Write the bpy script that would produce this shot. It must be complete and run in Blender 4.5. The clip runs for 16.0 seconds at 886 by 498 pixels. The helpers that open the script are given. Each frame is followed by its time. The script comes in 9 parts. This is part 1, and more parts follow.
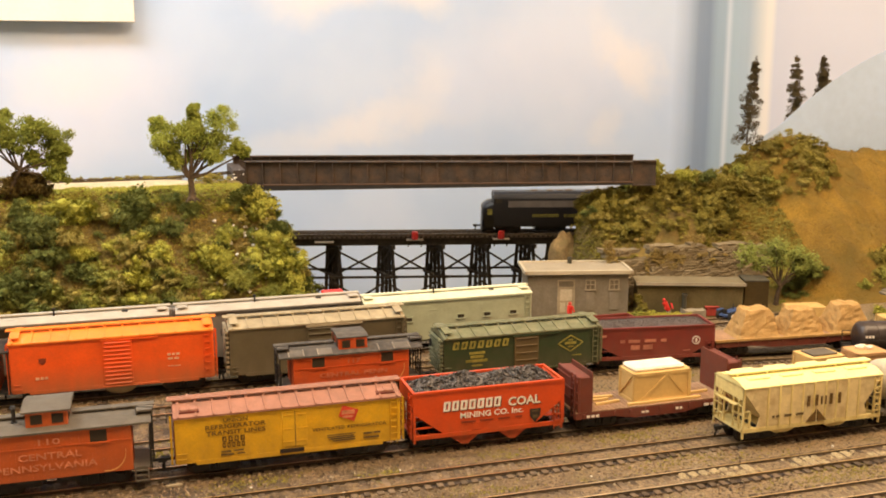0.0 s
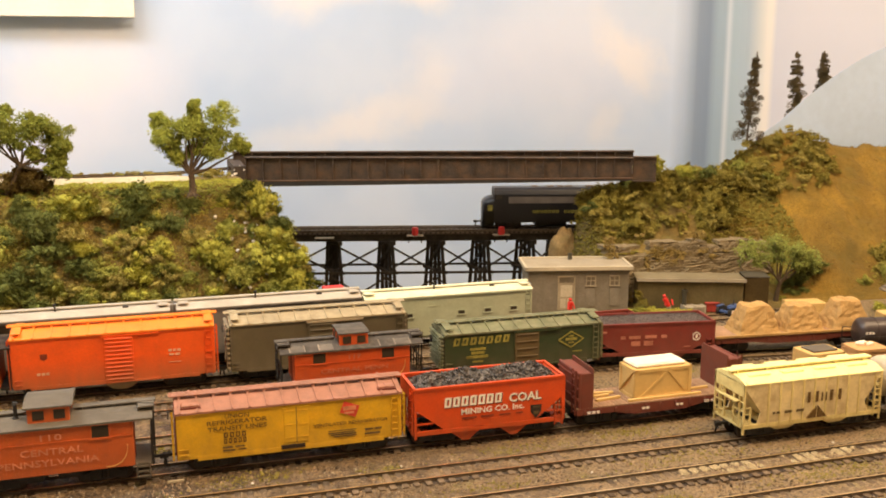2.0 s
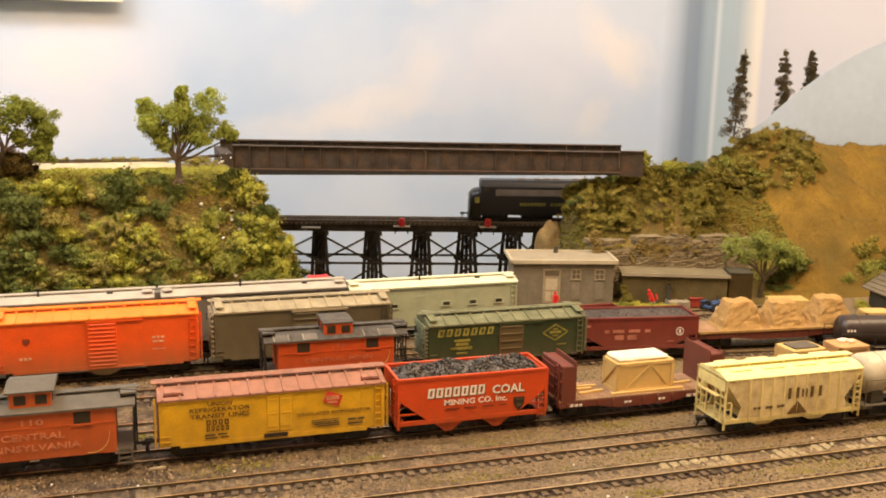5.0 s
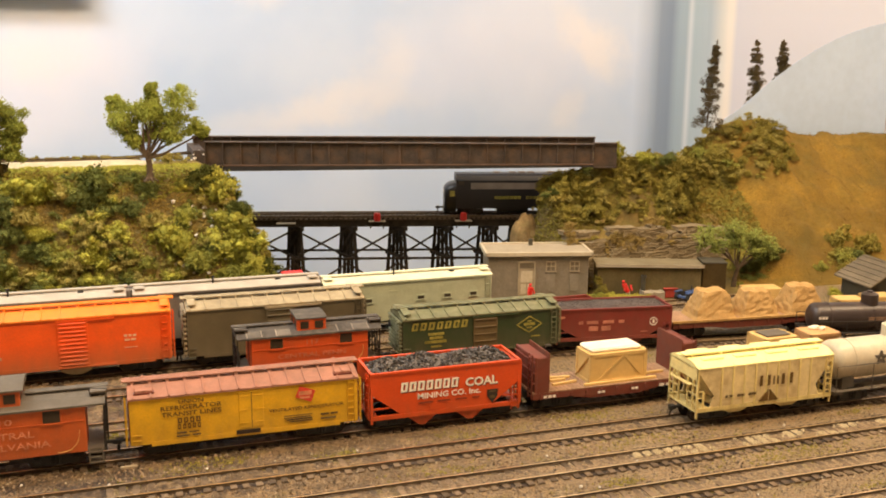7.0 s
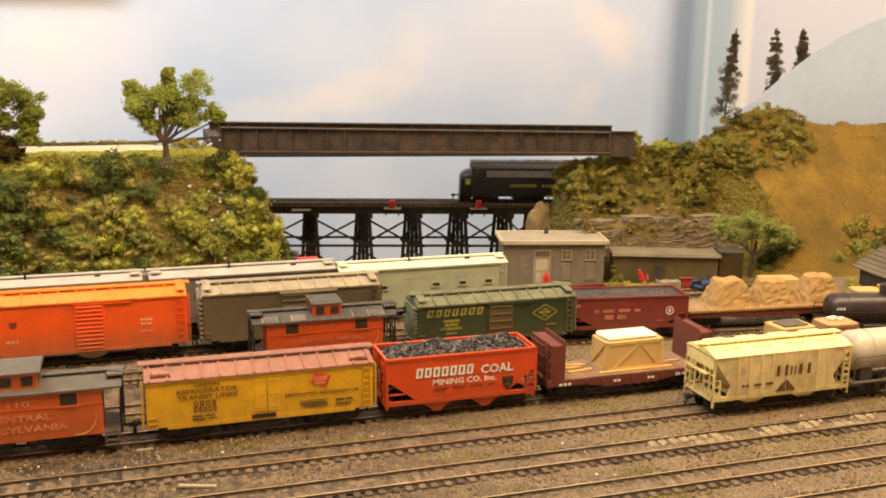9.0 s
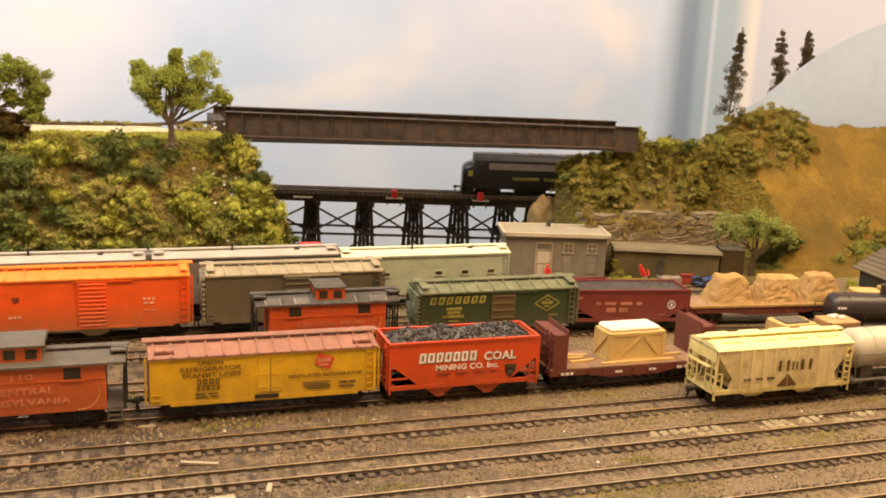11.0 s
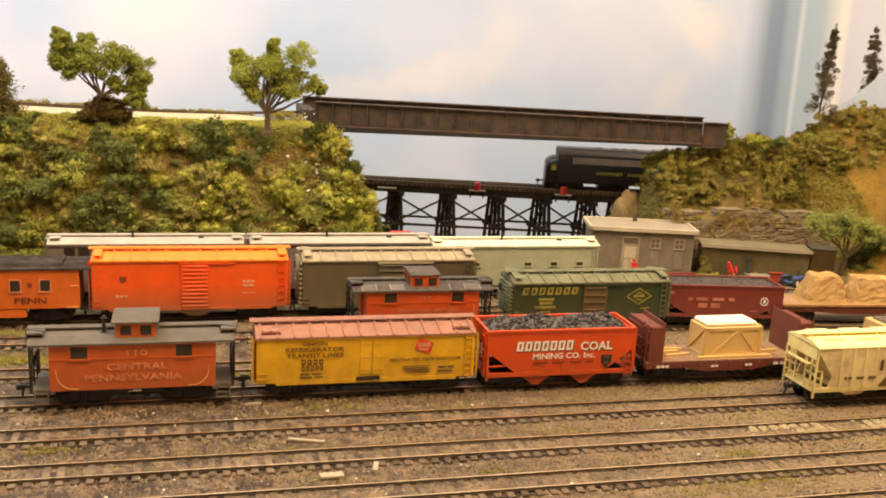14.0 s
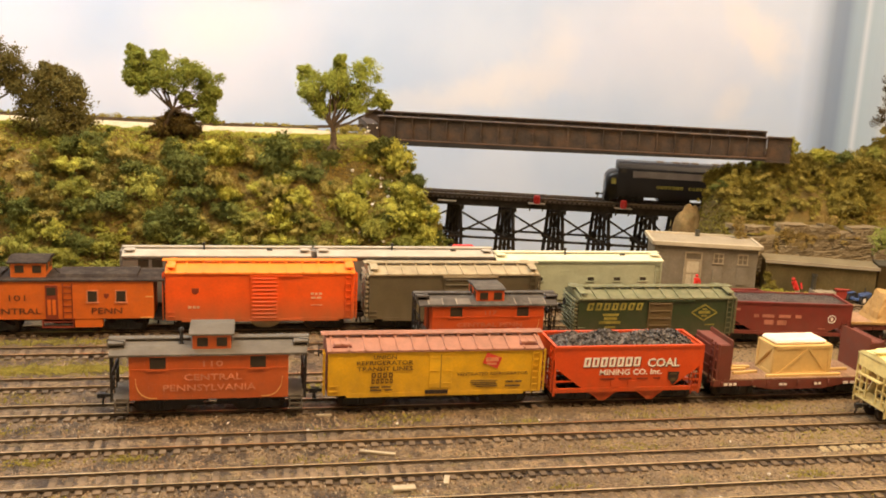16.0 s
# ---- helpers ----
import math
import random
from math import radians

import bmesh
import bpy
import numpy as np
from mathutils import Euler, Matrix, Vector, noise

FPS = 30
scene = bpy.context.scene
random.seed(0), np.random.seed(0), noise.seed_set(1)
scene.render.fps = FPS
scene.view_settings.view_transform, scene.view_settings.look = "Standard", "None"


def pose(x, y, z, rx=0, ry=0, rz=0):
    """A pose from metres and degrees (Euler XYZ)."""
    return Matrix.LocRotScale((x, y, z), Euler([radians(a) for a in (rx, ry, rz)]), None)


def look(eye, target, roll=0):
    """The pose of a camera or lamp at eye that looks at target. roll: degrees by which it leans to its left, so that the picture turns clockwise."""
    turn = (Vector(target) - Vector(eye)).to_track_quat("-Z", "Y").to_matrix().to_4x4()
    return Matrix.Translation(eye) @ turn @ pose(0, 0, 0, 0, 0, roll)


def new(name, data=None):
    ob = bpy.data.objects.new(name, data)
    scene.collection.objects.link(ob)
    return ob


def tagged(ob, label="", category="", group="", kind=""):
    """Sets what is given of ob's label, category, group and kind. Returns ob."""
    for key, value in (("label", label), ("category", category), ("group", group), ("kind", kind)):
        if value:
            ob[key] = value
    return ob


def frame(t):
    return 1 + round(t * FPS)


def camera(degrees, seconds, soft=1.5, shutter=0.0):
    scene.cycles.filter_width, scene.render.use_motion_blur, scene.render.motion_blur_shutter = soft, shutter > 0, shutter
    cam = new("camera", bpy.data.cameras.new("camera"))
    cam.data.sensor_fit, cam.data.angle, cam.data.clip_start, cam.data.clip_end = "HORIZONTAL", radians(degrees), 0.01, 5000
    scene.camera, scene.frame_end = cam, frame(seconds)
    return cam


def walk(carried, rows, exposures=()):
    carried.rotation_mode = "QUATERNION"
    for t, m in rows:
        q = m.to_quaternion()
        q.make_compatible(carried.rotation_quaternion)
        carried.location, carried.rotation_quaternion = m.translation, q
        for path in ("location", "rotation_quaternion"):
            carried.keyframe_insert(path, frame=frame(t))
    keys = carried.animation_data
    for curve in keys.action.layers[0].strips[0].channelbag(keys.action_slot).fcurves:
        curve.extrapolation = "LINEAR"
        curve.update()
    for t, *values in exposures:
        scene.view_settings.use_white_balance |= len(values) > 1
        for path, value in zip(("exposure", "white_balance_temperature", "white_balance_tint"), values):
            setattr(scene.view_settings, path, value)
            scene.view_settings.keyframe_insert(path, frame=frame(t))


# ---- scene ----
cam = camera(49.04, 16.0, soft=1.85)
PATH = [
    (0, (-0.0052, -0.5812, 0.2499), (0.2787, 0.3597, 0.0650), -0.08),
    (0.5, (-0.0080, -0.5774, 0.2496), (0.2743, 0.3630, 0.0600), 0.04),
    (1, (-0.0076, -0.5780, 0.2521), (0.2860, 0.3591, 0.0635), 0.17),
    (1.5, (-0.0077, -0.5780, 0.2515), (0.2766, 0.3614, 0.0599), -0.02),
    (2, (-0.0065, -0.5811, 0.2506), (0.2779, 0.3587, 0.0610), -0.03),
    (2.5, (-0.0061, -0.5843, 0.2506), (0.2831, 0.3539, 0.0604), 0.28),
    (3, (-0.0059, -0.5848, 0.2512), (0.2823, 0.3537, 0.0609), 0.54),
    (3.5, (-0.0061, -0.5846, 0.2512), (0.2868, 0.3517, 0.0577), 0.83),
    (6, (-0.0054, -0.5808, 0.2504), (0.2961, 0.3515, 0.0509), 1.23),
    (6.5, (-0.0017, -0.5812, 0.2510), (0.3103, 0.3474, 0.0499), 1.18),
    (7, (0.0007, -0.5835, 0.2493), (0.3156, 0.3438, 0.0465), 0.45),
    (7.5, (-0.0007, -0.5832, 0.2490), (0.3060, 0.3470, 0.0474), 0.51),
    (8, (-0.0007, -0.5808, 0.2479), (0.3034, 0.3494, 0.0425), 0.48),
    (10.5, (-0.0030, -0.5826, 0.2453), (0.2978, 0.3458, 0.0274), 1.69),
    (11, (-0.0090, -0.5809, 0.2395), (0.2979, 0.3459, 0.0231), 2.43),
    (11.5, (-0.0187, -0.5788, 0.2356), (0.2871, 0.3473, 0.0148), 3.40),
    (12, (-0.0228, -0.5748, 0.2331), (0.2803, 0.3497, 0.0017), 3.96),
    (12.5, (-0.0294, -0.5768, 0.2331), (0.2556, 0.3549, 0.0081), 3.53),
    (13, (-0.0315, -0.5782, 0.2319), (0.2384, 0.3580, 0.0070), 3.17),
    (13.5, (-0.0360, -0.5802, 0.2334), (0.2246, 0.3595, 0.0123), 3.19),
    (14, (-0.0362, -0.5816, 0.2346), (0.2107, 0.3615, 0.0118), 2.98),
    (14.5, (-0.0396, -0.5828, 0.2378), (0.2045, 0.3633, 0.0251), 3.04),
    (15, (-0.0437, -0.5842, 0.2386), (0.1801, 0.3668, 0.0253), 3.09),
    (15.5, (-0.0470, -0.5846, 0.2379), (0.1606, 0.3698, 0.0236), 2.92),
    (16, (-0.0502, -0.5849, 0.2395), (0.1472, 0.3713, 0.0236), 2.78),
]
walk(cam, [(t, look(eye, target, roll)) for t, eye, target, roll in PATH], [(0.0, -0.16, 6620, 10), (8.0, -0.16, 6640, 10), (12.0, -0.12, 6760, 11), (16.0, -0.08, 6820, 11)])

# ---- light: a warm tube fitting over the yard, a whiter one over the backdrop ----
world = bpy.data.worlds.new("world")
scene.world = world
world.use_nodes = True
world.node_tree.nodes["Background"].inputs[0].default_value = (1.0, 0.9, 0.78, 1)
world.node_tree.nodes["Background"].inputs[1].default_value = 0.19


def area(name, m, sx, sy, power, colour):
    data = bpy.data.lights.new(name, "AREA")
    data.shape, data.size, data.size_y, data.energy, data.color = "RECTANGLE", sx, sy, power, colour
    ob = new(name, data)
    ob.matrix_world = m
    return ob


area("yard_light", look((0.60, -0.31, 1.14), (0.46, 0.1, 0)), 1.5, 0.32, 28.5, (1.0, 0.722, 0.448))
area("west_yard_light", look((-0.62, -0.35, 1.13), (-0.30, 0.1, 0)), 0.5, 0.3, 4.0, (1.0, 0.78, 0.52))
area("backdrop_light", look((-0.30, 0.16, 1.16), (-0.22, 0.62, 0)), 1.2, 0.2, 7.4, (0.84, 0.95, 1.0))
area("west_backdrop_light", look((-0.62, 0.25, 1.13), (-0.50, 0.70, 0.30)), 0.7, 0.2, 9.0, (0.95, 0.98, 1.0))
scene.view_settings.exposure = 0.0


# ---- materials ----
def mat(name, colour, rough=0.6, metal=0.0, vary=0.15, scale=60.0, grain=0.08, gscale=600.0, bump=0.0, dirt=None, dirt_amount=0.0, random_value=0.0, island=0.0, spec=0.5):
    """Procedural paint, stone or foliage: coarse and fine value changes, dirt patches, fine relief."""
    m = bpy.data.materials.new(name)
    m.use_nodes = True
    nt = m.node_tree
    n, l = nt.nodes, nt.links
    b = n["Principled BSDF"]
    b.inputs["Roughness"].default_value = rough
    b.inputs["Metallic"].default_value = metal
    b.inputs["Specular IOR Level"].default_value = spec
    tc = n.new("ShaderNodeTexCoord")
    n1 = n.new("ShaderNodeTexNoise")
    n1.inputs["Scale"].default_value, n1.inputs["Detail"].default_value = scale, 4
    n2 = n.new("ShaderNodeTexNoise")
    n2.inputs["Scale"].default_value, n2.inputs["Detail"].default_value = gscale, 3
    l.new(tc.outputs["Object"], n1.inputs["Vector"])
    l.new(tc.outputs["Object"], n2.inputs["Vector"])
    a = n.new("ShaderNodeMapRange")
    a.inputs["From Min"].default_value, a.inputs["From Max"].default_value = 0.3, 0.7
    a.inputs["To Min"].default_value, a.inputs["To Max"].default_value = 1 - vary, 1 + vary
    l.new(n1.outputs["Fac"], a.inputs["Value"])
    c = n.new("ShaderNodeMapRange")
    c.inputs["From Min"].default_value, c.inputs["From Max"].default_value = 0.3, 0.7
    c.inputs["To Min"].default_value, c.inputs["To Max"].default_value = 1 - grain, 1 + grain
    l.new(n2.outputs["Fac"], c.inputs["Value"])
    mul = n.new("ShaderNodeMath")
    mul.operation = "MULTIPLY"
    l.new(a.outputs[0], mul.inputs[0])
    l.new(c.outputs[0], mul.inputs[1])
    value = mul.outputs[0]
    for amount, node, out in ((random_value, "ShaderNodeObjectInfo", "Random"), (island, "ShaderNodeNewGeometry", "Random Per Island")):
        if amount:
            oi = n.new(node)
            r = n.new("ShaderNodeMapRange")
            r.inputs["To Min"].default_value, r.inputs["To Max"].default_value = 1 - amount, 1 + amount
            l.new(oi.outputs[out], r.inputs["Value"])
            m2 = n.new("ShaderNodeMath")
            m2.operation = "MULTIPLY"
            l.new(value, m2.inputs[0])
            l.new(r.outputs[0], m2.inputs[1])
            value = m2.outputs[0]
    hsv = n.new("ShaderNodeHueSaturation")
    hsv.inputs["Color"].default_value = (*colour, 1)
    l.new(value, hsv.inputs["Value"])
    colour_out = hsv.outputs[0]
    if dirt:
        n3 = n.new("ShaderNodeTexNoise")
        n3.inputs["Scale"].default_value, n3.inputs["Detail"].default_value, n3.inputs["Roughness"].default_value = scale * 1.7, 6, 0.65
        l.new(tc.outputs["Object"], n3.inputs["Vector"])
        r = n.new("ShaderNodeMapRange")
        r.inputs["From Min"].default_value, r.inputs["From Max"].default_value = 0.45, 0.68
        r.inputs["To Max"].default_value = dirt_amount
        l.new(n3.outputs["Fac"], r.inputs["Value"])
        mix = n.new("ShaderNodeMix")
        mix.data_type = "RGBA"
        l.new(r.outputs[0], mix.inputs[0])
        l.new(colour_out, mix.inputs[6])
        mix.inputs[7].default_value = (*dirt, 1)
        colour_out = mix.outputs[2]
    l.new(colour_out, b.inputs["Base Color"])
    if bump:
        bp = n.new("ShaderNodeBump")
        bp.inputs["Strength"].default_value, bp.inputs["Distance"].default_value = bump, 0.0008
        l.new(n2.outputs["Fac"], bp.inputs["Height"])
        l.new(bp.outputs[0], b.inputs["Normal"])
    return m


def yard_dirt():
    """Ballast and dirt of many tones: dark crusts, pale patches, a little moss, lumpy relief; the light's west-to-east
    change is put into the colour.
    """
    m = bpy.data.materials.new("ballast")
    m.use_nodes = True
    n, l = m.node_tree.nodes, m.node_tree.links
    b = n["Principled BSDF"]
    b.inputs["Roughness"].default_value = 0.48
    tc = n.new("ShaderNodeTexCoord")

    def cloud(scale, detail, rough, lo, hi, seed):
        mp = n.new("ShaderNodeMapping")
        mp.inputs["Location"].default_value = (seed, seed * 0.7, 0)
        l.new(tc.outputs["Object"], mp.inputs["Vector"])
        z = n.new("ShaderNodeTexNoise")
        z.inputs["Scale"].default_value, z.inputs["Detail"].default_value, z.inputs["Roughness"].default_value = scale, detail, rough
        l.new(mp.outputs[0], z.inputs["Vector"])
        r = n.new("ShaderNodeMapRange")
        r.inputs["From Min"].default_value, r.inputs["From Max"].default_value = lo, hi
        l.new(z.outputs["Fac"], r.inputs["Value"])
        return r.outputs[0], z.outputs["Fac"]

    def blend(fac, a, c):
        x = n.new("ShaderNodeMix")
        x.data_type = "RGBA"
        l.new(fac, x.inputs[0])
        for sock, col in ((x.inputs[6], a), (x.inputs[7], c)):
            if isinstance(col, tuple):
                sock.default_value = (*col, 1)
            else:
                l.new(col, sock)
        return x.outputs[2]

    big, _ = cloud(24, 4, 0.6, 0.36, 0.64, 1.0)
    lump, lump_h = cloud(210, 5, 0.65, 0.40, 0.66, 2.0)
    moss, _ = cloud(30, 6, 0.7, 0.55, 0.68, 5.0)
    crust, _ = cloud(80, 6, 0.75, 0.42, 0.57, 8.0)
    grain, grain_h = cloud(800, 3, 0.6, 0.25, 0.75, 3.0)
    pale = blend(grain, (0.160, 0.109, 0.053), (0.470, 0.312, 0.155))
    dull = blend(grain, (0.097, 0.068, 0.035), (0.285, 0.199, 0.103))
    tone = blend(big, dull, pale)
    tone = blend(lump, tone, blend(grain, (0.148, 0.101, 0.056), (0.385, 0.262, 0.144)))
    tone = blend(moss, tone, blend(lump, (0.150, 0.122, 0.026), (0.265, 0.215, 0.055)))
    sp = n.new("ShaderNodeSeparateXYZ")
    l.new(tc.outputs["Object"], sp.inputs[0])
    # Crust fades east; the fade also paints the west's dimmer light into the ground.
    west_dark = n.new("ShaderNodeMapRange")
    west_dark.inputs["From Min"].default_value, west_dark.inputs["From Max"].default_value, west_dark.inputs["To Min"].default_value, west_dark.inputs["To Max"].default_value = 0.34, -0.02, 0.12, 1.0
    l.new(sp.outputs["X"], west_dark.inputs["Value"])
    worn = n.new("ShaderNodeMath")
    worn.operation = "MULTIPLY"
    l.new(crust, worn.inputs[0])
    l.new(west_dark.outputs[0], worn.inputs[1])
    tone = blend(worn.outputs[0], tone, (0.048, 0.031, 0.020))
    # Brighter light in the east put into the ground as a paler mix.
    east_light = n.new("ShaderNodeMapRange")
    east_light.inputs["From Min"].default_value, east_light.inputs["From Max"].default_value, east_light.inputs["To Max"].default_value = 0.12, 0.40, 0.42
    l.new(sp.outputs["X"], east_light.inputs["Value"])
    tone = blend(east_light.outputs[0], tone, blend(grain, (0.200, 0.148, 0.085), (0.400, 0.300, 0.170)))
    speck, _ = cloud(420, 2, 0.5, 0.56, 0.66, 11.0)
    tone = blend(speck, tone, (0.055, 0.036, 0.024))
    chip, _ = cloud(520, 2, 0.5, 0.66, 0.72, 14.0)
    tone = blend(chip, tone, (0.52, 0.38, 0.24))
    l.new(tone, b.inputs["Base Color"])
    add = n.new("ShaderNodeMath")
    add.operation = "MULTIPLY_ADD"
    l.new(grain_h, add.inputs[0])
    add.inputs[1].default_value = 0.35
    l.new(lump_h, add.inputs[2])
    bp = n.new("ShaderNodeBump")
    bp.inputs["Strength"].default_value, bp.inputs["Distance"].default_value = 1.0, 0.0034
    l.new(add.outputs[0], bp.inputs["Height"])
    l.new(bp.outputs[0], b.inputs["Normal"])
    return m


M = dict(
    rail=mat("rail_steel", (0.085, 0.055, 0.028), 0.5, 0.3, 0.25, 80, 0.1),
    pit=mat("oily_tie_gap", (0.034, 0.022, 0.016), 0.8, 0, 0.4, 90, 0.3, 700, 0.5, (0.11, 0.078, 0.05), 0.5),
    railtop=mat("rail_head", (0.78, 0.57, 0.32), 0.30, 0.85, 0.30, 40, 0.1),
    tie=mat("tie_wood", (0.126, 0.087, 0.053), 0.85, 0, 0.35, 60, 0.2, 900, 0.4, (0.255, 0.180, 0.106), 0.5, 0.45),
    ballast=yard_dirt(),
    gravel=mat("gravel_stone", (0.215, 0.150, 0.094), 0.36, 0, 0.25, 24, 0.1, 600, 0.0, None, 0, 0, 0.8),
    earth=mat("earth", (0.175, 0.122, 0.034), 0.95, 0, 0.35, 25, 0.3, 500, 1.0, (0.140, 0.118, 0.030), 0.7),
    straw=mat("straw_grass", (0.205, 0.122, 0.015), 0.95, 0, 0.34, 14, 0.25, 500, 1.0, (0.120, 0.086, 0.014), 0.8),
    rock=mat("rock_strata", (0.262, 0.205, 0.122), 0.9, 0, 0.25, 40, 0.25, 400, 0.7, (0.22, 0.165, 0.072), 0.6, 0.10),
    black=mat("black_iron", (0.018, 0.016, 0.015), 0.6, 0.0, 0.3, 80, 0.2, 600, 0.2),
    wheel=mat("wheel_steel", (0.045, 0.032, 0.024), 0.5, 0.5, 0.3, 90, 0.2),
    plywood=mat("plywood", (0.45, 0.32, 0.18), 0.7, 0, 0.15, 10, 0.1, 120),
    roomwall=mat("room_wall_paint", (0.75, 0.70, 0.62), 0.8, 0, 0.05, 3, 0.03, 200),
    carpet=mat("carpet", (0.10, 0.09, 0.085), 0.95, 0, 0.2, 6, 0.2, 300),
    ceilingtile=mat("ceiling_tile", (0.8, 0.77, 0.7), 0.9, 0, 0.05, 6, 0.08, 200),
)


# ---- mesh helpers ----
def part(name, bm, material, parent=None, label="", smooth=False):
    me = bpy.data.meshes.new(name)
    bm.normal_update()
    bm.to_mesh(me)
    bm.free()
    me.materials.append(material)
    if smooth:
        for p in me.polygons:
            p.use_smooth = True
    ob = new(name, me)
    if parent:
        ob.parent = parent
    if label:
        ob["label"] = label
    return ob


def again(ob, m, parent=None):
    """Another object on the same mesh."""
    o = new(ob.name.split(".")[0], ob.data)
    o.parent = parent or ob.parent
    o.matrix_basis = m
    return o


def box(bm, x0, x1, y0, y1, z0, z1):
    v = [bm.verts.new((x, y, z)) for z in (z0, z1) for y in (y0, y1) for x in (x0, x1)]
    for f in ((0, 2, 3, 1), (4, 5, 7, 6), (0, 1, 5, 4), (2, 6, 7, 3), (0, 4, 6, 2), (1, 3, 7, 5)):
        bm.faces.new([v[i] for i in f])
    return v


def boxes(*rows):
    bm = bmesh.new()
    for r in rows:
        box(bm, *r)
    return bm


def soft_box(x0, x1, y0, y1, z0, z1, r=0.0005):
    bm = boxes((x0, x1, y0, y1, z0, z1))
    bmesh.ops.bevel(bm, geom=bm.edges[:], offset=r, segments=1, affect="EDGES")
    return bm


def beam(bm, a, b, w, h=None):
    """A square bar from a to b."""
    a, b = Vector(a), Vector(b)
    d = (b - a).normalized()
    up = Vector((0, 0, 1)) if abs(d.z) < 0.95 else Vector((0, 1, 0))
    s = d.cross(up).normalized() * w / 2
    u = s.cross(d).normalized() * (h or w) / 2
    v = [bm.verts.new(p + i * s + j * u) for p in (a, b) for i, j in ((-1, -1), (1, -1), (1, 1), (-1, 1))]
    for f in ((3, 2, 1, 0), (4, 5, 6, 7), (0, 1, 5, 4), (1, 2, 6, 5), (2, 3, 7, 6), (3, 0, 4, 7)):
        bm.faces.new([v[i] for i in f])


def rod(bm, a, b, r, r2=None, n=8):
    a, b = Vector(a), Vector(b)
    d = (b - a).normalized()
    s = d.orthogonal().normalized()
    u = d.cross(s)
    rings = []
    for p, q in ((a, r), (b, r if r2 is None else r2)):
        rings.append([bm.verts.new(p + q * (math.cos(t) * s + math.sin(t) * u)) for t in (2 * math.pi * k / n for k in range(n))])
    for k in range(n):
        bm.faces.new([rings[0][k], rings[0][(k + 1) % n], rings[1][(k + 1) % n], rings[1][k]])
    bm.faces.new(rings[0][::-1])
    bm.faces.new(rings[1])


def extrude_x(bm, profile, x0, x1):
    """A closed (y, z) profile drawn along x."""
    n = len(profile)
    a = [bm.verts.new((x0, y, z)) for y, z in profile]
    b = [bm.verts.new((x1, y, z)) for y, z in profile]
    for k in range(n):
        bm.faces.new([a[k], a[(k + 1) % n], b[(k + 1) % n], b[k]])
    bm.faces.new(a[::-1])
    bm.faces.new(b)
    bmesh.ops.recalc_face_normals(bm, faces=bm.faces[:])
    return bm


def extrude_y(bm, profile, y0, y1):
    """A closed (x, z) profile drawn along y."""
    n = len(profile)
    a = [bm.verts.new((x, y0, z)) for x, z in profile]
    b = [bm.verts.new((x, y1, z)) for x, z in profile]
    for k in range(n):
        bm.faces.new([a[k], a[(k + 1) % n], b[(k + 1) % n], b[k]])
    bm.faces.new(a[::-1])
    bm.faces.new(b)
    bmesh.ops.recalc_face_normals(bm, faces=bm.faces[:])
    return bm


def thing(name, m, label, category, group="", kind=""):
    ob = new(name)
    ob.matrix_world = m
    ob.empty_display_size = 0.01
    return tagged(ob, label, category, group, kind)


def smoothstep(a, b, v):
    t = min(1.0, max(0.0, (v - a) / (b - a)))
    return t * t * (3 - 2 * t)

# ---- the room that closes the place ----
def wall(name, x0, x1, y0, y1, z0, z1, material, label):
    return tagged(part(name, boxes((x0, x1, y0, y1, z0, z1)), material), label, "wall" if "wall" in name else name, kind="structure")


wall("floor", -1.3, 1.5, -1.5, 1.0, -1.0, -0.9, M["carpet"], "dark grey carpet of the layout room")
wall("ceiling", -1.3, 1.5, -1.5, 1.0, 1.25, 1.35, M["ceilingtile"], "white tiled ceiling above the layout")
wall("wall_north", -1.3, 1.5, 0.9, 1.0, -0.9, 1.25, M["roomwall"], "plain cream room wall behind the backdrop")
wall("wall_south", -1.3, 1.5, -1.5, -1.4, -0.9, 1.25, M["roomwall"], "plain cream room wall")
wall("wall_west", -1.3, -1.2, -1.4, 0.9, -0.9, 1.25, M["roomwall"], "plain cream room wall")
wall("wall_east", 1.4, 1.5, -1.4, 0.9, -0.9, 1.25, M["roomwall"], "plain cream room wall")


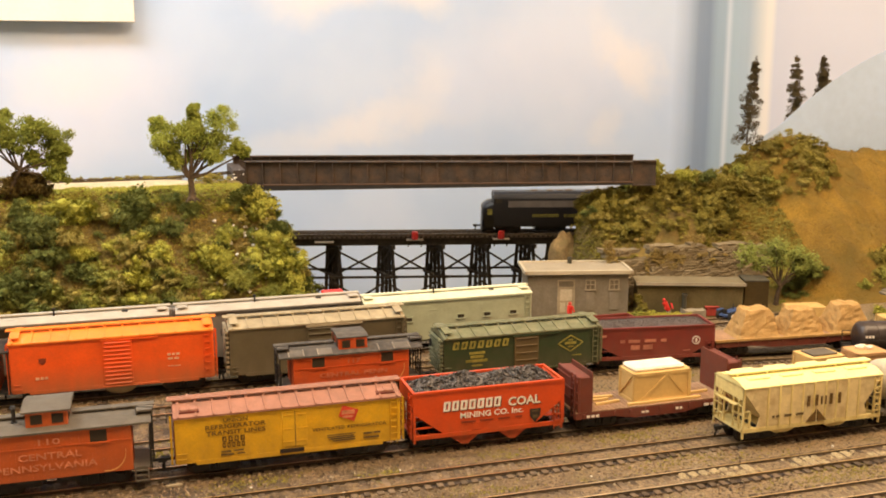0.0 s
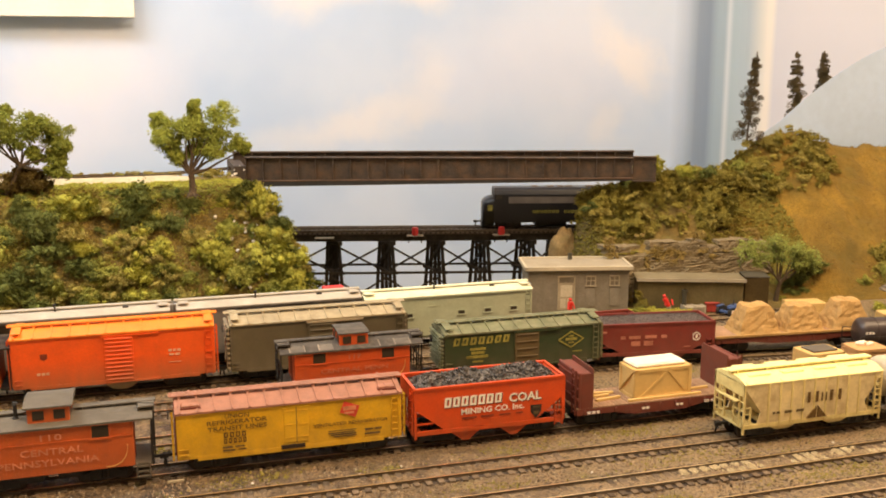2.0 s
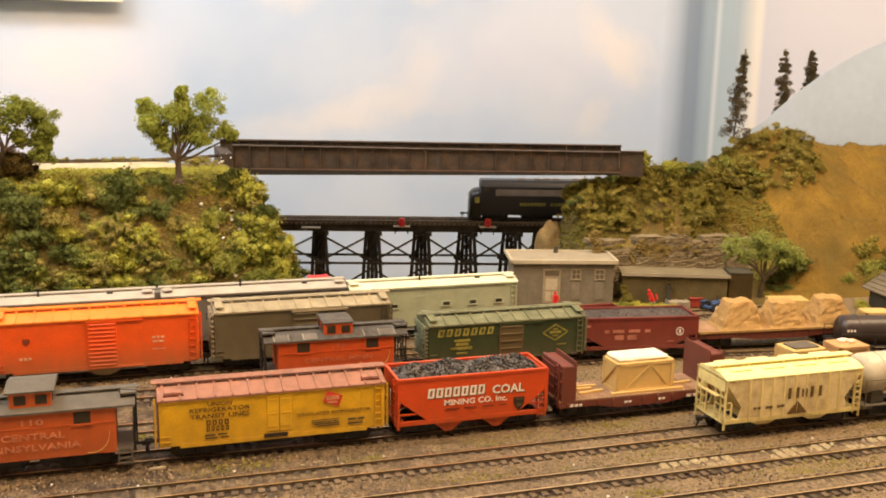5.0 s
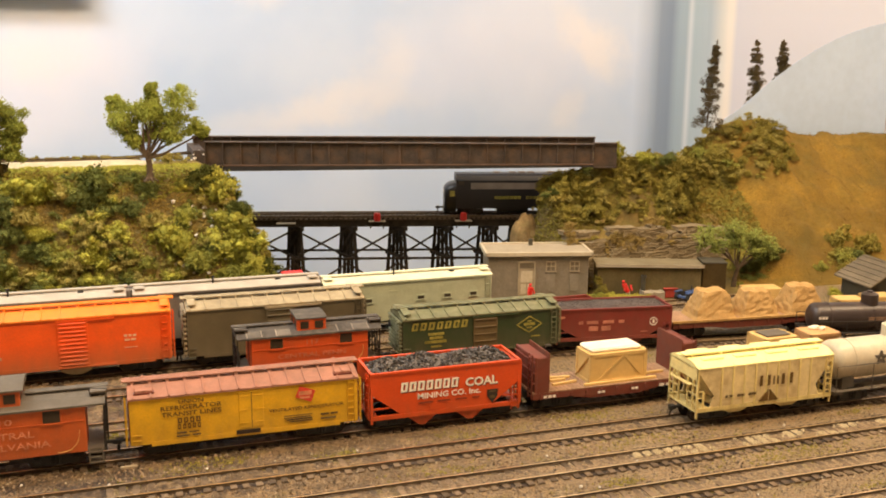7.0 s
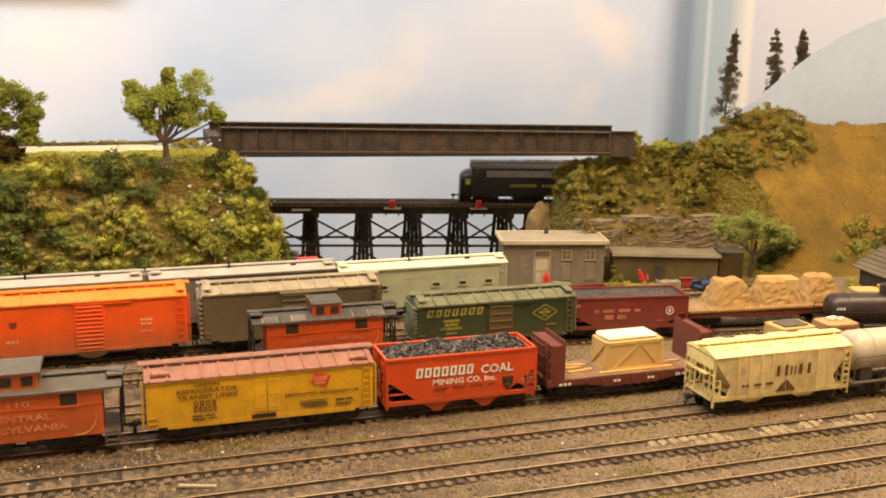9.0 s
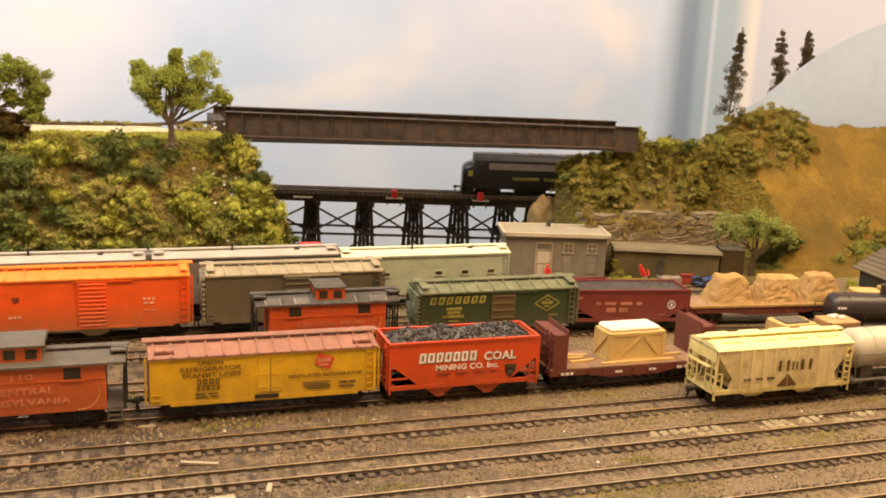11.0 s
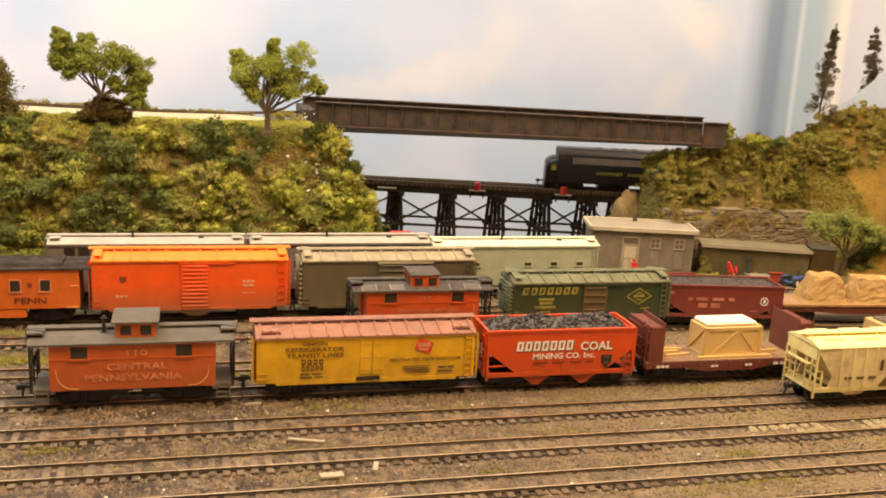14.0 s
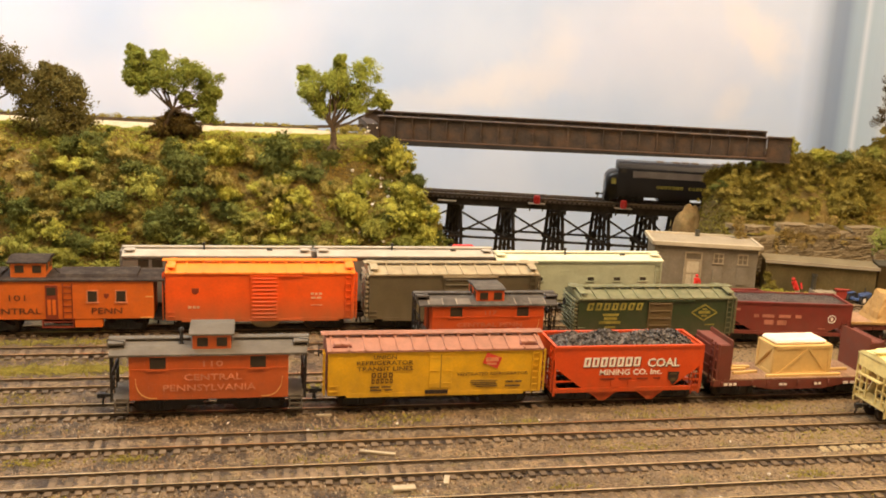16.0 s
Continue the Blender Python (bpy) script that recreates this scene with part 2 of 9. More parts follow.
# ---- painted sky backdrop: long sheet, coved corner, return towards the aisle ----
def sky_paint():
    m = bpy.data.materials.new("painted_sky")
    m.use_nodes = True
    n, l = m.node_tree.nodes, m.node_tree.links
    b = n["Principled BSDF"]
    b.inputs["Roughness"].default_value = 0.65
    tc = n.new("ShaderNodeTexCoord")
    def noise_node(scale, detail, rough):
        z = n.new("ShaderNodeTexNoise")
        z.inputs["Scale"].default_value, z.inputs["Detail"].default_value, z.inputs["Roughness"].default_value = scale, detail, rough
        l.new(tc.outputs["Object"], z.inputs["Vector"])
        return z

    def vec(op, a, c):
        v = n.new("ShaderNodeVectorMath")
        v.operation = op
        for sock, q in zip(v.inputs, (a, c)):
            if isinstance(q, tuple):
                sock.default_value = q
            else:
                l.new(q, sock)
        return v.outputs["Value"] if op == "LENGTH" else v.outputs[0]

    def mixed(fac, a, c):
        x = n.new("ShaderNodeMix")
        x.data_type = "RGBA"
        for sock, q in ((x.inputs[0], fac), (x.inputs[6], a), (x.inputs[7], c)):
            if isinstance(q, tuple):
                sock.default_value = (*q, 1)
            else:
                l.new(q, sock)
        return x.outputs[2]

    def ranged(value, lo, hi, top):
        r = n.new("ShaderNodeMapRange")
        r.interpolation_type = "SMOOTHSTEP"
        r.inputs["From Min"].default_value, r.inputs["From Max"].default_value, r.inputs["To Max"].default_value = lo, hi, top
        l.new(value, r.inputs["Value"])
        return r.outputs[0]

    # brushed sky: two blues worn into one another
    soft = noise_node(5.0, 3, 0.5)
    last = mixed(ranged(soft.outputs["Fac"], 0.30, 0.70, 1.0), SKY_BLUE, SKY_PALE)
    # clouds dabbed on with a soft brush: x, z, half length, half height, tilt, strength, tone
    wobble = vec("ADD", tc.outputs["Object"], vec("MULTIPLY", vec("SUBTRACT", noise_node(7.0, 4, 0.55).outputs["Color"], (0.5, 0.5, 0.5)), (0.16, 0.0, 0.11)))
    for x, z, rx, rz, tilt, strength, tone in CLOUDS:
        mp = n.new("ShaderNodeMapping")
        mp.vector_type = "TEXTURE"
        mp.inputs["Location"].default_value = (x, 0.8, z)
        mp.inputs["Rotation"].default_value = (0, radians(-tilt), 0)
        mp.inputs["Scale"].default_value = (rx, 9.0, rz)
        l.new(wobble, mp.inputs["Vector"])
        last = mixed(ranged(vec("LENGTH", mp.outputs[0], (0, 0, 0)), 1.25, 0.15, strength), last, tone)
    # cove light and shade put into the colour: deep blue stroke, the sheet's pale edge, whiter return
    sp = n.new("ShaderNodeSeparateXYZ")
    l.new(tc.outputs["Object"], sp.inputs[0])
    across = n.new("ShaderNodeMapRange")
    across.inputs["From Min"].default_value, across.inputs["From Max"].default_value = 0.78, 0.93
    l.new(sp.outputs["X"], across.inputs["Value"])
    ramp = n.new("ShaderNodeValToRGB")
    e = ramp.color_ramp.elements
    rows = ((0.788, COVE_SHADE, 0.0), (0.812, COVE_SHADE, 0.36), (0.830, COVE_SHADE, 0.84), (0.845, COVE_SHADE, 0.90), (0.8560, (0.25, 0.34, 0.43), 0.86), (0.8645, (0.29, 0.38, 0.47), 0.92), (0.8690, (0.54, 0.60, 0.68), 1.0), (0.8735, (0.36, 0.46, 0.55), 1.0), (0.8880, (0.41, 0.49, 0.56), 1.0), (0.8980, (0.66, 0.66, 0.64), 1.0), (0.9025, (0.80, 0.75, 0.70), 1.0), (0.9050, (0.80, 0.75, 0.70), 1.0), (0.9090, (0.63, 0.63, 0.70), 1.0), (0.9280, (0.66, 0.65, 0.71), 1.0))
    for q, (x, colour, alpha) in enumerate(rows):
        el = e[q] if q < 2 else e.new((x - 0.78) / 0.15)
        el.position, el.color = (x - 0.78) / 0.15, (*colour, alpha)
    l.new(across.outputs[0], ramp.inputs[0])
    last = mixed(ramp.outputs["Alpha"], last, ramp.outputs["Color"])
    l.new(last, b.inputs["Base Color"])
    return m


SKY_BLUE, SKY_PALE, PINK, CREAM, COVE_SHADE = (0.45, 0.585, 0.83), (0.56, 0.67, 0.88), (0.70, 0.73, 0.90), (0.82, 0.79, 0.82), (0.16, 0.222, 0.322)
CLOUDS = (
    (-0.40, 0.22, 0.20, 0.11, 10, 0.8, PINK), (-0.08, 0.225, 0.15, 0.085, 12, 0.8, PINK), (-0.10, 0.25, 0.09, 0.050, 15, 0.5, CREAM), (0.62, 0.25, 0.16, 0.12, 0, 0.40, PINK), (0.46, 0.24, 0.12, 0.10, 0, 0.35, PINK),
    (0.245, 0.355, 0.15, 0.038, 4, 0.65, CREAM), (0.365, 0.350, 0.06, 0.030, -8, 0.5, CREAM), (0.715, 0.262, 0.085, 0.034, -56, 0.55, CREAM), (0.385, 0.220, 0.075, 0.040, 80, 0.35, CREAM),
    (0.280, 0.154, 0.17, 0.026, 9, 0.50, CREAM), (0.672, 0.150, 0.040, 0.035, 60, 0.30, CREAM), (-0.22, 0.145, 0.26, 0.06, 0, 0.7, PINK))
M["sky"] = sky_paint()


def backdrop():
    path = [(-1.15, 0.80), (0.80, 0.80)]
    for k in range(1, 13):
        a = math.pi / 2 * k / 12 * 0.72
        path.append((0.80 + 0.10 * math.sin(a), 0.70 + 0.10 * math.cos(a)))
    d = Vector((path[-1][0] - path[-2][0], path[-1][1] - path[-2][1])).normalized()
    path.append((path[-1][0] + 1.25 * d.x, path[-1][1] + 1.25 * d.y))
    bm = bmesh.new()
    rows = []
    for off in (0.0, 0.004):
        for z in (-0.3, 0.75):
            row = []
            for k, (x, y) in enumerate(path):
                p, q = path[max(0, k - 1)], path[min(len(path) - 1, k + 1)]
                t = Vector((q[0] - p[0], q[1] - p[1])).normalized()
                row.append(bm.verts.new((x - t.y * off, y + t.x * off, z)))
            rows.append(row)
    for a, b in ((0, 1), (3, 2), (1, 3), (2, 0)):
        for k in range(len(path) - 1):
            bm.faces.new([rows[a][k], rows[a][k + 1], rows[b][k + 1], rows[b][k]])
    for k in (0, -1):
        bm.faces.new([rows[i][k] for i in (0, 1, 3, 2)])
    bmesh.ops.recalc_face_normals(bm, faces=bm.faces[:])
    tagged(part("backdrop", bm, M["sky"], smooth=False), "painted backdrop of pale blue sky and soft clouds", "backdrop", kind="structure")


backdrop()


# ---- ground of the yard and the two hills ----
def left_hill(x, y):
    """Height of the wooded bluff; its right flank drops to the gorge."""
    edge = 0.137 + 0.02 * smoothstep(0.4, 0.6, y) + 0.012 * noise.noise(Vector((x * 9, y * 14, 3)))
    flank = 1 - smoothstep(edge - 0.028, edge + 0.016, x)
    front = smoothstep(0.272, 0.398, y + 0.012 * noise.noise(Vector((x * 11, y * 6, 8))))
    top = 0.129 + 0.008 * smoothstep(0.05, -0.4, x)
    return (top - 0.001 * smoothstep(0.405, 0.435, y) * smoothstep(0.07, 0.01, x) - 0.03 * smoothstep(0.52, 0.56, y)) * min(flank, 1) ** 0.8 * front


def right_hill(x, y):
    lip = 0.452 + 0.012 * noise.noise(Vector((x * 8, y * 14, 5))) + 0.85 * max(0.0, y - 0.435)
    flank = 0.80 * smoothstep(lip - 0.010, lip + 0.020, x) + 0.20 * smoothstep(lip + 0.01, lip + 0.10, x)
    top = 0.117 + 0.042 * math.exp(-((x - 0.742) / 0.055) ** 2) + 0.020 * smoothstep(0.66, 0.86, x) + 0.008 * smoothstep(0.76, 0.82, x)
    steep = smoothstep(0.325, 0.425, y)
    gentle = min(1.0, max(0.0, (y - 0.262) / 0.185)) ** 1.1
    k = smoothstep(0.60, 0.70, x)
    return top * flank * (steep * (1 - k) + gentle * k) * (1 - smoothstep(0.462, 0.53, y))


def gorge(x, y):
    east = 0.13 * smoothstep(0.46, 0.53, y)
    return -0.10 * smoothstep(0.33, 0.44, y) * smoothstep(0.08, 0.17, x) * (1 - smoothstep(0.43 + east, 0.47 + east, x))


def land(x, y):
    z = -0.0032 + max(left_hill(x, y), right_hill(x, y)) + gorge(x, y)
    h = z + 0.0032
    amp = 0.0006 + 0.006 * smoothstep(0.005, 0.05, h) * (1 - 0.8 * smoothstep(0.40, 0.44, y) * (x < 0.3))
    return z + amp * (noise.noise(Vector((x * 60, y * 60, 0))) + 0.5 * noise.noise(Vector((x * 150, y * 150, 7))))


def sheet(name, x0, x1, nx, y0, y1, ny, height, material, label):
    verts = [(x0 + (x1 - x0) * i / nx, y0 + (y1 - y0) * j / ny) for j in range(ny + 1) for i in range(nx + 1)]
    verts = [(x, y, height(x, y)) for x, y in verts]
    faces = [(j * (nx + 1) + i, j * (nx + 1) + i + 1, (j + 1) * (nx + 1) + i + 1, (j + 1) * (nx + 1) + i) for j in range(ny) for i in range(nx)]
    me = bpy.data.meshes.new(name)
    me.from_pydata(verts, [], faces)
    me.materials.append(material)
    for p in me.polygons:
        p.use_smooth = True
    return tagged(new(name, me), label, "ground", kind="structure")


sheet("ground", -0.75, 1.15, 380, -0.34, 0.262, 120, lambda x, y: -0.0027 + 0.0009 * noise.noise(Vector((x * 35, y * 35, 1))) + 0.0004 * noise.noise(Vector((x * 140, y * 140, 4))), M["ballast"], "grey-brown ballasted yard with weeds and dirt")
hills = sheet("hillside", -0.75, 1.0, 350, 0.262, 0.79, 130, land, M["earth"], "modelled hillsides of brown earth and ground foam")
hills.data.materials.append(M["straw"])
for p in hills.data.polygons:
    cx, cy, _ = p.center
    if cx > 0.63 + 0.03 * noise.noise(Vector((cy * 20, cx * 20, 2))):
        p.material_index = 1
tagged(part("benchwork", boxes((-0.75, 1.15, -0.34, 0.78, -0.16, -0.105), (-0.75, 1.15, -0.355, -0.34, -0.2, -0.002)), M["plywood"]), "plywood benchwork that carries the layout", "table", kind="structure")

# ---- track ----
def tie_mesh():
    bm = boxes((-0.0019, 0.0019, -0.0140, 0.0140, -0.0034, -0.0015))
    return bm


TIE = None


def track(y_of, x0, x1, label, group="yard tracks", step=0.0076):
    """Two rails on ties along y_of(x)."""
    global TIE
    root = thing("track", pose(0, 0, 0), label, "track", group, "structure")
    n = max(2, int((x1 - x0) / 0.02))
    for side in (-0.00825, 0.00825):
        bm = bmesh.new()
        prev = None
        for k in range(n + 1):
            x = x0 + (x1 - x0) * k / n
            y = y_of(x) + side
            ring = [bm.verts.new((x, y + a, z)) for a, z in ((-0.0008, -0.0018), (-0.0008, -0.0013), (-0.0003, -0.001), (-0.00070, -0.0006), (-0.00060, 0), (0.00060, 0), (0.00070, -0.0006), (0.0003, -0.001), (0.0008, -0.0013), (0.0008, -0.0018))]
            if prev:
                for i in range(10):
                    bm.faces.new([prev[i], ring[i], ring[(i + 1) % 10], prev[(i + 1) % 10]])
            prev = ring
        bmesh.ops.recalc_face_normals(bm, faces=bm.faces[:])
        r = part("rail", bm, M["rail"], root, "rusty nickel rail with a worn head")
        r.data.materials.append(M["railtop"])
        for p in r.data.polygons:
            if p.normal.z > 0.9 and p.center.z > -0.0002:
                p.material_index = 1
    # dirt and fine ballast lying between the rails, nearly up to the tie tops
    nx = int((x1 - x0) / 0.0025)
    sx, sy = random.uniform(0, 9), random.uniform(0, 9)
    verts = []
    for k in range(nx + 1):
        x = x0 + (x1 - x0) * k / nx
        for a in (-0.0076, -0.0055, -0.0030, 0.0, 0.0030, 0.0055, 0.0076):
            z = -0.00160 + 0.0007 * noise.noise(Vector((x * 45 + sx, a * 160, sy))) + 0.0003 * noise.noise(Vector((x * 400, a * 700, sy)))
            verts.append((x, y_of(x) + a, z - (0.0006 if abs(a) > 0.007 else 0)))
    me = bpy.data.meshes.new("ballast_fill")
    me.from_pydata(verts, [], [(7 * k + i, 7 * k + 7 + i, 7 * k + 8 + i, 7 * k + 1 + i) for k in range(nx) for i in range(6)])
    me.materials.append(M["ballast"])
    for p in me.polygons:
        p.use_smooth = True
    fill = new("ballast_fill", me)
    fill.parent = root
    fill["label"] = "fine dirty ballast between the rails"
    # dark sheets that paint shade into the gaps between the tie ends, silted up here and there
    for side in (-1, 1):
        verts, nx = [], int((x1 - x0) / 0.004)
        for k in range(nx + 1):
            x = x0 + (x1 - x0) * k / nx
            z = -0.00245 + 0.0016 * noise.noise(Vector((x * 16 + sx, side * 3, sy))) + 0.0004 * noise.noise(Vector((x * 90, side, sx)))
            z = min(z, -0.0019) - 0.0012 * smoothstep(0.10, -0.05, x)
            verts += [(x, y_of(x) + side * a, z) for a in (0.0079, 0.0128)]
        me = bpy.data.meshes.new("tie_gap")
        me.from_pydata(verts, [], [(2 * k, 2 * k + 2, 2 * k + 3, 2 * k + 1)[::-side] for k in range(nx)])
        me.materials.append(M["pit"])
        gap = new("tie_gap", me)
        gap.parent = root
        gap["label"] = "dark strips that paint shade between tie ends"
    m = int((x1 - x0) / step)
    for k in range(m):
        x = x0 + step * (k + 0.5)
        slope = math.degrees(math.atan((y_of(x + 0.01) - y_of(x - 0.01)) / 0.02))
        p = pose(x + random.uniform(-0.0006, 0.0006), y_of(x) + random.uniform(-0.0005, 0.0005), random.uniform(-0.0002, 0.0001), 0, 0, slope + random.uniform(-2.5, 2.5))
        if TIE is None:
            TIE = part("tie", tie_mesh(), M["tie"], root)
            TIE.matrix_basis = p
        else:
            again(TIE, p, root)
    return root

# ---- rolling stock: shared pieces ----
def paint(name, colour, rough=0.55, vary=0.10, dirt=(0.10, 0.07, 0.05), amount=0.30, scale=70, bump=0.1):
    return mat(name, colour, rough, 0, vary, scale, 0.06, 900, bump, dirt, amount)


def dusty(m, z0, z1, colour, amount, streak=26.0, least=0.45, most=1.25):
    """Dusty road dirt splashed up the lower sides, in uneven upright streaks."""
    n, l = m.node_tree.nodes, m.node_tree.links
    b = n["Principled BSDF"]
    was = b.inputs["Base Color"].links[0].from_socket
    tc = n.new("ShaderNodeTexCoord")
    mp = n.new("ShaderNodeMapping")
    mp.inputs["Scale"].default_value = (150, 150, streak)
    l.new(tc.outputs["Object"], mp.inputs["Vector"])
    nz = n.new("ShaderNodeTexNoise")
    nz.inputs["Scale"].default_value, nz.inputs["Detail"].default_value = 1.0, 4
    l.new(mp.outputs[0], nz.inputs["Vector"])
    sp = n.new("ShaderNodeSeparateXYZ")
    l.new(tc.outputs["Object"], sp.inputs[0])
    up = n.new("ShaderNodeMapRange")
    up.inputs["From Min"].default_value, up.inputs["From Max"].default_value = z0, z1
    up.inputs["To Min"].default_value, up.inputs["To Max"].default_value = 1.0, 0.0
    l.new(sp.outputs["Z"], up.inputs["Value"])
    st = n.new("ShaderNodeMapRange")
    st.inputs["From Min"].default_value, st.inputs["From Max"].default_value = 0.30, 0.70
    st.inputs["To Min"].default_value, st.inputs["To Max"].default_value = amount * least, amount * most
    l.new(nz.outputs["Fac"], st.inputs["Value"])
    mu = n.new("ShaderNodeMath")
    mu.operation = "MULTIPLY"
    mu.use_clamp = True
    l.new(up.outputs[0], mu.inputs[0])
    l.new(st.outputs[0], mu.inputs[1])
    mx = n.new("ShaderNodeMix")
    mx.data_type = "RGBA"
    l.new(mu.outputs[0], mx.inputs[0])
    l.new(was, mx.inputs[6])
    mx.inputs[7].default_value = (*colour, 1)
    l.new(mx.outputs[2], b.inputs["Base Color"])


P = dict(
    reefer=paint("yellow_reefer_paint", (0.74, 0.42, 0.012), amount=0.13),
    reefer_roof=paint("oxide_roof_paint", (0.35, 0.155, 0.100), 0.75, amount=0.35),
    oxide=paint("oxide_red_paint", (0.16, 0.036, 0.022), 0.6),
    oxide_pale=paint("dusty_oxide_red_paint", (0.16, 0.042, 0.022), 0.85),
    maroon=paint("maroon_paint", (0.20, 0.03, 0.022), 0.55, amount=0.2),
    orange=paint("orange_boxcar_paint", (0.86, 0.108, 0.012), 0.45, 0.06, amount=0.08),
    orange_roof=paint("amber_roof_paint", (0.88, 0.235, 0.024), 0.5, 0.08, amount=0.1),
    hopper=paint("red_orange_hopper_paint", (0.65, 0.072, 0.01), 0.4, 0.06, amount=0.08),
    caboose=paint("caboose_red_paint", (0.54, 0.105, 0.020), 0.5, 0.08, amount=0.18),
    caboose2=paint("caboose_scarlet_paint", (0.57, 0.082, 0.014), 0.5, 0.08, amount=0.15),
    caboose3=paint("caboose_orange_paint", (0.66, 0.142, 0.015), 0.5, 0.08, amount=0.15),
    olive=paint("olive_boxcar_paint", (0.115, 0.092, 0.05), 0.6, amount=0.25),
    olive_roof=paint("dusty_roof_paint", (0.36, 0.29, 0.18), 0.8, 0.15, (0.20, 0.16, 0.10), 0.5),
    green=paint("dark_green_boxcar_paint", (0.028, 0.048, 0.018), 0.5, amount=0.2),
    green_roof=paint("faded_green_roof_paint", (0.145, 0.150, 0.078), 0.75, 0.2, (0.29, 0.26, 0.16), 0.5),
    brown_door=paint("brown_door_paint", (0.115, 0.078, 0.030), 0.75),
    grey=paint("grey_car_paint", (0.20, 0.18, 0.16), 0.6, amount=0.2),
    light_roof=paint("pale_grey_roof_paint", (0.43, 0.38, 0.31), 0.7, 0.12, (0.35, 0.30, 0.24), 0.35),
    pale_green=paint("pale_green_paint", (0.41, 0.445, 0.31), 0.6, 0.08, (0.25, 0.25, 0.18), 0.25),
    pale_roof=paint("pale_cream_green_roof_paint", (0.68, 0.66, 0.47), 0.7, 0.1, (0.4, 0.38, 0.26), 0.25),
    cream=paint("cream_hopper_paint", (0.88, 0.74, 0.32), 0.5, 0.06, (0.40, 0.27, 0.10), 0.3),
    cream_side=paint("streaked_cream_paint", (0.74, 0.62, 0.34), 0.6, 0.10, (0.36, 0.23, 0.10), 0.55, 90),
    cream_dull=paint("chalky_cream_paint", (0.74, 0.60, 0.31), 0.7, 0.10, (0.44, 0.34, 0.20), 0.5, 80),
    cream_roof=paint("cream_roof_paint", (0.92, 0.83, 0.38), 0.5, 0.06, (0.55, 0.42, 0.16), 0.25),
    silver=paint("silver_tank_paint", (0.58, 0.52, 0.39), 0.35, 0.08, (0.40, 0.32, 0.22), 0.3),
    tank_black=paint("black_tank_paint", (0.035, 0.024, 0.022), 0.35, 0.15, (0.09, 0.06, 0.05), 0.3),
    roof_grey=paint("tarred_roof_grey", (0.122, 0.103, 0.080), 0.8, 0.2, (0.075, 0.062, 0.048), 0.45),
    roof_dark=mat("tarred_roof_black", (0.036, 0.027, 0.023), 0.9, 0, 0.25, 70, 0.1, 900, 0.2, (0.15, 0.12, 0.095), 0.4, spec=0.15),
    roof_patch=paint("greyed_tar_paper", (0.140, 0.120, 0.100), 0.85, 0.3, (0.07, 0.06, 0.05), 0.5),
    roof_worn=paint("worn_tar_roof", (0.062, 0.052, 0.044), 0.8, 0.3, (0.17, 0.145, 0.115), 0.55),
    worn=paint("worn_tar_edge", (0.26, 0.22, 0.175), 0.85, 0.3, (0.06, 0.05, 0.04), 0.5),
    glass=mat("dark_window", (0.035, 0.026, 0.016), 0.45, 0, 0.1),
    wood=mat("bare_wood", (0.66, 0.445, 0.165), 0.65, 0, 0.07, 60, 0.04, 500, 0.1, (0.58, 0.36, 0.12), 0.35),
    deck=mat("deck_planks", (0.34, 0.205, 0.120), 0.9, 0, 0.2, 90, 0.15, 700, 0.3, (0.20, 0.115, 0.07), 0.45, 0.2),
    paper=mat("tan_wrapping_paper", (0.43, 0.262, 0.092), 0.85, 0, 0.16, 90, 0.10, 500, 0.5, (0.42, 0.24, 0.085), 0.45),
    tissue=mat("white_wrapping", (0.82, 0.74, 0.60), 0.85, 0, 0.08, 70, 0.06, 500, 0.4),
    coal=mat("coal", (0.095, 0.084, 0.078), 0.48, 0, 0.4, 150, 0.3, 900, 0.5, None, 0, 0, 0.7),
    coal_grey=mat("grey_coal", (0.125, 0.105, 0.10), 0.8, 0, 0.15, 150, 0.2, 1500, 0.4, None, 0, 0, 0.15, 0.2),
    ink_dark=mat("dark_lettering", (0.12, 0.065, 0.014), 0.6, 0, 0.2, 200),
    ink_brown=mat("brown_black_lettering", (0.13, 0.040, 0.012), 0.6, 0, 0.25, 150),
    ink_black=mat("black_lettering", (0.03, 0.018, 0.012), 0.6, 0, 0.15, 200),
    ink_white=mat("white_lettering", (0.82, 0.76, 0.68), 0.6, 0, 0.08, 200),
    ink_gold=mat("dull_gold_lettering", (0.25, 0.220, 0.042), 0.6, 0, 0.4, 150),
    ink_faint=mat("worn_pink_lettering", (0.52, 0.165, 0.085), 0.6, 0, 0.25, 150),
    ink_pale=mat("faded_pink_lettering", (0.62, 0.230, 0.115), 0.6, 0, 0.25, 150),
    stripe=mat("yellow_stripe", (0.70, 0.38, 0.12), 0.6, 0, 0.1, 200),
    badge=mat("red_badge", (0.62, 0.06, 0.03), 0.5, 0, 0.1, 200),
    ink_rose=mat("faded_rose_lettering", (0.44, 0.17, 0.11), 0.6, 0, 0.25, 150),
    ink_blush=mat("faded_white_on_orange", (0.72, 0.40, 0.24), 0.6, 0, 0.25, 150),
    drab=mat("dark_oxide_lettering", (0.22, 0.035, 0.012), 0.6, 0, 0.15, 200),
)

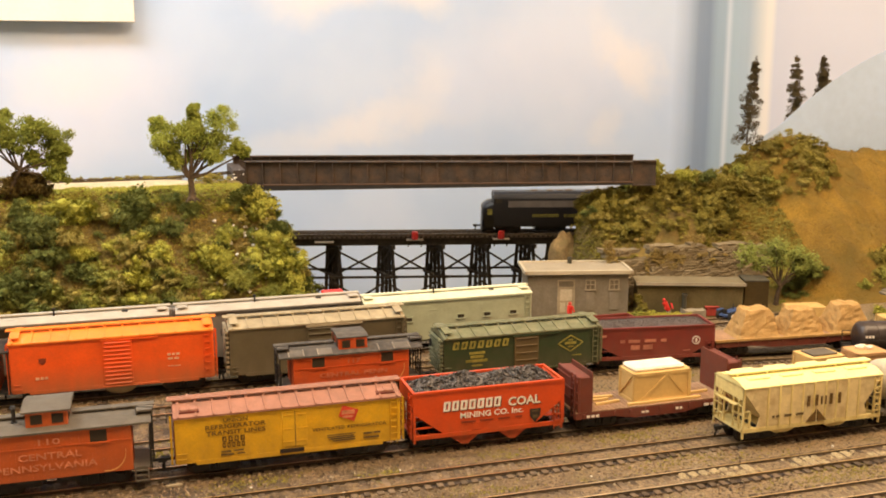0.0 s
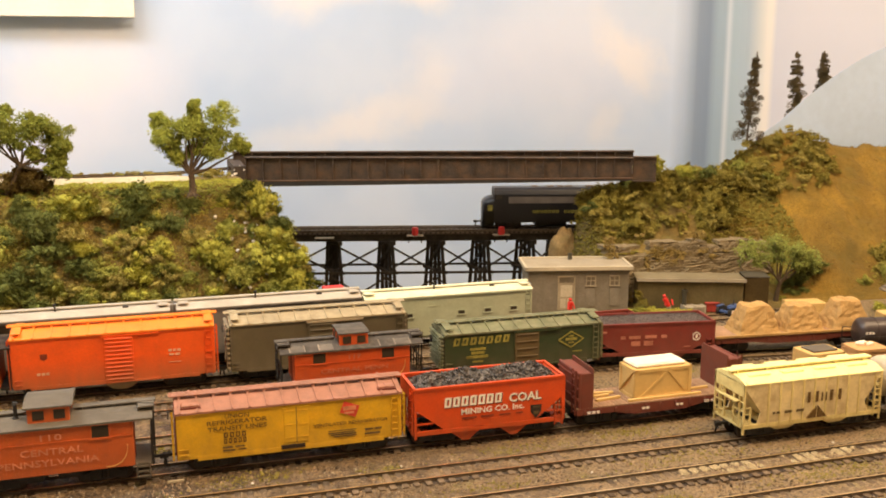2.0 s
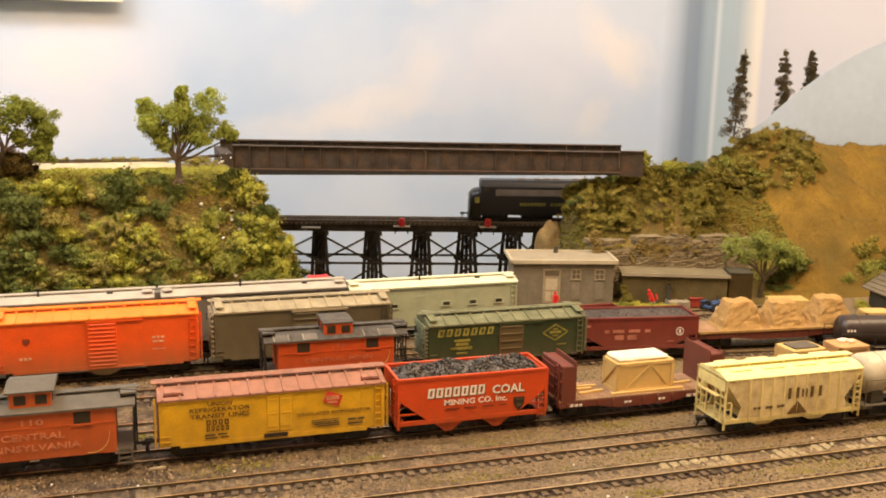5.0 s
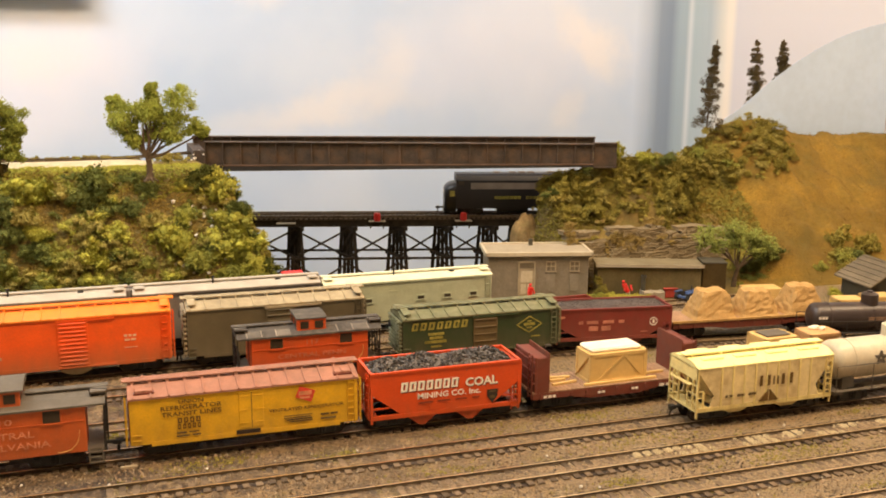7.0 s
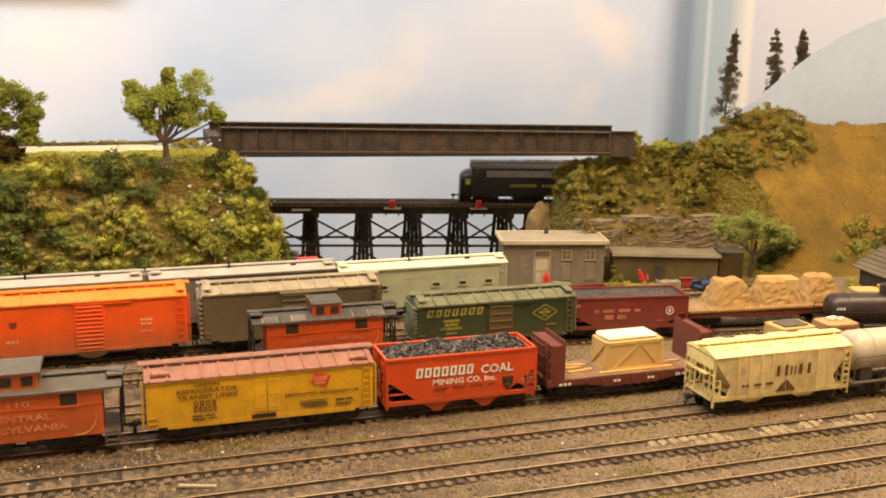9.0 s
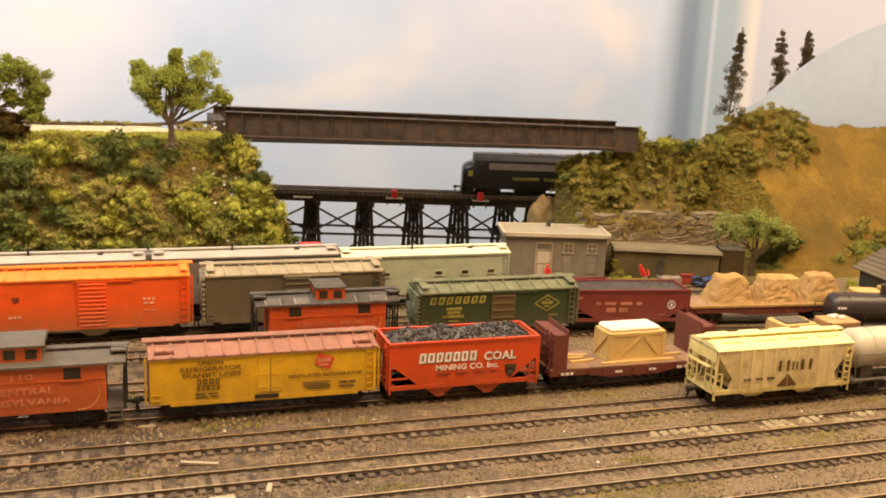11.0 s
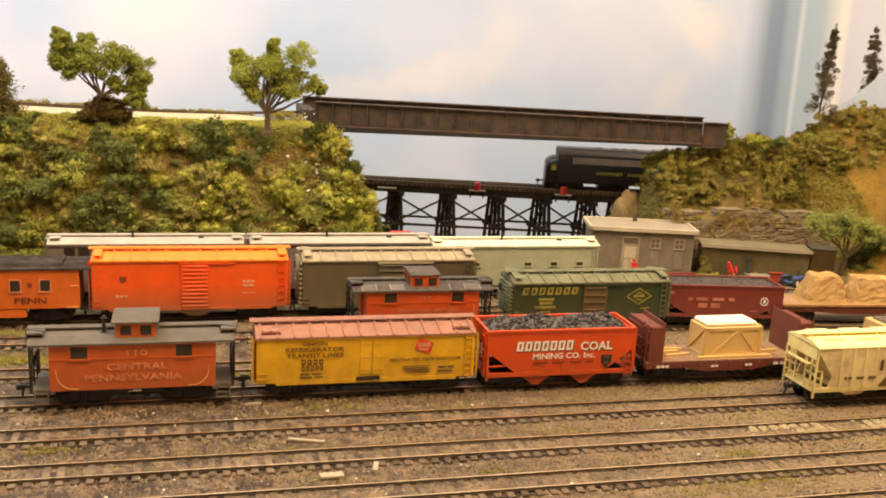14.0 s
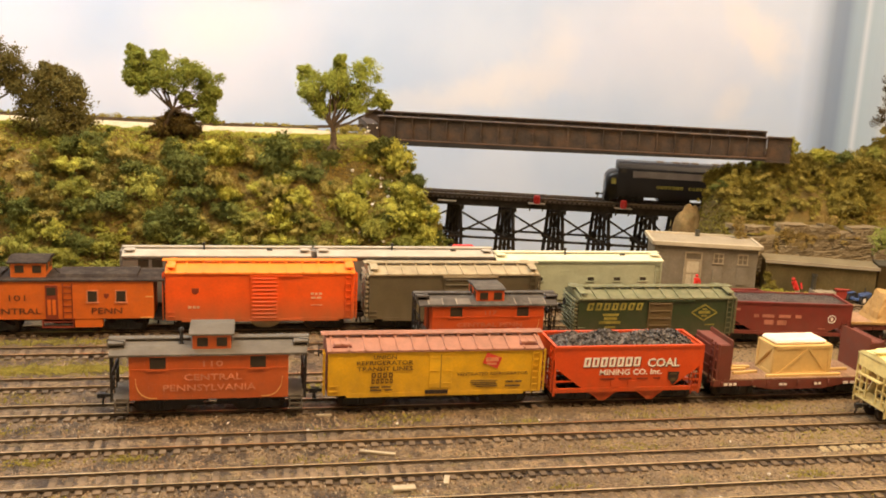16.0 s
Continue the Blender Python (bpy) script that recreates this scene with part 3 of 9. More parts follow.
dusty(P["orange"], 0.010, 0.031, (0.33, 0.125, 0.05), 0.80, 10.0, 0.85, 1.05)
dusty(P["hopper"], 0.006, 0.024, (0.30, 0.085, 0.03), 0.55)
dusty(P["caboose"], 0.008, 0.030, (0.34, 0.12, 0.05), 0.4)
dusty(P["caboose2"], 0.008, 0.026, (0.36, 0.10, 0.05), 0.5)
dusty(P["reefer"], 0.010, 0.030, (0.36, 0.22, 0.05), 0.35)
dusty(P["cream_side"], 0.006, 0.055, (0.46, 0.32, 0.16), 0.45, 12.0)
dusty(P["cream"], 0.008, 0.060, (0.42, 0.32, 0.13), 0.55)
dusty(P["green"], 0.008, 0.030, (0.12, 0.10, 0.06), 0.5)
dusty(P["olive"], 0.008, 0.030, (0.19, 0.15, 0.09), 0.5)
dusty(P["maroon"], 0.006, 0.028, (0.22, 0.09, 0.06), 0.4)
dusty(P["pale_green"], 0.008, 0.034, (0.36, 0.36, 0.25), 0.5)
dusty(P["silver"], 0.010, 0.046, (0.26, 0.20, 0.14), 0.6)

CACHE = {}


def shared(key, make, material, parent, m=None, name=None, label=""):
    """A part whose mesh is built once and used again."""
    if key not in CACHE:
        ob = part(name or key, make(), material, parent, label)
        CACHE[key] = ob.data
    else:
        ob = new(name or key, CACHE[key])
        ob.parent = parent
        if label:
            ob["label"] = label
    if m is not None:
        ob.matrix_basis = m
    return ob


def truck_mesh():
    bm = bmesh.new()
    side = [(-0.0135, 0.0062), (-0.0125, 0.0085), (-0.008, 0.0085), (-0.005, 0.0105), (0.005, 0.0105), (0.008, 0.0085), (0.0125, 0.0085), (0.0135, 0.0062),
            (0.0125, 0.0038), (0.0085, 0.0036), (0.004, 0.0026), (-0.004, 0.0026), (-0.0085, 0.0036), (-0.0125, 0.0038)]
    for y in (-0.0124, 0.0108):
        extrude_y(bm, side, y, y + 0.0016)
    for y in (-0.0134, 0.0118):
        for x in (-0.0015, 0.0, 0.0015):
            rod(bm, (x * 1.6, y + 0.0008, 0.0042), (x * 1.6, y + 0.0008, 0.0088), 0.0009, n=6)
        for x in (-0.0105, 0.0105):
            box(bm, x - 0.0017, x + 0.0017, y, y + 0.0016, 0.0042, 0.0078)
    box(bm, -0.003, 0.003, -0.011, 0.011, 0.005, 0.0115)
    return bm


def wheel_mesh():
    bm = bmesh.new()
    rod(bm, (0, -0.0083, 0), (0, -0.0062, 0), 0.0052, n=16)
    rod(bm, (0, -0.0063, 0), (0, -0.0057, 0), 0.0060, n=16)
    rod(bm, (0, -0.0088, 0), (0, -0.0083, 0), 0.0022, n=8)
    rod(bm, (0, 0.0083, 0), (0, 0.0062, 0), 0.0052, n=16)
    rod(bm, (0, 0.0063, 0), (0, 0.0057, 0), 0.0060, n=16)
    rod(bm, (0, -0.006, 0), (0, 0.006, 0), 0.0012, n=6)
    return bm


def truck(parent, x):
    t = shared("truck", truck_mesh, M["black"], parent, pose(x, 0, 0), label="black cast truck with sideframes")
    for dx in (-0.0105, 0.0105):
        shared("wheelset", wheel_mesh, M["wheel"], t, pose(dx, 0, 0.0053), label="rusty steel wheelset")


def coupler_mesh():
    bm = boxes((0, 0.006, -0.001, 0.001, -0.0008, 0.0008), (0.0055, 0.009, -0.0022, 0.0018, -0.0014, 0.0014), (0.0085, 0.0105, 0.0008, 0.002, -0.0014, 0.0014))
    rod(bm, (0.007, -0.0005, -0.001), (0.0078, -0.0022, -0.0064), 0.0007, n=6)
    return bm


def couplers(parent, half, z=0.009):
    shared("coupler", coupler_mesh, M["black"], parent, pose(half, 0, z))
    shared("coupler", coupler_mesh, M["black"], parent, pose(-half, 0, z, 0, 0, 180))


def ladder(parent, x, y, z0, z1, material, n=6, w=0.0048, depth=0.0011, name="ladder"):
    """Rungs with stiles on a car side; y is the outer face and the rungs stand off towards its sign."""
    s = -1 if y < 0 else 1
    bm = bmesh.new()
    for k in range(n):
        z = z0 + (z1 - z0) * (k + 0.5) / n
        box(bm, x - w / 2, x + w / 2, min(y + s * depth * 0.5, y + s * depth), max(y + s * depth * 0.5, y + s * depth), z - 0.0003, z + 0.0003)
    for dx in (-w / 2, w / 2 - 0.0004):
        box(bm, x + dx, x + dx + 0.0004, min(y, y + s * depth), max(y, y + s * depth), z0, z1)
    return part(name, bm, material, parent)


def end_ladder(parent, x, y, z0, z1, material, n=6, w=0.006):
    s = -1 if x < 0 else 1
    bm = bmesh.new()
    for k in range(n):
        z = z0 + (z1 - z0) * (k + 0.5) / n
        box(bm, min(x + s * 0.0006, x + s * 0.0012), max(x + s * 0.0006, x + s * 0.0012), y - w / 2, y + w / 2, z - 0.0003, z + 0.0003)
    for dy in (-w / 2, w / 2 - 0.0004):
        box(bm, min(x, x + s * 0.0012), max(x, x + s * 0.0012), y + dy, y + dy + 0.0004, z0, z1)
    return part("end_ladder", bm, material, parent)


def brake_wheel(parent, x, y, z, material):
    bm = bmesh.new()
    n = 14
    for k in range(n):
        a, b = 2 * math.pi * k / n, 2 * math.pi * (k + 1) / n
        beam(bm, (x, y + 0.0028 * math.cos(a), z + 0.0028 * math.sin(a)), (x, y + 0.0028 * math.cos(b), z + 0.0028 * math.sin(b)), 0.0005)
    for k in range(4):
        a = math.pi * k / 4
        beam(bm, (x, y - 0.0028 * math.cos(a), z - 0.0028 * math.sin(a)), (x, y + 0.0028 * math.cos(a), z + 0.0028 * math.sin(a)), 0.0004)
    return part("brake_wheel", bm, material, parent)


def letters(parent, text, x, z, height, material, y, width=None, thick=0.0, name="lettering", shear=0.0, label=""):
    """Raised lettering with the built-in font on the side that faces -y, centred on x."""
    cu = bpy.data.curves.new("text", "FONT")
    cu.body, cu.size, cu.align_x, cu.extrude, cu.offset, cu.shear, cu.resolution_u = text, 1.0, "CENTER", 0.02, thick, shear, 2
    tmp = bpy.data.objects.new("text", cu)
    scene.collection.objects.link(tmp)
    bpy.context.view_layer.update()
    me = bpy.data.meshes.new_from_object(tmp.evaluated_get(bpy.context.evaluated_depsgraph_get()))
    bpy.data.objects.remove(tmp)
    bpy.data.curves.remove(cu)
    co = np.array([v.co for v in me.vertices])
    lo, hi = co.min(0), co.max(0)
    s = height / 0.73
    sx = width / (hi[0] - lo[0]) if width else s
    for v in me.vertices:
        v.co = ((v.co.x - (lo[0] + hi[0]) / 2) * sx, -(v.co.z - lo[2]) * 0.004, v.co.y * s)
    me.materials.clear()
    me.materials.append(material)
    ob = new(name, me)
    ob.parent = parent
    ob.matrix_basis = pose(x, y, z)
    if label:
        ob["label"] = label
    return ob


def bars(parent, n, x0, x1, z0, z1, material, y, name="name_bar", lean=0.0, fill=0.74, label="", stroke=0.34, ends=True):
    """A name as a row of plain framed bars, one frame a letter."""
    step = (x1 - x0) / n
    t = (z1 - z0) * 0.20
    for k in range(n):
        a = x0 + step * k
        w = step * fill
        bm = bmesh.new()
        for u, v, lo, hi in ((0, stroke, z0, z1), (1 - stroke, 1.0, z0, z1), (stroke, 1 - stroke, z1 - t, z1), (stroke, 1 - stroke, z0, z0 + t))[:4 if ends else 2]:
            box(bm, a + w * u, a + w * v, y - 0.00012, y + 0.0001, lo, hi)
        for q in bm.verts:
            q.co.x += lean * (q.co.z - z0)
        part(name, bm, material, parent, label)


def dashes(parent, rows, material, y, name="data_bar"):
    """Small unreadable print as plain bars: x0, x1, z0, z1."""
    for a, b, c, d in rows:
        part(name, boxes((a, b, y - 0.0001, y + 0.0001, c, d)), material, parent)


def underframe(parent, L, z0, material=None, drop=0.004):
    h = L / 2 - 0.004
    part("underframe", boxes((-h, h, -0.003, 0.003, 0.0085, z0), (-0.03, 0.03, -0.013, 0.013, z0 - 0.002, z0), (-0.006, 0.012, -0.011, 0.002, z0 - drop - 0.002, z0 - 0.002)), material or M["black"], parent)


def gable_roof(parent, L, W, z1, rise, material, ribs=12, over=0.0012, board=None, steps=True):
    h, w = L / 2 + 0.0005, W / 2 + over
    bm = extrude_x(bmesh.new(), [(-w, z1 - 0.0008), (-w, z1 + 0.0004), (-0.004, z1 + rise), (0.004, z1 + rise), (w, z1 + 0.0004), (w, z1 - 0.0008)], -h, h)
    roof = part("roof", bm, material, parent)
    for k in range(ribs):
        x = -h + 0.003 + (2 * h - 0.006) * k / (ribs - 1)
        for s in (-1, 1):
            bm = bmesh.new()
            beam(bm, (x, s * w, z1 + 0.0007), (x, s * 0.004, z1 + rise + 0.0005), 0.0010, 0.0010)
            part("roof_rib", bm, material, roof)
    if board:
        zb = z1 + rise + 0.0019
        for s in (-1, 1) if steps else ():
            for q in (-1, 1):
                bm = bmesh.new()
                beam(bm, (s * (h - 0.0045), q * 0.0040, zb), (s * (h - 0.0045), q * (w - 0.0022), z1 + 0.0040), 0.0062, 0.0006)
                part("roof_step", bm, board, parent)
        boards = part("running_board", boxes(*[(-h - 0.003, h + 0.003, a, a + 0.0024, zb, zb + 0.0006) for a in (-0.0040, -0.0012, 0.0016)]), board, parent)
        for k in range(ribs):
            x = -h + 0.003 + (2 * h - 0.006) * k / (ribs - 1)
            part("board_saddle", boxes((x - 0.0010, x + 0.0010, -0.0038, 0.0038, z1 + rise - 0.0002, zb)), board, boards)
    return roof


def corrugated_end(parent, x, W, z0, z1, material, n=9, bulge=1.0):
    s = 1 if x > 0 else -1
    end = part("end_panel", boxes((min(x, x + s * 0.0004), max(x, x + s * 0.0004), -W / 2 + 0.0005, W / 2 - 0.0005, z0, z1)), P["roof_dark"] if material in (P["olive_roof"], P["green_roof"]) else material, parent)
    step = (z1 - z0) / n
    for k in range(n):
        z = z0 + step * (k + 0.5)
        bm = extrude_y(bmesh.new(), [(x, z - step * 0.24), (x + s * bulge * 0.0026, z - step * 0.10), (x + s * bulge * 0.0030, z + step * 0.12), (x + s * bulge * 0.0022, z + step * 0.26), (x, z + step * 0.30)], -W / 2 + 0.0006, W / 2 - 0.0006)
        part("end_rib", bm, material, end)


def boxcar(m, L, z1, body, roof, label, rise=0.0042, door=(0.012, 0.024), door_mat=None, door_ribs=0, ribs=12, end_mat=None, z0=0.0108, W=0.0342, group="freight cars", board=True, name="boxcar", rung_mat=None):
    car = thing(name, m, label, "freight car", group)
    h = L / 2
    b = part("body", soft_box(-h, h, -W / 2, W / 2, z0, z1, 0.0003), body, car)
    part("side_sill", boxes((-h + 0.012, h - 0.012, -W / 2 - 0.0003, -W / 2 + 0.0006, z0 - 0.0012, z0 + 0.0016), (-h + 0.012, h - 0.012, W / 2 - 0.0006, W / 2 + 0.0003, z0 - 0.0012, z0 + 0.0016)), body, b)
    gable_roof(car, L, W, z1, rise, roof, ribs, board=roof if board else None, steps=bool(door))
    for x in (-h, h):
        corrugated_end(car, x, W, z0 + 0.001, z1 - 0.001, end_mat or body, 4 if name == "refrigerator_car" else 9, (1.0 if x < 0 else 0.4) if end_mat in (P["olive_roof"], P["green_roof"]) else 0.3)
    r = rung_mat or body
    for s in (-1, 1):
        ladder(car, h - 0.0045, s * W / 2, z0 - 0.001, z1 - 0.001, r, 7)
        for z in (z0 + 0.003, z0 + 0.0065):
            part("grab_iron", boxes((-h + 0.001, -h + 0.0065, s * W / 2 - (0.0009 if s < 0 else -0.0003), s * W / 2 + (0.0009 if s > 0 else -0.0003), z, z + 0.0006)), r, car)
        end_ladder(car, s * (h + 0.0016), -W / 2 + 0.0045, z0, z1 - 0.001, r, 7)
    if door:
        x, w = door
        d = part("door", soft_box(x - w / 2, x + w / 2, -W / 2 - 0.0011, -W / 2, z0 + 0.0004, z1 - 0.0025, 0.0002), door_mat or body, car)
        for k in range(door_ribs):
            z = z0 + 0.0022 + (z1 - z0 - 0.0065) * k / (door_ribs - 1)
            part("door_rib", soft_box(x - w / 2 + 0.0014, x + w / 2 - 0.0014, -W / 2 - 0.0019, -W / 2 - 0.0009, z - 0.0006, z + 0.0006, 0.0003), door_mat or body, d)
        for z in (z1 - 0.0026, z0 - 0.0004):
            part("door_track", boxes((x - w / 2 - 0.001, x + w * 1.4, -W / 2 - 0.0016, -W / 2, z, z + 0.0010)), body, car)
    underframe(car, L, z0)
    for x in (-h + 0.023, h - 0.023):
        truck(car, x)
    couplers(car, h)
    brake_wheel(car, -h - 0.0044, 0.006, z1 - 0.008, M["black"])
    return car


def cupola(parent, x0, x1, W, z0, z1, body, roof, over=0.002, crown=0.0028):
    c = part("cupola", soft_box(x0, x1, -W / 2, W / 2, z0, z1, 0.0003), body, parent)
    part("cupola_roof", extrude_x(bmesh.new(), [(-W / 2 - over, z1 - 0.0004), (-W / 2 - over, z1 + 0.0006), (-W / 4, z1 + 0.8 * crown), (0, z1 + crown), (W / 4, z1 + 0.8 * crown), (W / 2 + over, z1 + 0.0006), (W / 2 + over, z1 - 0.0004)], x0 - over, x1 + over), roof, c)
    for k in range(2):
        cx = x0 + (x1 - x0) * (0.26 if k == 0 else 0.76)
        part("cupola_window", boxes((cx - 0.0032, cx + 0.0032, -W / 2 - 0.0003, -W / 2 + 0.0004, z1 - 0.0078, z1 - 0.0022)), P["glass"], c)
    for s, x in ((-1, x0), (1, x1)):
        for y in (-0.0065, 0.0065):
            part("cupola_window", boxes((x - 0.0003, x + 0.0003, y - 0.0035, y + 0.0035, z1 - 0.0075, z1 - 0.0022)), P["glass"], c)
    return c


def window(parent, x, z, w, h, y, frame_mat, sill=True):
    fr = part("window_frame", boxes((x - w / 2 - 0.0008, x - w / 2, y - 0.0006, y, z - h / 2, z + h / 2), (x + w / 2, x + w / 2 + 0.0008, y - 0.0006, y, z - h / 2, z + h / 2), (x - w / 2 - 0.0008, x + w / 2 + 0.0008, y - 0.0006, y, z + h / 2, z + h / 2 + 0.0008),
                                    *([(x - w / 2 - 0.0014, x + w / 2 + 0.0014, y - 0.001, y, z - h / 2 - 0.001, z - h / 2)] if sill else [])), frame_mat, parent)
    part("pane", boxes((x - w / 2, x + w / 2, y - 0.00025, y - 0.00005, z - h / 2, z + h / 2)), P["glass"], fr)


def railings(parent, x, W, z0, z1, material, s):
    """End railing of a caboose platform with uprights and a curved grab."""
    def bar(name, a, b, r, under):
        bm = bmesh.new()
        rod(bm, a, b, r, n=6)
        return part(name, bm, material, under)

    top = bar("end_railing", (x, -W / 2 + 0.002, z1 - 0.012), (x, W / 2 - 0.002, z1 - 0.012), 0.00045, parent)
    bar("lower_rail", (x, -W / 2 + 0.002, z1 - 0.018), (x, W / 2 - 0.002, z1 - 0.018), 0.0004, top)
    for y in (-W / 2 + 0.002, -0.005, 0.005, W / 2 - 0.002):
        bar("railing_post", (x, y, z0), (x, y, z1 - 0.012), 0.00045, top)
    for y in (-W / 2 + 0.0012, W / 2 - 0.0012):
        bar("roof_post", (x + s * 0.0008, y, z0 - 0.001), (x + s * 0.0008, y, z1), 0.0005, parent)
    for y in (-0.0035, 0.0035):
        bar("ladder_post", (x + s * 0.0018, y, z0), (x + s * 0.0018, y, z1 + 0.003), 0.0005, parent)
    for k in range(6):
        z = z0 + 0.004 + (z1 - z0 - 0.004) * k / 5
        bar("rung", (x + s * 0.0018, -0.0035, z), (x + s * 0.0018, 0.0035, z), 0.0004, parent)
    return top


def caboose(m, L, z1, body, roof, number, line1, line2, label, porch=0.0115, W=0.0340, z0=0.0112, cup=(-0.012, 0.011), stripes=(-1, 1), cup_top=0.0118, eave=0.002, crown=0.0028, jack=True, ports=(-0.645, 0.61)):
    car = thing("caboose", m, label, "caboose", "cabooses")
    h = L / 2
    b = part("body", soft_box(-h, h, -W / 2, W / 2, z0, z1, 0.0003), body, car)
    part("belt_rail", boxes((-h, h, -W / 2 - 0.0004, -W / 2, z1 - 0.0098, z1 - 0.0091), (-h, h, W / 2, W / 2 + 0.0004, z1 - 0.0098, z1 - 0.0091)), body, b)
    # siding grooves as slim battens
    part("siding", boxes(*[(x, x + 0.0006, -W / 2 - 0.00012, -W / 2 + 0.0002, z0 + 0.0005, z1 - 0.0005) for x in [-h + 0.002 + k * 0.0022 for k in range(int((L - 0.004) / 0.0022))]]), body, b)
    R = h + porch
    w = W / 2 + 0.0018
    part("roof", extrude_x(bmesh.new(), [(-w, z1 - 0.0006), (-w, z1 + 0.0006), (-w * 0.55, z1 + 0.0034), (0, z1 + 0.0046), (w * 0.55, z1 + 0.0034), (w, z1 + 0.0006), (w, z1 - 0.0006)], -R, R), roof, car)
    for a, c in ((-R - 0.002, cup[0] - 0.002), (cup[1] + 0.002, R + 0.002)):
        part("running_board", boxes((a, c, -0.0032, 0.0032, z1 + 0.0054, z1 + 0.0062), *[(x - 0.0006, x + 0.0006, -0.003, 0.003, z1 + 0.0036, z1 + 0.0054) for x in (a + 0.005, (a + c) / 2, c - 0.005)]), roof, car)
    for s in (-1, 1):
        a, c = sorted((s * (R - 0.0085), s * (R + 0.0012)))
        part("end_walk", boxes((a, c, -0.0125, -0.0036, z1 + 0.0050, z1 + 0.0060), (a, a + 0.0008, -0.0120, -0.0040, z1 + 0.0022, z1 + 0.0050), (c - 0.0008, c, -0.0120, -0.0040, z1 + 0.0022, z1 + 0.0050)), roof, car)
        bm = bmesh.new()
        for p, q in (((a, -0.0120, z1 + 0.006), (a, -0.0120, z1 + 0.0085)), ((a, -0.0120, z1 + 0.0085), (c, -0.0120, z1 + 0.0072)), ((c, -0.0120, z1 + 0.0072), (c, -0.0120, z1 + 0.006))):
            rod(bm, p, q, 0.0003, n=5)
        part("roof_grab", bm, M["black"], car)
    cupola(car, cup[0], cup[1], W * 0.80, z1 + 0.001, z1 + cup_top, body, roof, eave, crown)
    bm = bmesh.new()
    rod(bm, (cup[0] - 0.007, -0.006, z1 + 0.002), (cup[0] - 0.007, -0.006, z1 + 0.0125), 0.0011, n=10)
    rod(bm, (cup[0] - 0.007, -0.006, z1 + 0.0125), (cup[0] - 0.007, -0.006, z1 + 0.0140), 0.0019, 0.0012, n=10)
    rod(bm, (cup[0] - 0.007, -0.006, z1 + 0.0015), (cup[0] - 0.007, -0.006, z1 + 0.0042), 0.0020, n=10)
    if jack:
        part("smoke_jack", bm, M["black"], car)
    for x in (h * ports[0], h * ports[1]):
        window(car, x, z1 - 0.0054, 0.0096, 0.0078, -W / 2, body)
        window(car, x, z1 - 0.0054, 0.0096, 0.0078, W / 2 + 0.0006, body)
    for s in (-1, 1):
        part("platform", boxes((min(s * h, s * (R - 0.001)), max(s * h, s * (R - 0.001)), -W / 2 + 0.0015, W / 2 - 0.0015, z0 - 0.001, z0 + 0.0008)), P["roof_grey"], car)
        for y in (-1, 1):
            st = []
            for k in range(3):
                y0 = y * (W / 2 - 0.0028 + 0.0016 * k * 0.6)
                st.append((min(s * (h + 0.001), s * (R - 0.0025)), max(s * (h + 0.001), s * (R - 0.0025)), min(y0, y0 + y * 0.0028), max(y0, y0 + y * 0.0028), z0 - 0.0018 - 0.0028 * k, z0 - 0.0010 - 0.0028 * k))
            for x in (s * (h + 0.001), s * (R - 0.003)):
                st.append((x - 0.0004, x + 0.0004, min(y * (W / 2 - 0.003), y * (W / 2 + 0.0014)), max(y * (W / 2 - 0.003), y * (W / 2 + 0.0014)), z0 - 0.0078, z0 + 0.001))
            part("steps", boxes(*st), P["roof_grey"], car, "grey metal platform steps")
        railings(car, s * (R - 0.0015), W, z0, z1 + 0.001, M["black"], s)
        part("end_door", boxes((s * h - 0.0004, s * h + 0.0004, -0.004, 0.004, z0 + 0.001, z0 + 0.021)), P["drab"], car)
        brake_wheel(car, s * (R - 0.0004), 0.008, z0 + 0.014, M["black"])
    for s in stripes:
        bm = bmesh.new()
        pts = [(s * (h - 0.0038), z0 + 0.014)] + [(s * (h - 0.0038 - 0.0095 * (1 - math.cos(a))), z0 + 0.0125 - 0.0112 * math.sin(a)) for a in [math.pi / 2 * k / 9 for k in range(10)]] + [(s * (h - 0.0165), z0 + 0.0013)]
        for a, c in zip(pts, pts[1:]):
            beam(bm, (a[0], -W / 2 - 0.0003, a[1]), (c[0], -W / 2 - 0.0003, c[1]), 0.0003, 0.0006)
        part("corner_stripe", bm, P["stripe"], car, "thin curved yellow corner stripe")
    face = -W / 2 - 0.0005
    if number:
        letters(car, number, 0.002, z1 - 0.0078, 0.0038, P["ink_pale"], face, 0.012, 0.012)
    if line1:
        letters(car, line1, 0.002, z1 - 0.0166, 0.0042, P["ink_pale"], face, 0.035, 0.012)
    if line2:
        letters(car, line2, 0.0, z1 - 0.0234, 0.0042, P["ink_pale"], face, 0.056, 0.012)
    part("underframe", boxes((-h, h, -0.004, 0.004, 0.0085, z0), (-0.022, -0.004, -0.013, 0.013, 0.0058, z0), (0.004, 0.018, -0.012, -0.002, 0.0065, z0), (-0.017, -0.001, -0.0165, -0.0155, 0.0098, z0), (0.009, 0.0135, -0.0165, -0.0155, 0.0098, z0)), M["black"], car)
    for x in (-h + 0.018, h - 0.018):
        truck(car, x)
    couplers(car, R - 0.001)
    return car


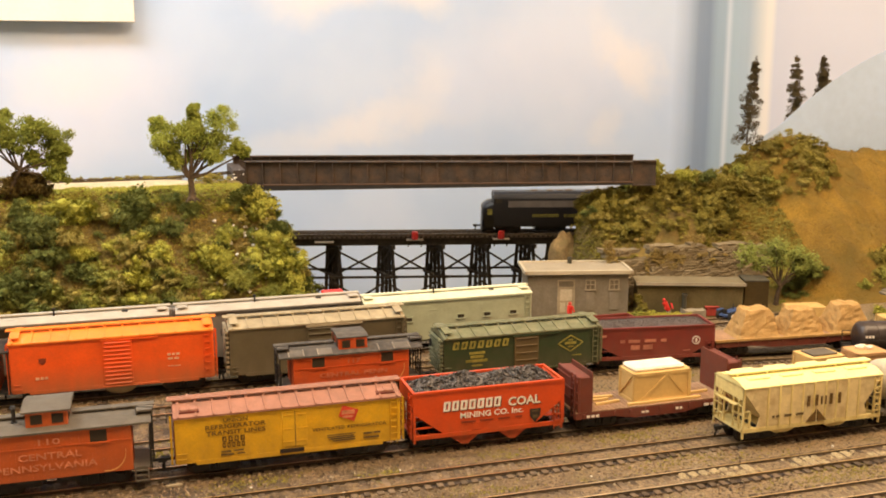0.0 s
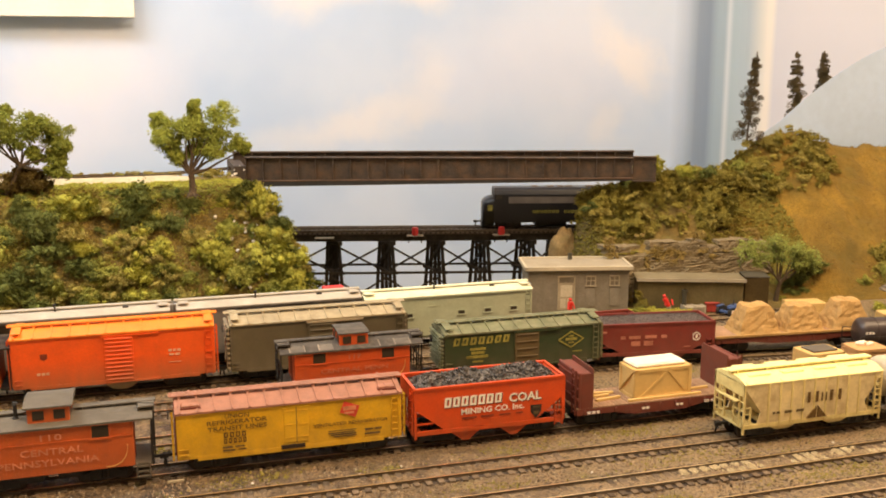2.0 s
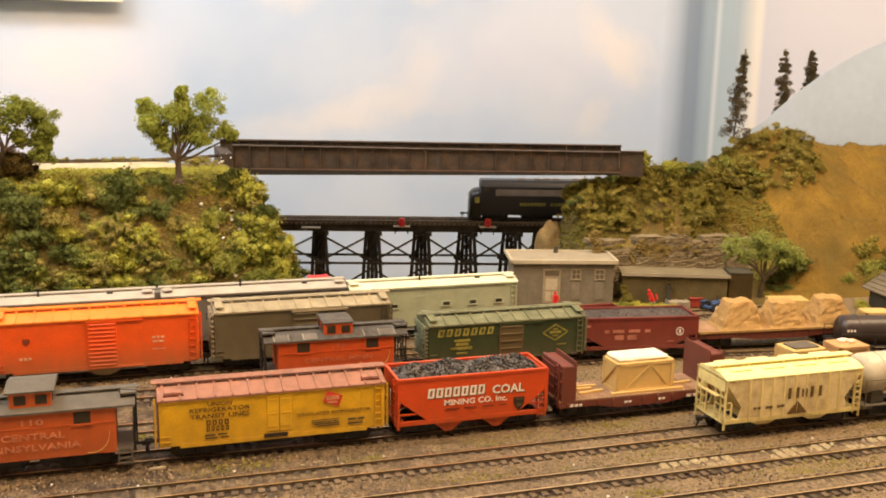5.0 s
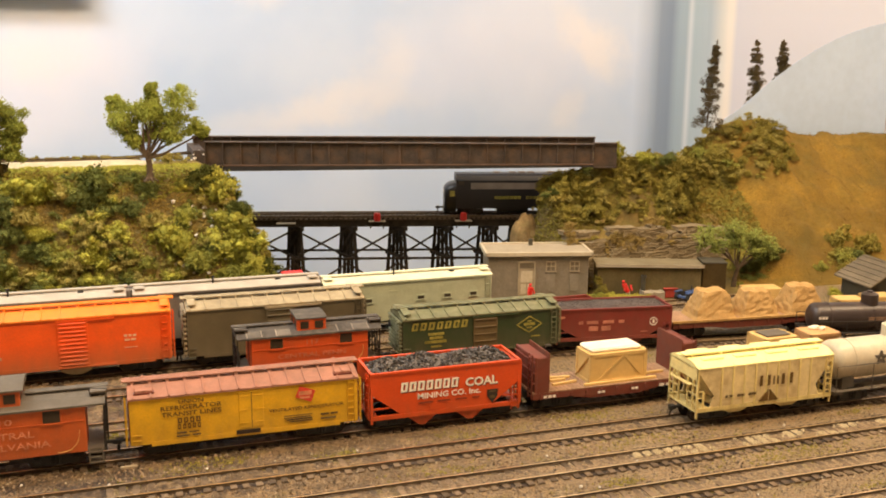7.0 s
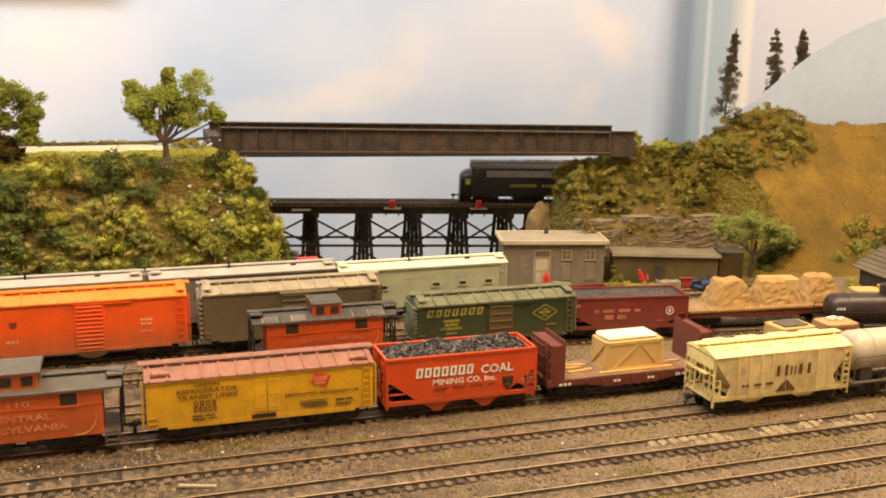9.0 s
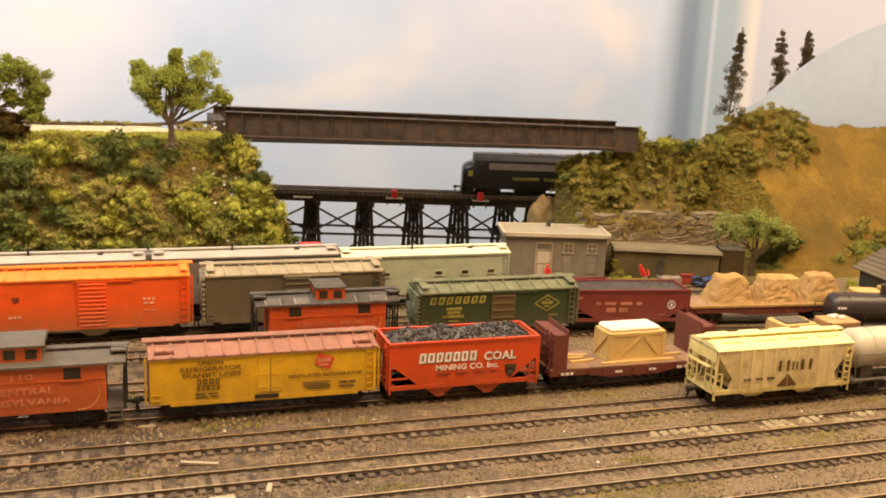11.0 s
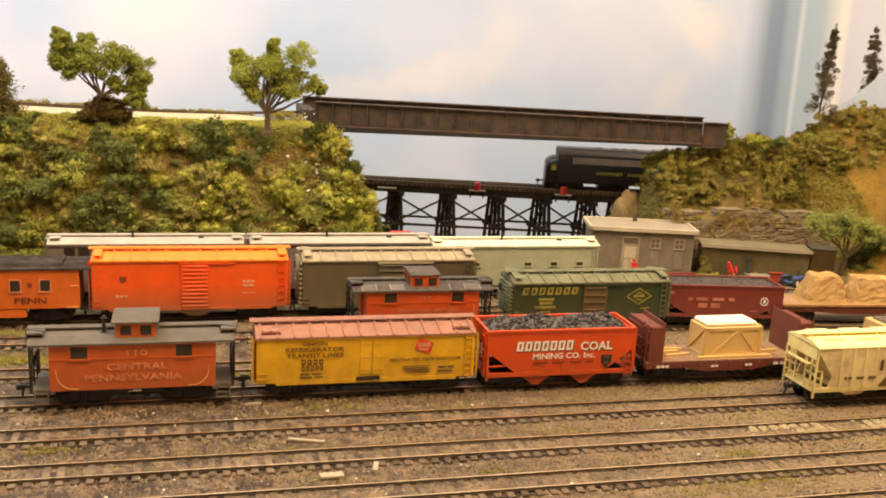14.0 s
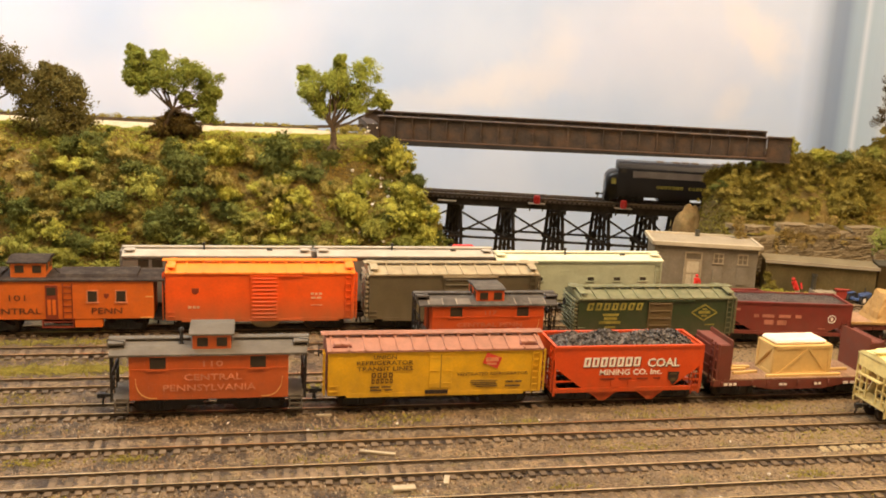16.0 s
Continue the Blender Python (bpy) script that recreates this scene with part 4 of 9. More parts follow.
def heap(name, x0, x1, y0, y1, z0, rise, material, label, m, n=900, size=0.0016, seed=1, category="load"):
    """A mounded load of broken lumps over a low base."""
    rnd = random.Random(seed)
    bm = bmesh.new()

    def top(x, y):
        u, v = (x - x0) / (x1 - x0), (y - y0) / (y1 - y0)
        return z0 + rise * (1 - (2 * u - 1) ** 6) * (1 - (2 * v - 1) ** 2) * (0.7 + 0.5 * noise.noise(Vector((x * 70, y * 70, seed))))
    nx, ny = 40, 10
    g = [[bm.verts.new((x0 + (x1 - x0) * i / nx, y0 + (y1 - y0) * j / ny, top(x0 + (x1 - x0) * i / nx, y0 + (y1 - y0) * j / ny) - 0.0006)) for i in range(nx + 1)] for j in range(ny + 1)]
    for j in range(ny):
        for i in range(nx):
            bm.faces.new([g[j][i], g[j][i + 1], g[j + 1][i + 1], g[j + 1][i]])
    for _ in range(n):
        x, y = rnd.uniform(x0, x1), rnd.uniform(y0, y1)
        c = Vector((x, y, top(x, y)))
        s = size * rnd.uniform(0.4, 1.1)
        vs = [bm.verts.new(c + Vector((rnd.uniform(-1, 1), rnd.uniform(-1, 1), rnd.uniform(-0.8, 0.9))).normalized() * s * rnd.uniform(0.7, 1.1)) for _ in range(5)]
        try:
            for f in ((0, 1, 2), (0, 2, 3), (0, 3, 4), (1, 2, 4), (2, 3, 4), (0, 1, 4), (1, 3, 4)):
                bm.faces.new([vs[i] for i in f])
        except ValueError:
            pass
    bmesh.ops.recalc_face_normals(bm, faces=bm.faces[:])
    ob = part(name, bm, material)
    ob.matrix_world = m
    return tagged(ob, label, category, kind="stuff")


def hopper_car(m, L, z1, body, label, chutes=2, W=0.0345, z0=0.0098, ribs=0):
    """Open coal hopper: side sheets with triangular end openings, slope sheets, saw-tooth chutes."""
    car = thing("hopper_car", m, label, "freight car", "freight cars")
    h = L / 2
    t = 0.0009
    for s in (-1, 1):
        y0, y1 = (-W / 2, -W / 2 + t) if s < 0 else (W / 2 - t, W / 2)
        side = bmesh.new()
        a, b = h - 0.0005, h - 0.0235
        # top sheet, centre sheet, sloping margins
        extrude_y(side, [(-a, z1), (a, z1), (a, z1 - 0.0135), (b, z0), (-b, z0), (-a, z1 - 0.0135)], y0, y1)
        sd = part("side_sheet", side, body, car)
        part("side_sill", boxes((-a, a, min(y0 - 0.0004, y0), max(y1 + 0.0004, y1), z0 - 0.0006, z0 + 0.0022)), body, sd)
        for sx in (-1, 1):
            part("corner_post", boxes((min(sx * a, sx * (a - 0.0016)), max(sx * a, sx * (a - 0.0016)), y0 - 0.0002, y1 + 0.0002, z0 - 0.003, z1)), body, sd)
            bm = bmesh.new()
            beam(bm, (sx * (a - 0.001), (y0 + y1) / 2, z0 + 0.007), (sx * (b + 0.010), (y0 + y1) / 2, z0 + 0.0072), 0.0008, 0.001)
            part("grab_bar", bm, body, sd)
        for k in range(ribs):
            x = -b + 2 * b * k / max(1, ribs - 1)
            part("side_post", boxes((x - 0.0006, x + 0.0006, min(y0 - 0.0008, y0), y1, z0, z1 - 0.001)) if s < 0 else boxes((x - 0.0006, x + 0.0006, y0, y1 + 0.0008, z0, z1 - 0.001)), body, sd)
        ladder(car, h - 0.0045, s * W / 2, z0 - 0.003, z0 + 0.013, body, 4, 0.0055)
    part("top_rim", boxes((-h, h, -W / 2 - 0.0008, -W / 2 + 0.0012, z1 - 0.0006, z1 + 0.0008), (-h, h, W / 2 - 0.0012, W / 2 + 0.0008, z1 - 0.0006, z1 + 0.0008),
                           (-h, -h + 0.0018, -W / 2, W / 2, z1 - 0.0006, z1 + 0.0008), (h - 0.0018, h, -W / 2, W / 2, z1 - 0.0006, z1 + 0.0008)), body, car)
    for s in (-1, 1):
        bm = bmesh.new()
        extrude_y(bm, [(s * h, z1), (s * (h - 0.0008), z1), (s * (h - 0.0278), z0), (s * (h - 0.0270), z0)], -W / 2 + t, W / 2 - t)
        part("slope_sheet", bm, body, car)
        part("end_sheet", boxes((min(s * h, s * (h - 0.0009)), max(s * h, s * (h - 0.0009)), -W / 2, W / 2, z1 - 0.009, z1)), body, car)
        part("end_sill", boxes((min(s * h, s * (h - 0.006)), max(s * h, s * (h - 0.006)), -W / 2 + 0.001, W / 2 - 0.001, z0 - 0.0012, z0 + 0.0012)), body, car)
        for y in (-0.011, -0.004, 0.004, 0.011):
            bm = bmesh.new()
            beam(bm, (s * (h - 0.002), y, z0), (s * (h - 0.002), y, z1 - 0.004), 0.001)
            part("end_post", bm, body, car)
        end_ladder(car, s * h, -W / 2 + 0.0042, z0, z1 - 0.001, body, 6)
    for k in range(chutes):
        x = (k - (chutes - 1) / 2) * 0.034
        bm = extrude_y(bmesh.new(), [(x - 0.0130, z0 + 0.001), (x + 0.0130, z0 + 0.001), (x + 0.0022, z0 - 0.0072), (x - 0.0022, z0 - 0.0072)], -W / 2 + 0.0015, W / 2 - 0.0015)
        part("chute", bm, body, car, "saw-tooth discharge chute")
    part("center_sill", boxes((-h, h, -0.003, 0.003, 0.0065, 0.0098)), M["black"], car)
    for x in (-h + 0.017, h - 0.017):
        truck(car, x)
    couplers(car, h)
    return car


def flat_body(car, L, W, zt, body, fish=0.003, deck=True):
    h = L / 2
    for s in (-1, 1):
        y0, y1 = (-W / 2, -W / 2 + 0.0012) if s < 0 else (W / 2 - 0.0012, W / 2)
        bm = extrude_y(bmesh.new(), [(-h, zt), (h, zt), (h, zt - 0.0042), (h * 0.55, zt - 0.0042), (h * 0.3, zt - 0.0042 - fish), (-h * 0.3, zt - 0.0042 - fish), (-h * 0.55, zt - 0.0042), (-h, zt - 0.0042)], y0, y1)
        side = part("side_sill", bm, body, car)
        for k in range(11):
            x = -h + 0.006 + (L - 0.012) * k / 10
            part("stake_pocket", soft_box(x - 0.0009, x + 0.0009, *((y0 - 0.0009, y0) if s < 0 else (y1, y1 + 0.0009)), zt - 0.0036, zt - 0.0006, 0.0002), body, side)
    part("frame", boxes((-h, h, -W / 2 + 0.0012, W / 2 - 0.0012, zt - 0.002, zt - 0.0006), (-h, h, -0.003, 0.003, 0.007, zt - 0.002)), M["black"], car)
    if deck:
        n = int(L / 0.0033)
        d = part("deck", boxes((-h, h, -W / 2 + 0.0002, W / 2 - 0.0002, zt - 0.0006, zt + 0.0002)), P["deck"], car)
        key = "plank%.4f" % W
        for k in range(n):
            shared(key, lambda: soft_box(-0.00152, 0.00152, -W / 2, W / 2, 0, 0.0009, 0.0002), P["deck"], d, pose(-h + (k + 0.5) * L / n, 0, zt + 0.0001 + random.uniform(0, 0.0001)), "plank")
    for x in (-h + 0.02, h - 0.02):
        truck(car, x)
    couplers(car, h)


def bulkhead_flat(m, L, label):
    car = thing("bulkhead_flatcar", m, label, "freight car", "freight cars")
    W, zt = 0.0345, 0.0148
    flat_body(car, L, W, zt, P["oxide"])
    h = L / 2
    for s in (-1, 1):
        x0, x1 = (-h + 0.001, -h + 0.0028) if s < 0 else (h - 0.0028, h - 0.001)
        b = part("bulkhead", soft_box(x0, x1, -W / 2, W / 2, zt, zt + 0.0264, 0.0003), P["oxide"], car, "tall oxide red end bulkhead")
        for y in (-W / 2 + 0.0006, -0.006, 0.006, W / 2 - 0.0006):
            bm = extrude_y(bmesh.new(), [(s * (h - 0.0028), zt), (s * (h - 0.0115), zt), (s * (h - 0.0115), zt + 0.0240), (s * (h - 0.0098), zt + 0.0256), (s * (h - 0.0028), zt + 0.0256)], y - 0.0006, y + 0.0006)
            part("brace", bm, P["oxide"], b)
        w = W / 2 - 0.0001
        arc = [(w - 0.0008 + 0.0008 * math.sin(a), zt + 0.0280 + 0.0008 * math.cos(a)) for a in [k * math.pi / 10 for k in range(6)]]
        bm = extrude_x(bmesh.new(), [(-w, zt)] + [(-y, z) for y, z in reversed(arc)] + arc + [(w, zt)], min(s * (h - 0.0121), s * (h - 0.0113)), max(s * (h - 0.0121), s * (h - 0.0113)))
        part("lining", bm, P["oxide_pale"], b, "dusty oxide red lining board standing proud of the braces")
        part("cap", soft_box(min(s * (h - 0.0104), s * (h - 0.0008)), max(s * (h - 0.0104), s * (h - 0.0008)), -W / 2 + 0.0012, W / 2 - 0.0012, zt + 0.0250, zt + 0.0260, 0.0003), P["oxide"], b)
        for k in range(3):
            z = zt + 0.007 + 0.0075 * k
            part("rail", boxes((min(s * (h - 0.001), s * h), max(s * (h - 0.001), s * h), -W / 2, W / 2, z, z + 0.001)), P["oxide"], b)
        end_ladder(car, s * h, -W / 2 + 0.0045, zt - 0.004, zt + 0.028, P["oxide"], 7)
    return car


def crate(m, sx, sy, sz, label, material=None, braces=True, name="crate"):
    c = thing(name, m, label, "crate", "crates on flatcars")
    wd = material or P["wood"]
    part("box", soft_box(-sx / 2, sx / 2, -sy / 2, sy / 2, 0, sz, 0.0004), wd, c)
    t = 0.0006
    rows = []
    for s in (-1, 1):
        y = s * sy / 2
        a, b = (y - t, y) if s < 0 else (y, y + t)
        rows += [(-sx / 2, sx / 2, a, b, 0, 0.0024), (-sx / 2, sx / 2, a, b, sz - 0.0024, sz), (-sx / 2, -sx / 2 + 0.0024, a, b, 0, sz), (sx / 2 - 0.0024, sx / 2, a, b, 0, sz)]
        x = s * sx / 2
        a, b = (x - t, x) if s < 0 else (x, x + t)
        rows += [(a, b, -sy / 2, sy / 2, 0, 0.0024), (a, b, -sy / 2, sy / 2, sz - 0.0024, sz), (a, b, -sy / 2, -sy / 2 + 0.0024, 0, sz), (a, b, sy / 2 - 0.0024, sy / 2, 0, sz)]
    for r in rows:
        part("batten", soft_box(*r, 0.00015), wd, c)
    if braces:
        bm = bmesh.new()
        beam(bm, (-sx * 0.36, -sy / 2 - t / 2, 0.002), (sx * 0.10, -sy / 2 - t / 2, sz - 0.002), 0.0005, 0.002)
        part("brace", bm, wd, c)
        bm = bmesh.new()
        beam(bm, (-sx / 2 - t / 2, -sy * 0.42, sz - 0.002), (-sx / 2 - t / 2, sy * 0.42, 0.002), 0.002, 0.0005)
        part("brace", bm, wd, c)
        bm = bmesh.new()
        beam(bm, (sx * 0.10, -sy / 2 - t / 2, sz - 0.002), (sx * 0.40, -sy / 2 - t / 2, 0.004), 0.0005, 0.002)
        part("brace", bm, wd, c)
    return c


def wrapped_load(m, sx, sy, sz, seed, label):
    """A lumpy load under creased paper: wide foot, narrow rounded top."""
    bm = bmesh.new()
    box(bm, -1, 1, -1, 1, -1, 1)
    bmesh.ops.subdivide_edges(bm, edges=bm.edges[:], cuts=8, use_grid_fill=True)
    off = Vector((seed, 2 * seed, 0))
    for v in bm.verts:
        q = v.co.copy()
        up = (q.z + 1) / 2
        # wide foot, narrower crown, chamfered corners
        w = 1.0 - 0.44 * up ** 1.15
        corner = 1 - 0.07 * abs(q.x * q.y) ** 4
        cell = noise.voronoi(q * 1.7 + off)[0]
        fold = 0.17 * min(0.6, cell[1] - cell[0]) + 0.06 * noise.noise(q * 1.1 + off) + 0.02 * noise.noise(q * 3.3 + off) + 0.02 * noise.noise(q * 8 + off)
        w = w * corner * (0.95 + fold * min(1.0, up * 4))
        peak = 0.90 + 0.10 * (1 - max(abs(q.x - 0.1), abs(q.y))) + 0.08 * noise.noise(Vector((q.x * 1.6, q.y * 1.6, seed)))
        foot = 1 + 0.10 * max(0.0, 1 - up * 8)
        v.co = (q.x * sx / 2 * w * foot, q.y * sy / 2 * w * foot, max(0.0, up * sz * peak + (0.004 * fold if 0.1 < up else 0)))
    ob = part("wrapped_load", bm, P["paper"])
    ob.matrix_world = m
    return tagged(ob, label, "load", "wrapped loads")


def covered_hopper(m, L, label):
    car = thing("covered_hopper", m, label, "freight car", "freight cars")
    c, r = P["cream"], P["cream_roof"]
    W, z0, z1 = 0.0350, 0.0118, 0.0408
    h = L / 2
    for s in (-1, 1):
        y0, y1 = (-W / 2, -W / 2 + 0.0008) if s < 0 else (W / 2 - 0.0008, W / 2)
        bm = extrude_y(bmesh.new(), [(-h + 0.001, z1), (h - 0.001, z1), (h - 0.001, z1 - 0.003), (h - 0.0135, z0 + 0.009), (h - 0.0105, z0), (-h + 0.0105, z0), (-h + 0.0135, z0 + 0.009), (-h + 0.001, z1 - 0.003)], y0, y1)
        sd = part("side_sheet", bm, P["cream_side"], car, "rust-streaked cream side sheet")
        part("side_sill", boxes((-h, h, min(y0 - 0.0005, y0), max(y1 + 0.0005, y1), z0 - 0.0018, z0 + 0.001)), c, sd)
        for k in range(8):
            x = -h + 0.019 + (L - 0.038) * k / 8
            a, c_ = (y0 - 0.00035, y0 + 0.0001) if s < 0 else (y1 - 0.0001, y1 + 0.00035)
            part("side_panel", boxes((x + 0.0008, x + (L - 0.038) / 8 - 0.0008, a, c_, z0 + 0.0012, z1 - 0.0012)), P["cream_dull" if k in (1, 2, 4, 7) else "cream_side"], sd)
        for k in range(9):
            x = -h + 0.019 + (L - 0.038) * k / 8
            yy = (y0 - 0.0009, y0 + 0.0001) if s < 0 else (y1 - 0.0001, y1 + 0.0009)
            part("side_post", soft_box(x - 0.0007, x + 0.0007, *yy, z0 - 0.001, z1 - 0.0005, 0.0002), c, sd)
        for sx in (-1, 1):
            part("corner_post", boxes((min(sx * h, sx * (h - 0.0013)), max(sx * h, sx * (h - 0.0013)), y0 - 0.0002, y1 + 0.0002, z0 - 0.006, z1)), c, sd)
            bm = bmesh.new()
            beam(bm, (sx * (h - 0.0055), (y0 + y1) / 2, z0), (sx * (h - 0.0055), (y0 + y1) / 2, z0 + 0.012), 0.0011)
            part("stanchion", bm, c, sd)
            bm = bmesh.new()
            for q in range(4):
                z = z0 - 0.001 + 0.0046 * q
                beam(bm, (sx * (h - 0.0004), (y0 + y1) / 2, z), (sx * (h - 0.006), (y0 + y1) / 2, z), 0.0006)
            part("rungs", bm, c, sd)
        ladder(car, h - 0.004, s * W / 2, z0 - 0.003, z1 - 0.002, c, 7, 0.005)
        # slope sheets seen through the open ends
        bm = extrude_y(bmesh.new(), [(s * (h - 0.002), z1 - 0.002), (s * (h - 0.003), z1 - 0.002), (s * (h - 0.026), z0), (s * (h - 0.025), z0)], -W / 2 + 0.0009, W / 2 - 0.0009)
        part("slope_sheet", bm, P["cream_dull"], car, "chalky cream slope sheet")
        part("end_sill", boxes((min(s * h, s * (h - 0.012)), max(s * h, s * (h - 0.012)), -W / 2, W / 2, z0 - 0.0018, z0 - 0.0004)), c, car)
        part("end_sheet", boxes((min(s * h, s * (h - 0.0008)), max(s * h, s * (h - 0.0008)), -W / 2, W / 2, z1 - 0.0085, z1)), c, car)
        for y in (-0.012, -0.0055, 0.0055, 0.012):
            bm = bmesh.new()
            beam(bm, (s * (h - 0.0006), y, z0 - 0.001), (s * (h - 0.0006), y, z1), 0.0011)
            part("end_post", bm, c, car)
        for k in range(4):
            z = z0 + 0.004 + 0.0062 * k
            bm = bmesh.new()
            beam(bm, (s * (h - 0.0004), -W / 2, z), (s * (h - 0.0004), -0.0055, z), 0.0007)
            beam(bm, (s * (h - 0.0004), 0.0055, z), (s * (h - 0.0004), W / 2, z), 0.0007)
            part("end_rung", bm, c, car)
        part("crossover_step", boxes((min(s * h, s * (h + 0.003)), max(s * h, s * (h + 0.003)), -0.012, 0.012, z1 - 0.013, z1 - 0.0122)), c, car)
        brake_wheel(car, s * (h + 0.0016), 0.007, z1 - 0.010, c)
    bm = extrude_x(bmesh.new(), [(-W / 2 - 0.0006, z1 - 0.0006), (-W / 2 - 0.0006, z1 + 0.0002), (-0.011, z1 + 0.003), (0, z1 + 0.0038), (0.011, z1 + 0.003), (W / 2 + 0.0006, z1 + 0.0002), (W / 2 + 0.0006, z1 - 0.0006)], -h, h)
    roof = part("roof", bm, r, car)
    for k in range(5):
        x = -h + 0.002 + (L - 0.004) * k / 4
        for s in (-1, 1):
            bm = bmesh.new()
            beam(bm, (x, s * (W / 2), z1 + 0.0006), (x, s * 0.006, z1 + 0.0036), 0.0008, 0.0007)
            part("roof_seam", bm, r, roof)
    for s in (-1, 1):
        for k in range(4):
            x = -h + 0.016 + (L - 0.032) * k / 3
            part("roof_hatch", soft_box(x - 0.0085, x + 0.0085, s * 0.0088 - 0.0024, s * 0.0088 + 0.0024, z1 + 0.002, z1 + 0.0045, 0.0006), r, car)
    part("running_board", boxes((-h - 0.002, h + 0.002, -0.0034, 0.0034, z1 + 0.0052, z1 + 0.0060), *[(x - 0.0006, x + 0.0006, -0.003, 0.003, z1 + 0.0034, z1 + 0.0052) for x in (-h + 0.004, -h / 2, 0, h / 2, h - 0.004)]), r, car)
    for x in (-0.021, 0.021):
        bm = extrude_y(bmesh.new(), [(x - 0.018, z0), (x + 0.018, z0), (x + 0.005, z0 - 0.0062), (x - 0.005, z0 - 0.0062)], -W / 2 + 0.004, W / 2 - 0.004)
        part("chute", bm, c, car)
    part("center_sill", boxes((-h, h, -0.003, 0.003, 0.0075, z0 - 0.0018)), M["black"], car)
    for x in (-h + 0.018, h - 0.018):
        truck(car, x)
    couplers(car, h)
    y = -W / 2 - 0.0003
    # railroad initials as plain bars with a triangular mark
    bars(car, 1, -0.0060, 0.0040, 0.0240, 0.0316, P["ink_dark"], y - 0.0008, fill=0.86, stroke=0.26, ends=False)
    bars(car, 1, 0.0050, 0.0100, 0.0244, 0.0304, P["ink_dark"], y - 0.0008, fill=0.86, stroke=0.26, ends=False)
    bars(car, 1, 0.0118, 0.0218, 0.0240, 0.0316, P["ink_dark"], y - 0.0008, fill=0.92, stroke=0.26, ends=False)
    bm = bmesh.new()
    for s in (-1, 1):
        extrude_y(bm, [(0.0022 + s * 0.0006, 0.0130), (0.0022 + s * 0.0080, 0.0130), (0.0022 + s * 0.0006, 0.0212)], y - 0.0009, y + 0.0002)
    part("triangle_mark", bm, P["ink_dark"], car)
    dashes(car, [(-0.0330, -0.0310, 0.0188, 0.0204), (-0.0300, -0.0275, 0.0188, 0.0204), (-0.0235, -0.0180, 0.0186, 0.0204), (-0.0145, -0.0085, 0.0186, 0.0204)], P["brown_door"], y - 0.0008)
    return car


def tank_car(m, L, R, zc, body, label, frame_mat, dome=True, bands=3):
    car = thing("tank_car", m, label, "freight car", "freight cars")
    h = L / 2
    bm = bmesh.new()
    n = 28
    prof = [(-h, 0.0), (-h, R * 0.45), (-h + 0.0012, R * 0.75), (-h + 0.0035, R * 0.95), (-h + 0.006, R), (h - 0.006, R), (h - 0.0035, R * 0.95), (h - 0.0012, R * 0.75), (h, R * 0.45), (h, 0.0)]
    rings = []
    for x, r in prof:
        rings.append([bm.verts.new((x, r * math.cos(2 * math.pi * k / n), zc + r * math.sin(2 * math.pi * k / n))) for k in range(n)] if r else [bm.verts.new((x, 0, zc))])
    for a, b in zip(rings, rings[1:]):
        for k in range(n):
            q = (k + 1) % n
            f = [a[0], b[k], b[q]] if len(a) == 1 else [a[k], a[q], b[0]] if len(b) == 1 else [a[k], b[k], b[q], a[q]]
            bm.faces.new(f)
    bmesh.ops.recalc_face_normals(bm, faces=bm.faces[:])
    t = part("tank", bm, body, car, smooth=True)
    for k in range(bands):
        x = -h + 0.016 + (L - 0.032) * k / max(1, bands - 1)
        bm = bmesh.new()
        for j in range(n):
            a, b = 2 * math.pi * j / n, 2 * math.pi * (j + 1) / n
            beam(bm, (x, (R + 0.0002) * math.cos(a), zc + (R + 0.0002) * math.sin(a)), (x, (R + 0.0002) * math.cos(b), zc + (R + 0.0002) * math.sin(b)), 0.0012, 0.0005)
        part("band", bm, body, t)
    if dome:
        bm = bmesh.new()
        rod(bm, (0, 0, zc + R - 0.002), (0, 0, zc + R + 0.0075), 0.0072, n=20)
        rod(bm, (0, 0, zc + R + 0.0075), (0, 0, zc + R + 0.0092), 0.0072, 0.004, n=20)
        rod(bm, (0, 0, zc + R + 0.0092), (0, 0, zc + R + 0.0104), 0.0028, n=12)
        part("dome", bm, body, car)
    part("frame", boxes((-h - 0.004, h + 0.004, -0.004, 0.004, 0.0080, 0.0112), (-h - 0.004, -h + 0.004, -0.016, 0.016, 0.009, 0.0112), (h - 0.004, h + 0.004, -0.016, 0.016, 0.009, 0.0112),
                         (-h + 0.008, -h + 0.018, -0.010, 0.010, 0.0105, zc - R * 0.7), (h - 0.018, h - 0.008, -0.010, 0.010, 0.0105, zc - R * 0.7)), frame_mat, car)
    part("walkway", boxes((-h - 0.004, h + 0.004, -0.0170, -0.0135, 0.0112, 0.0118), (-h - 0.004, h + 0.004, 0.0135, 0.0170, 0.0112, 0.0118)), frame_mat, car)
    bm = bmesh.new()
    for s in (-1, 1):
        y = s * 0.0165
        pts = [-h - 0.003, -h * 0.5, 0, h * 0.5, h + 0.003]
        for x in pts:
            rod(bm, (x, y, 0.0118), (x, y, zc), 0.0004, n=5)
        rod(bm, (pts[0], y, zc), (pts[-1], y, zc), 0.0004, n=5)
    part("handrail", bm, frame_mat, car)
    for x in (-h + 0.016, h - 0.016):
        truck(car, x)
    couplers(car, h + 0.004)
    return car


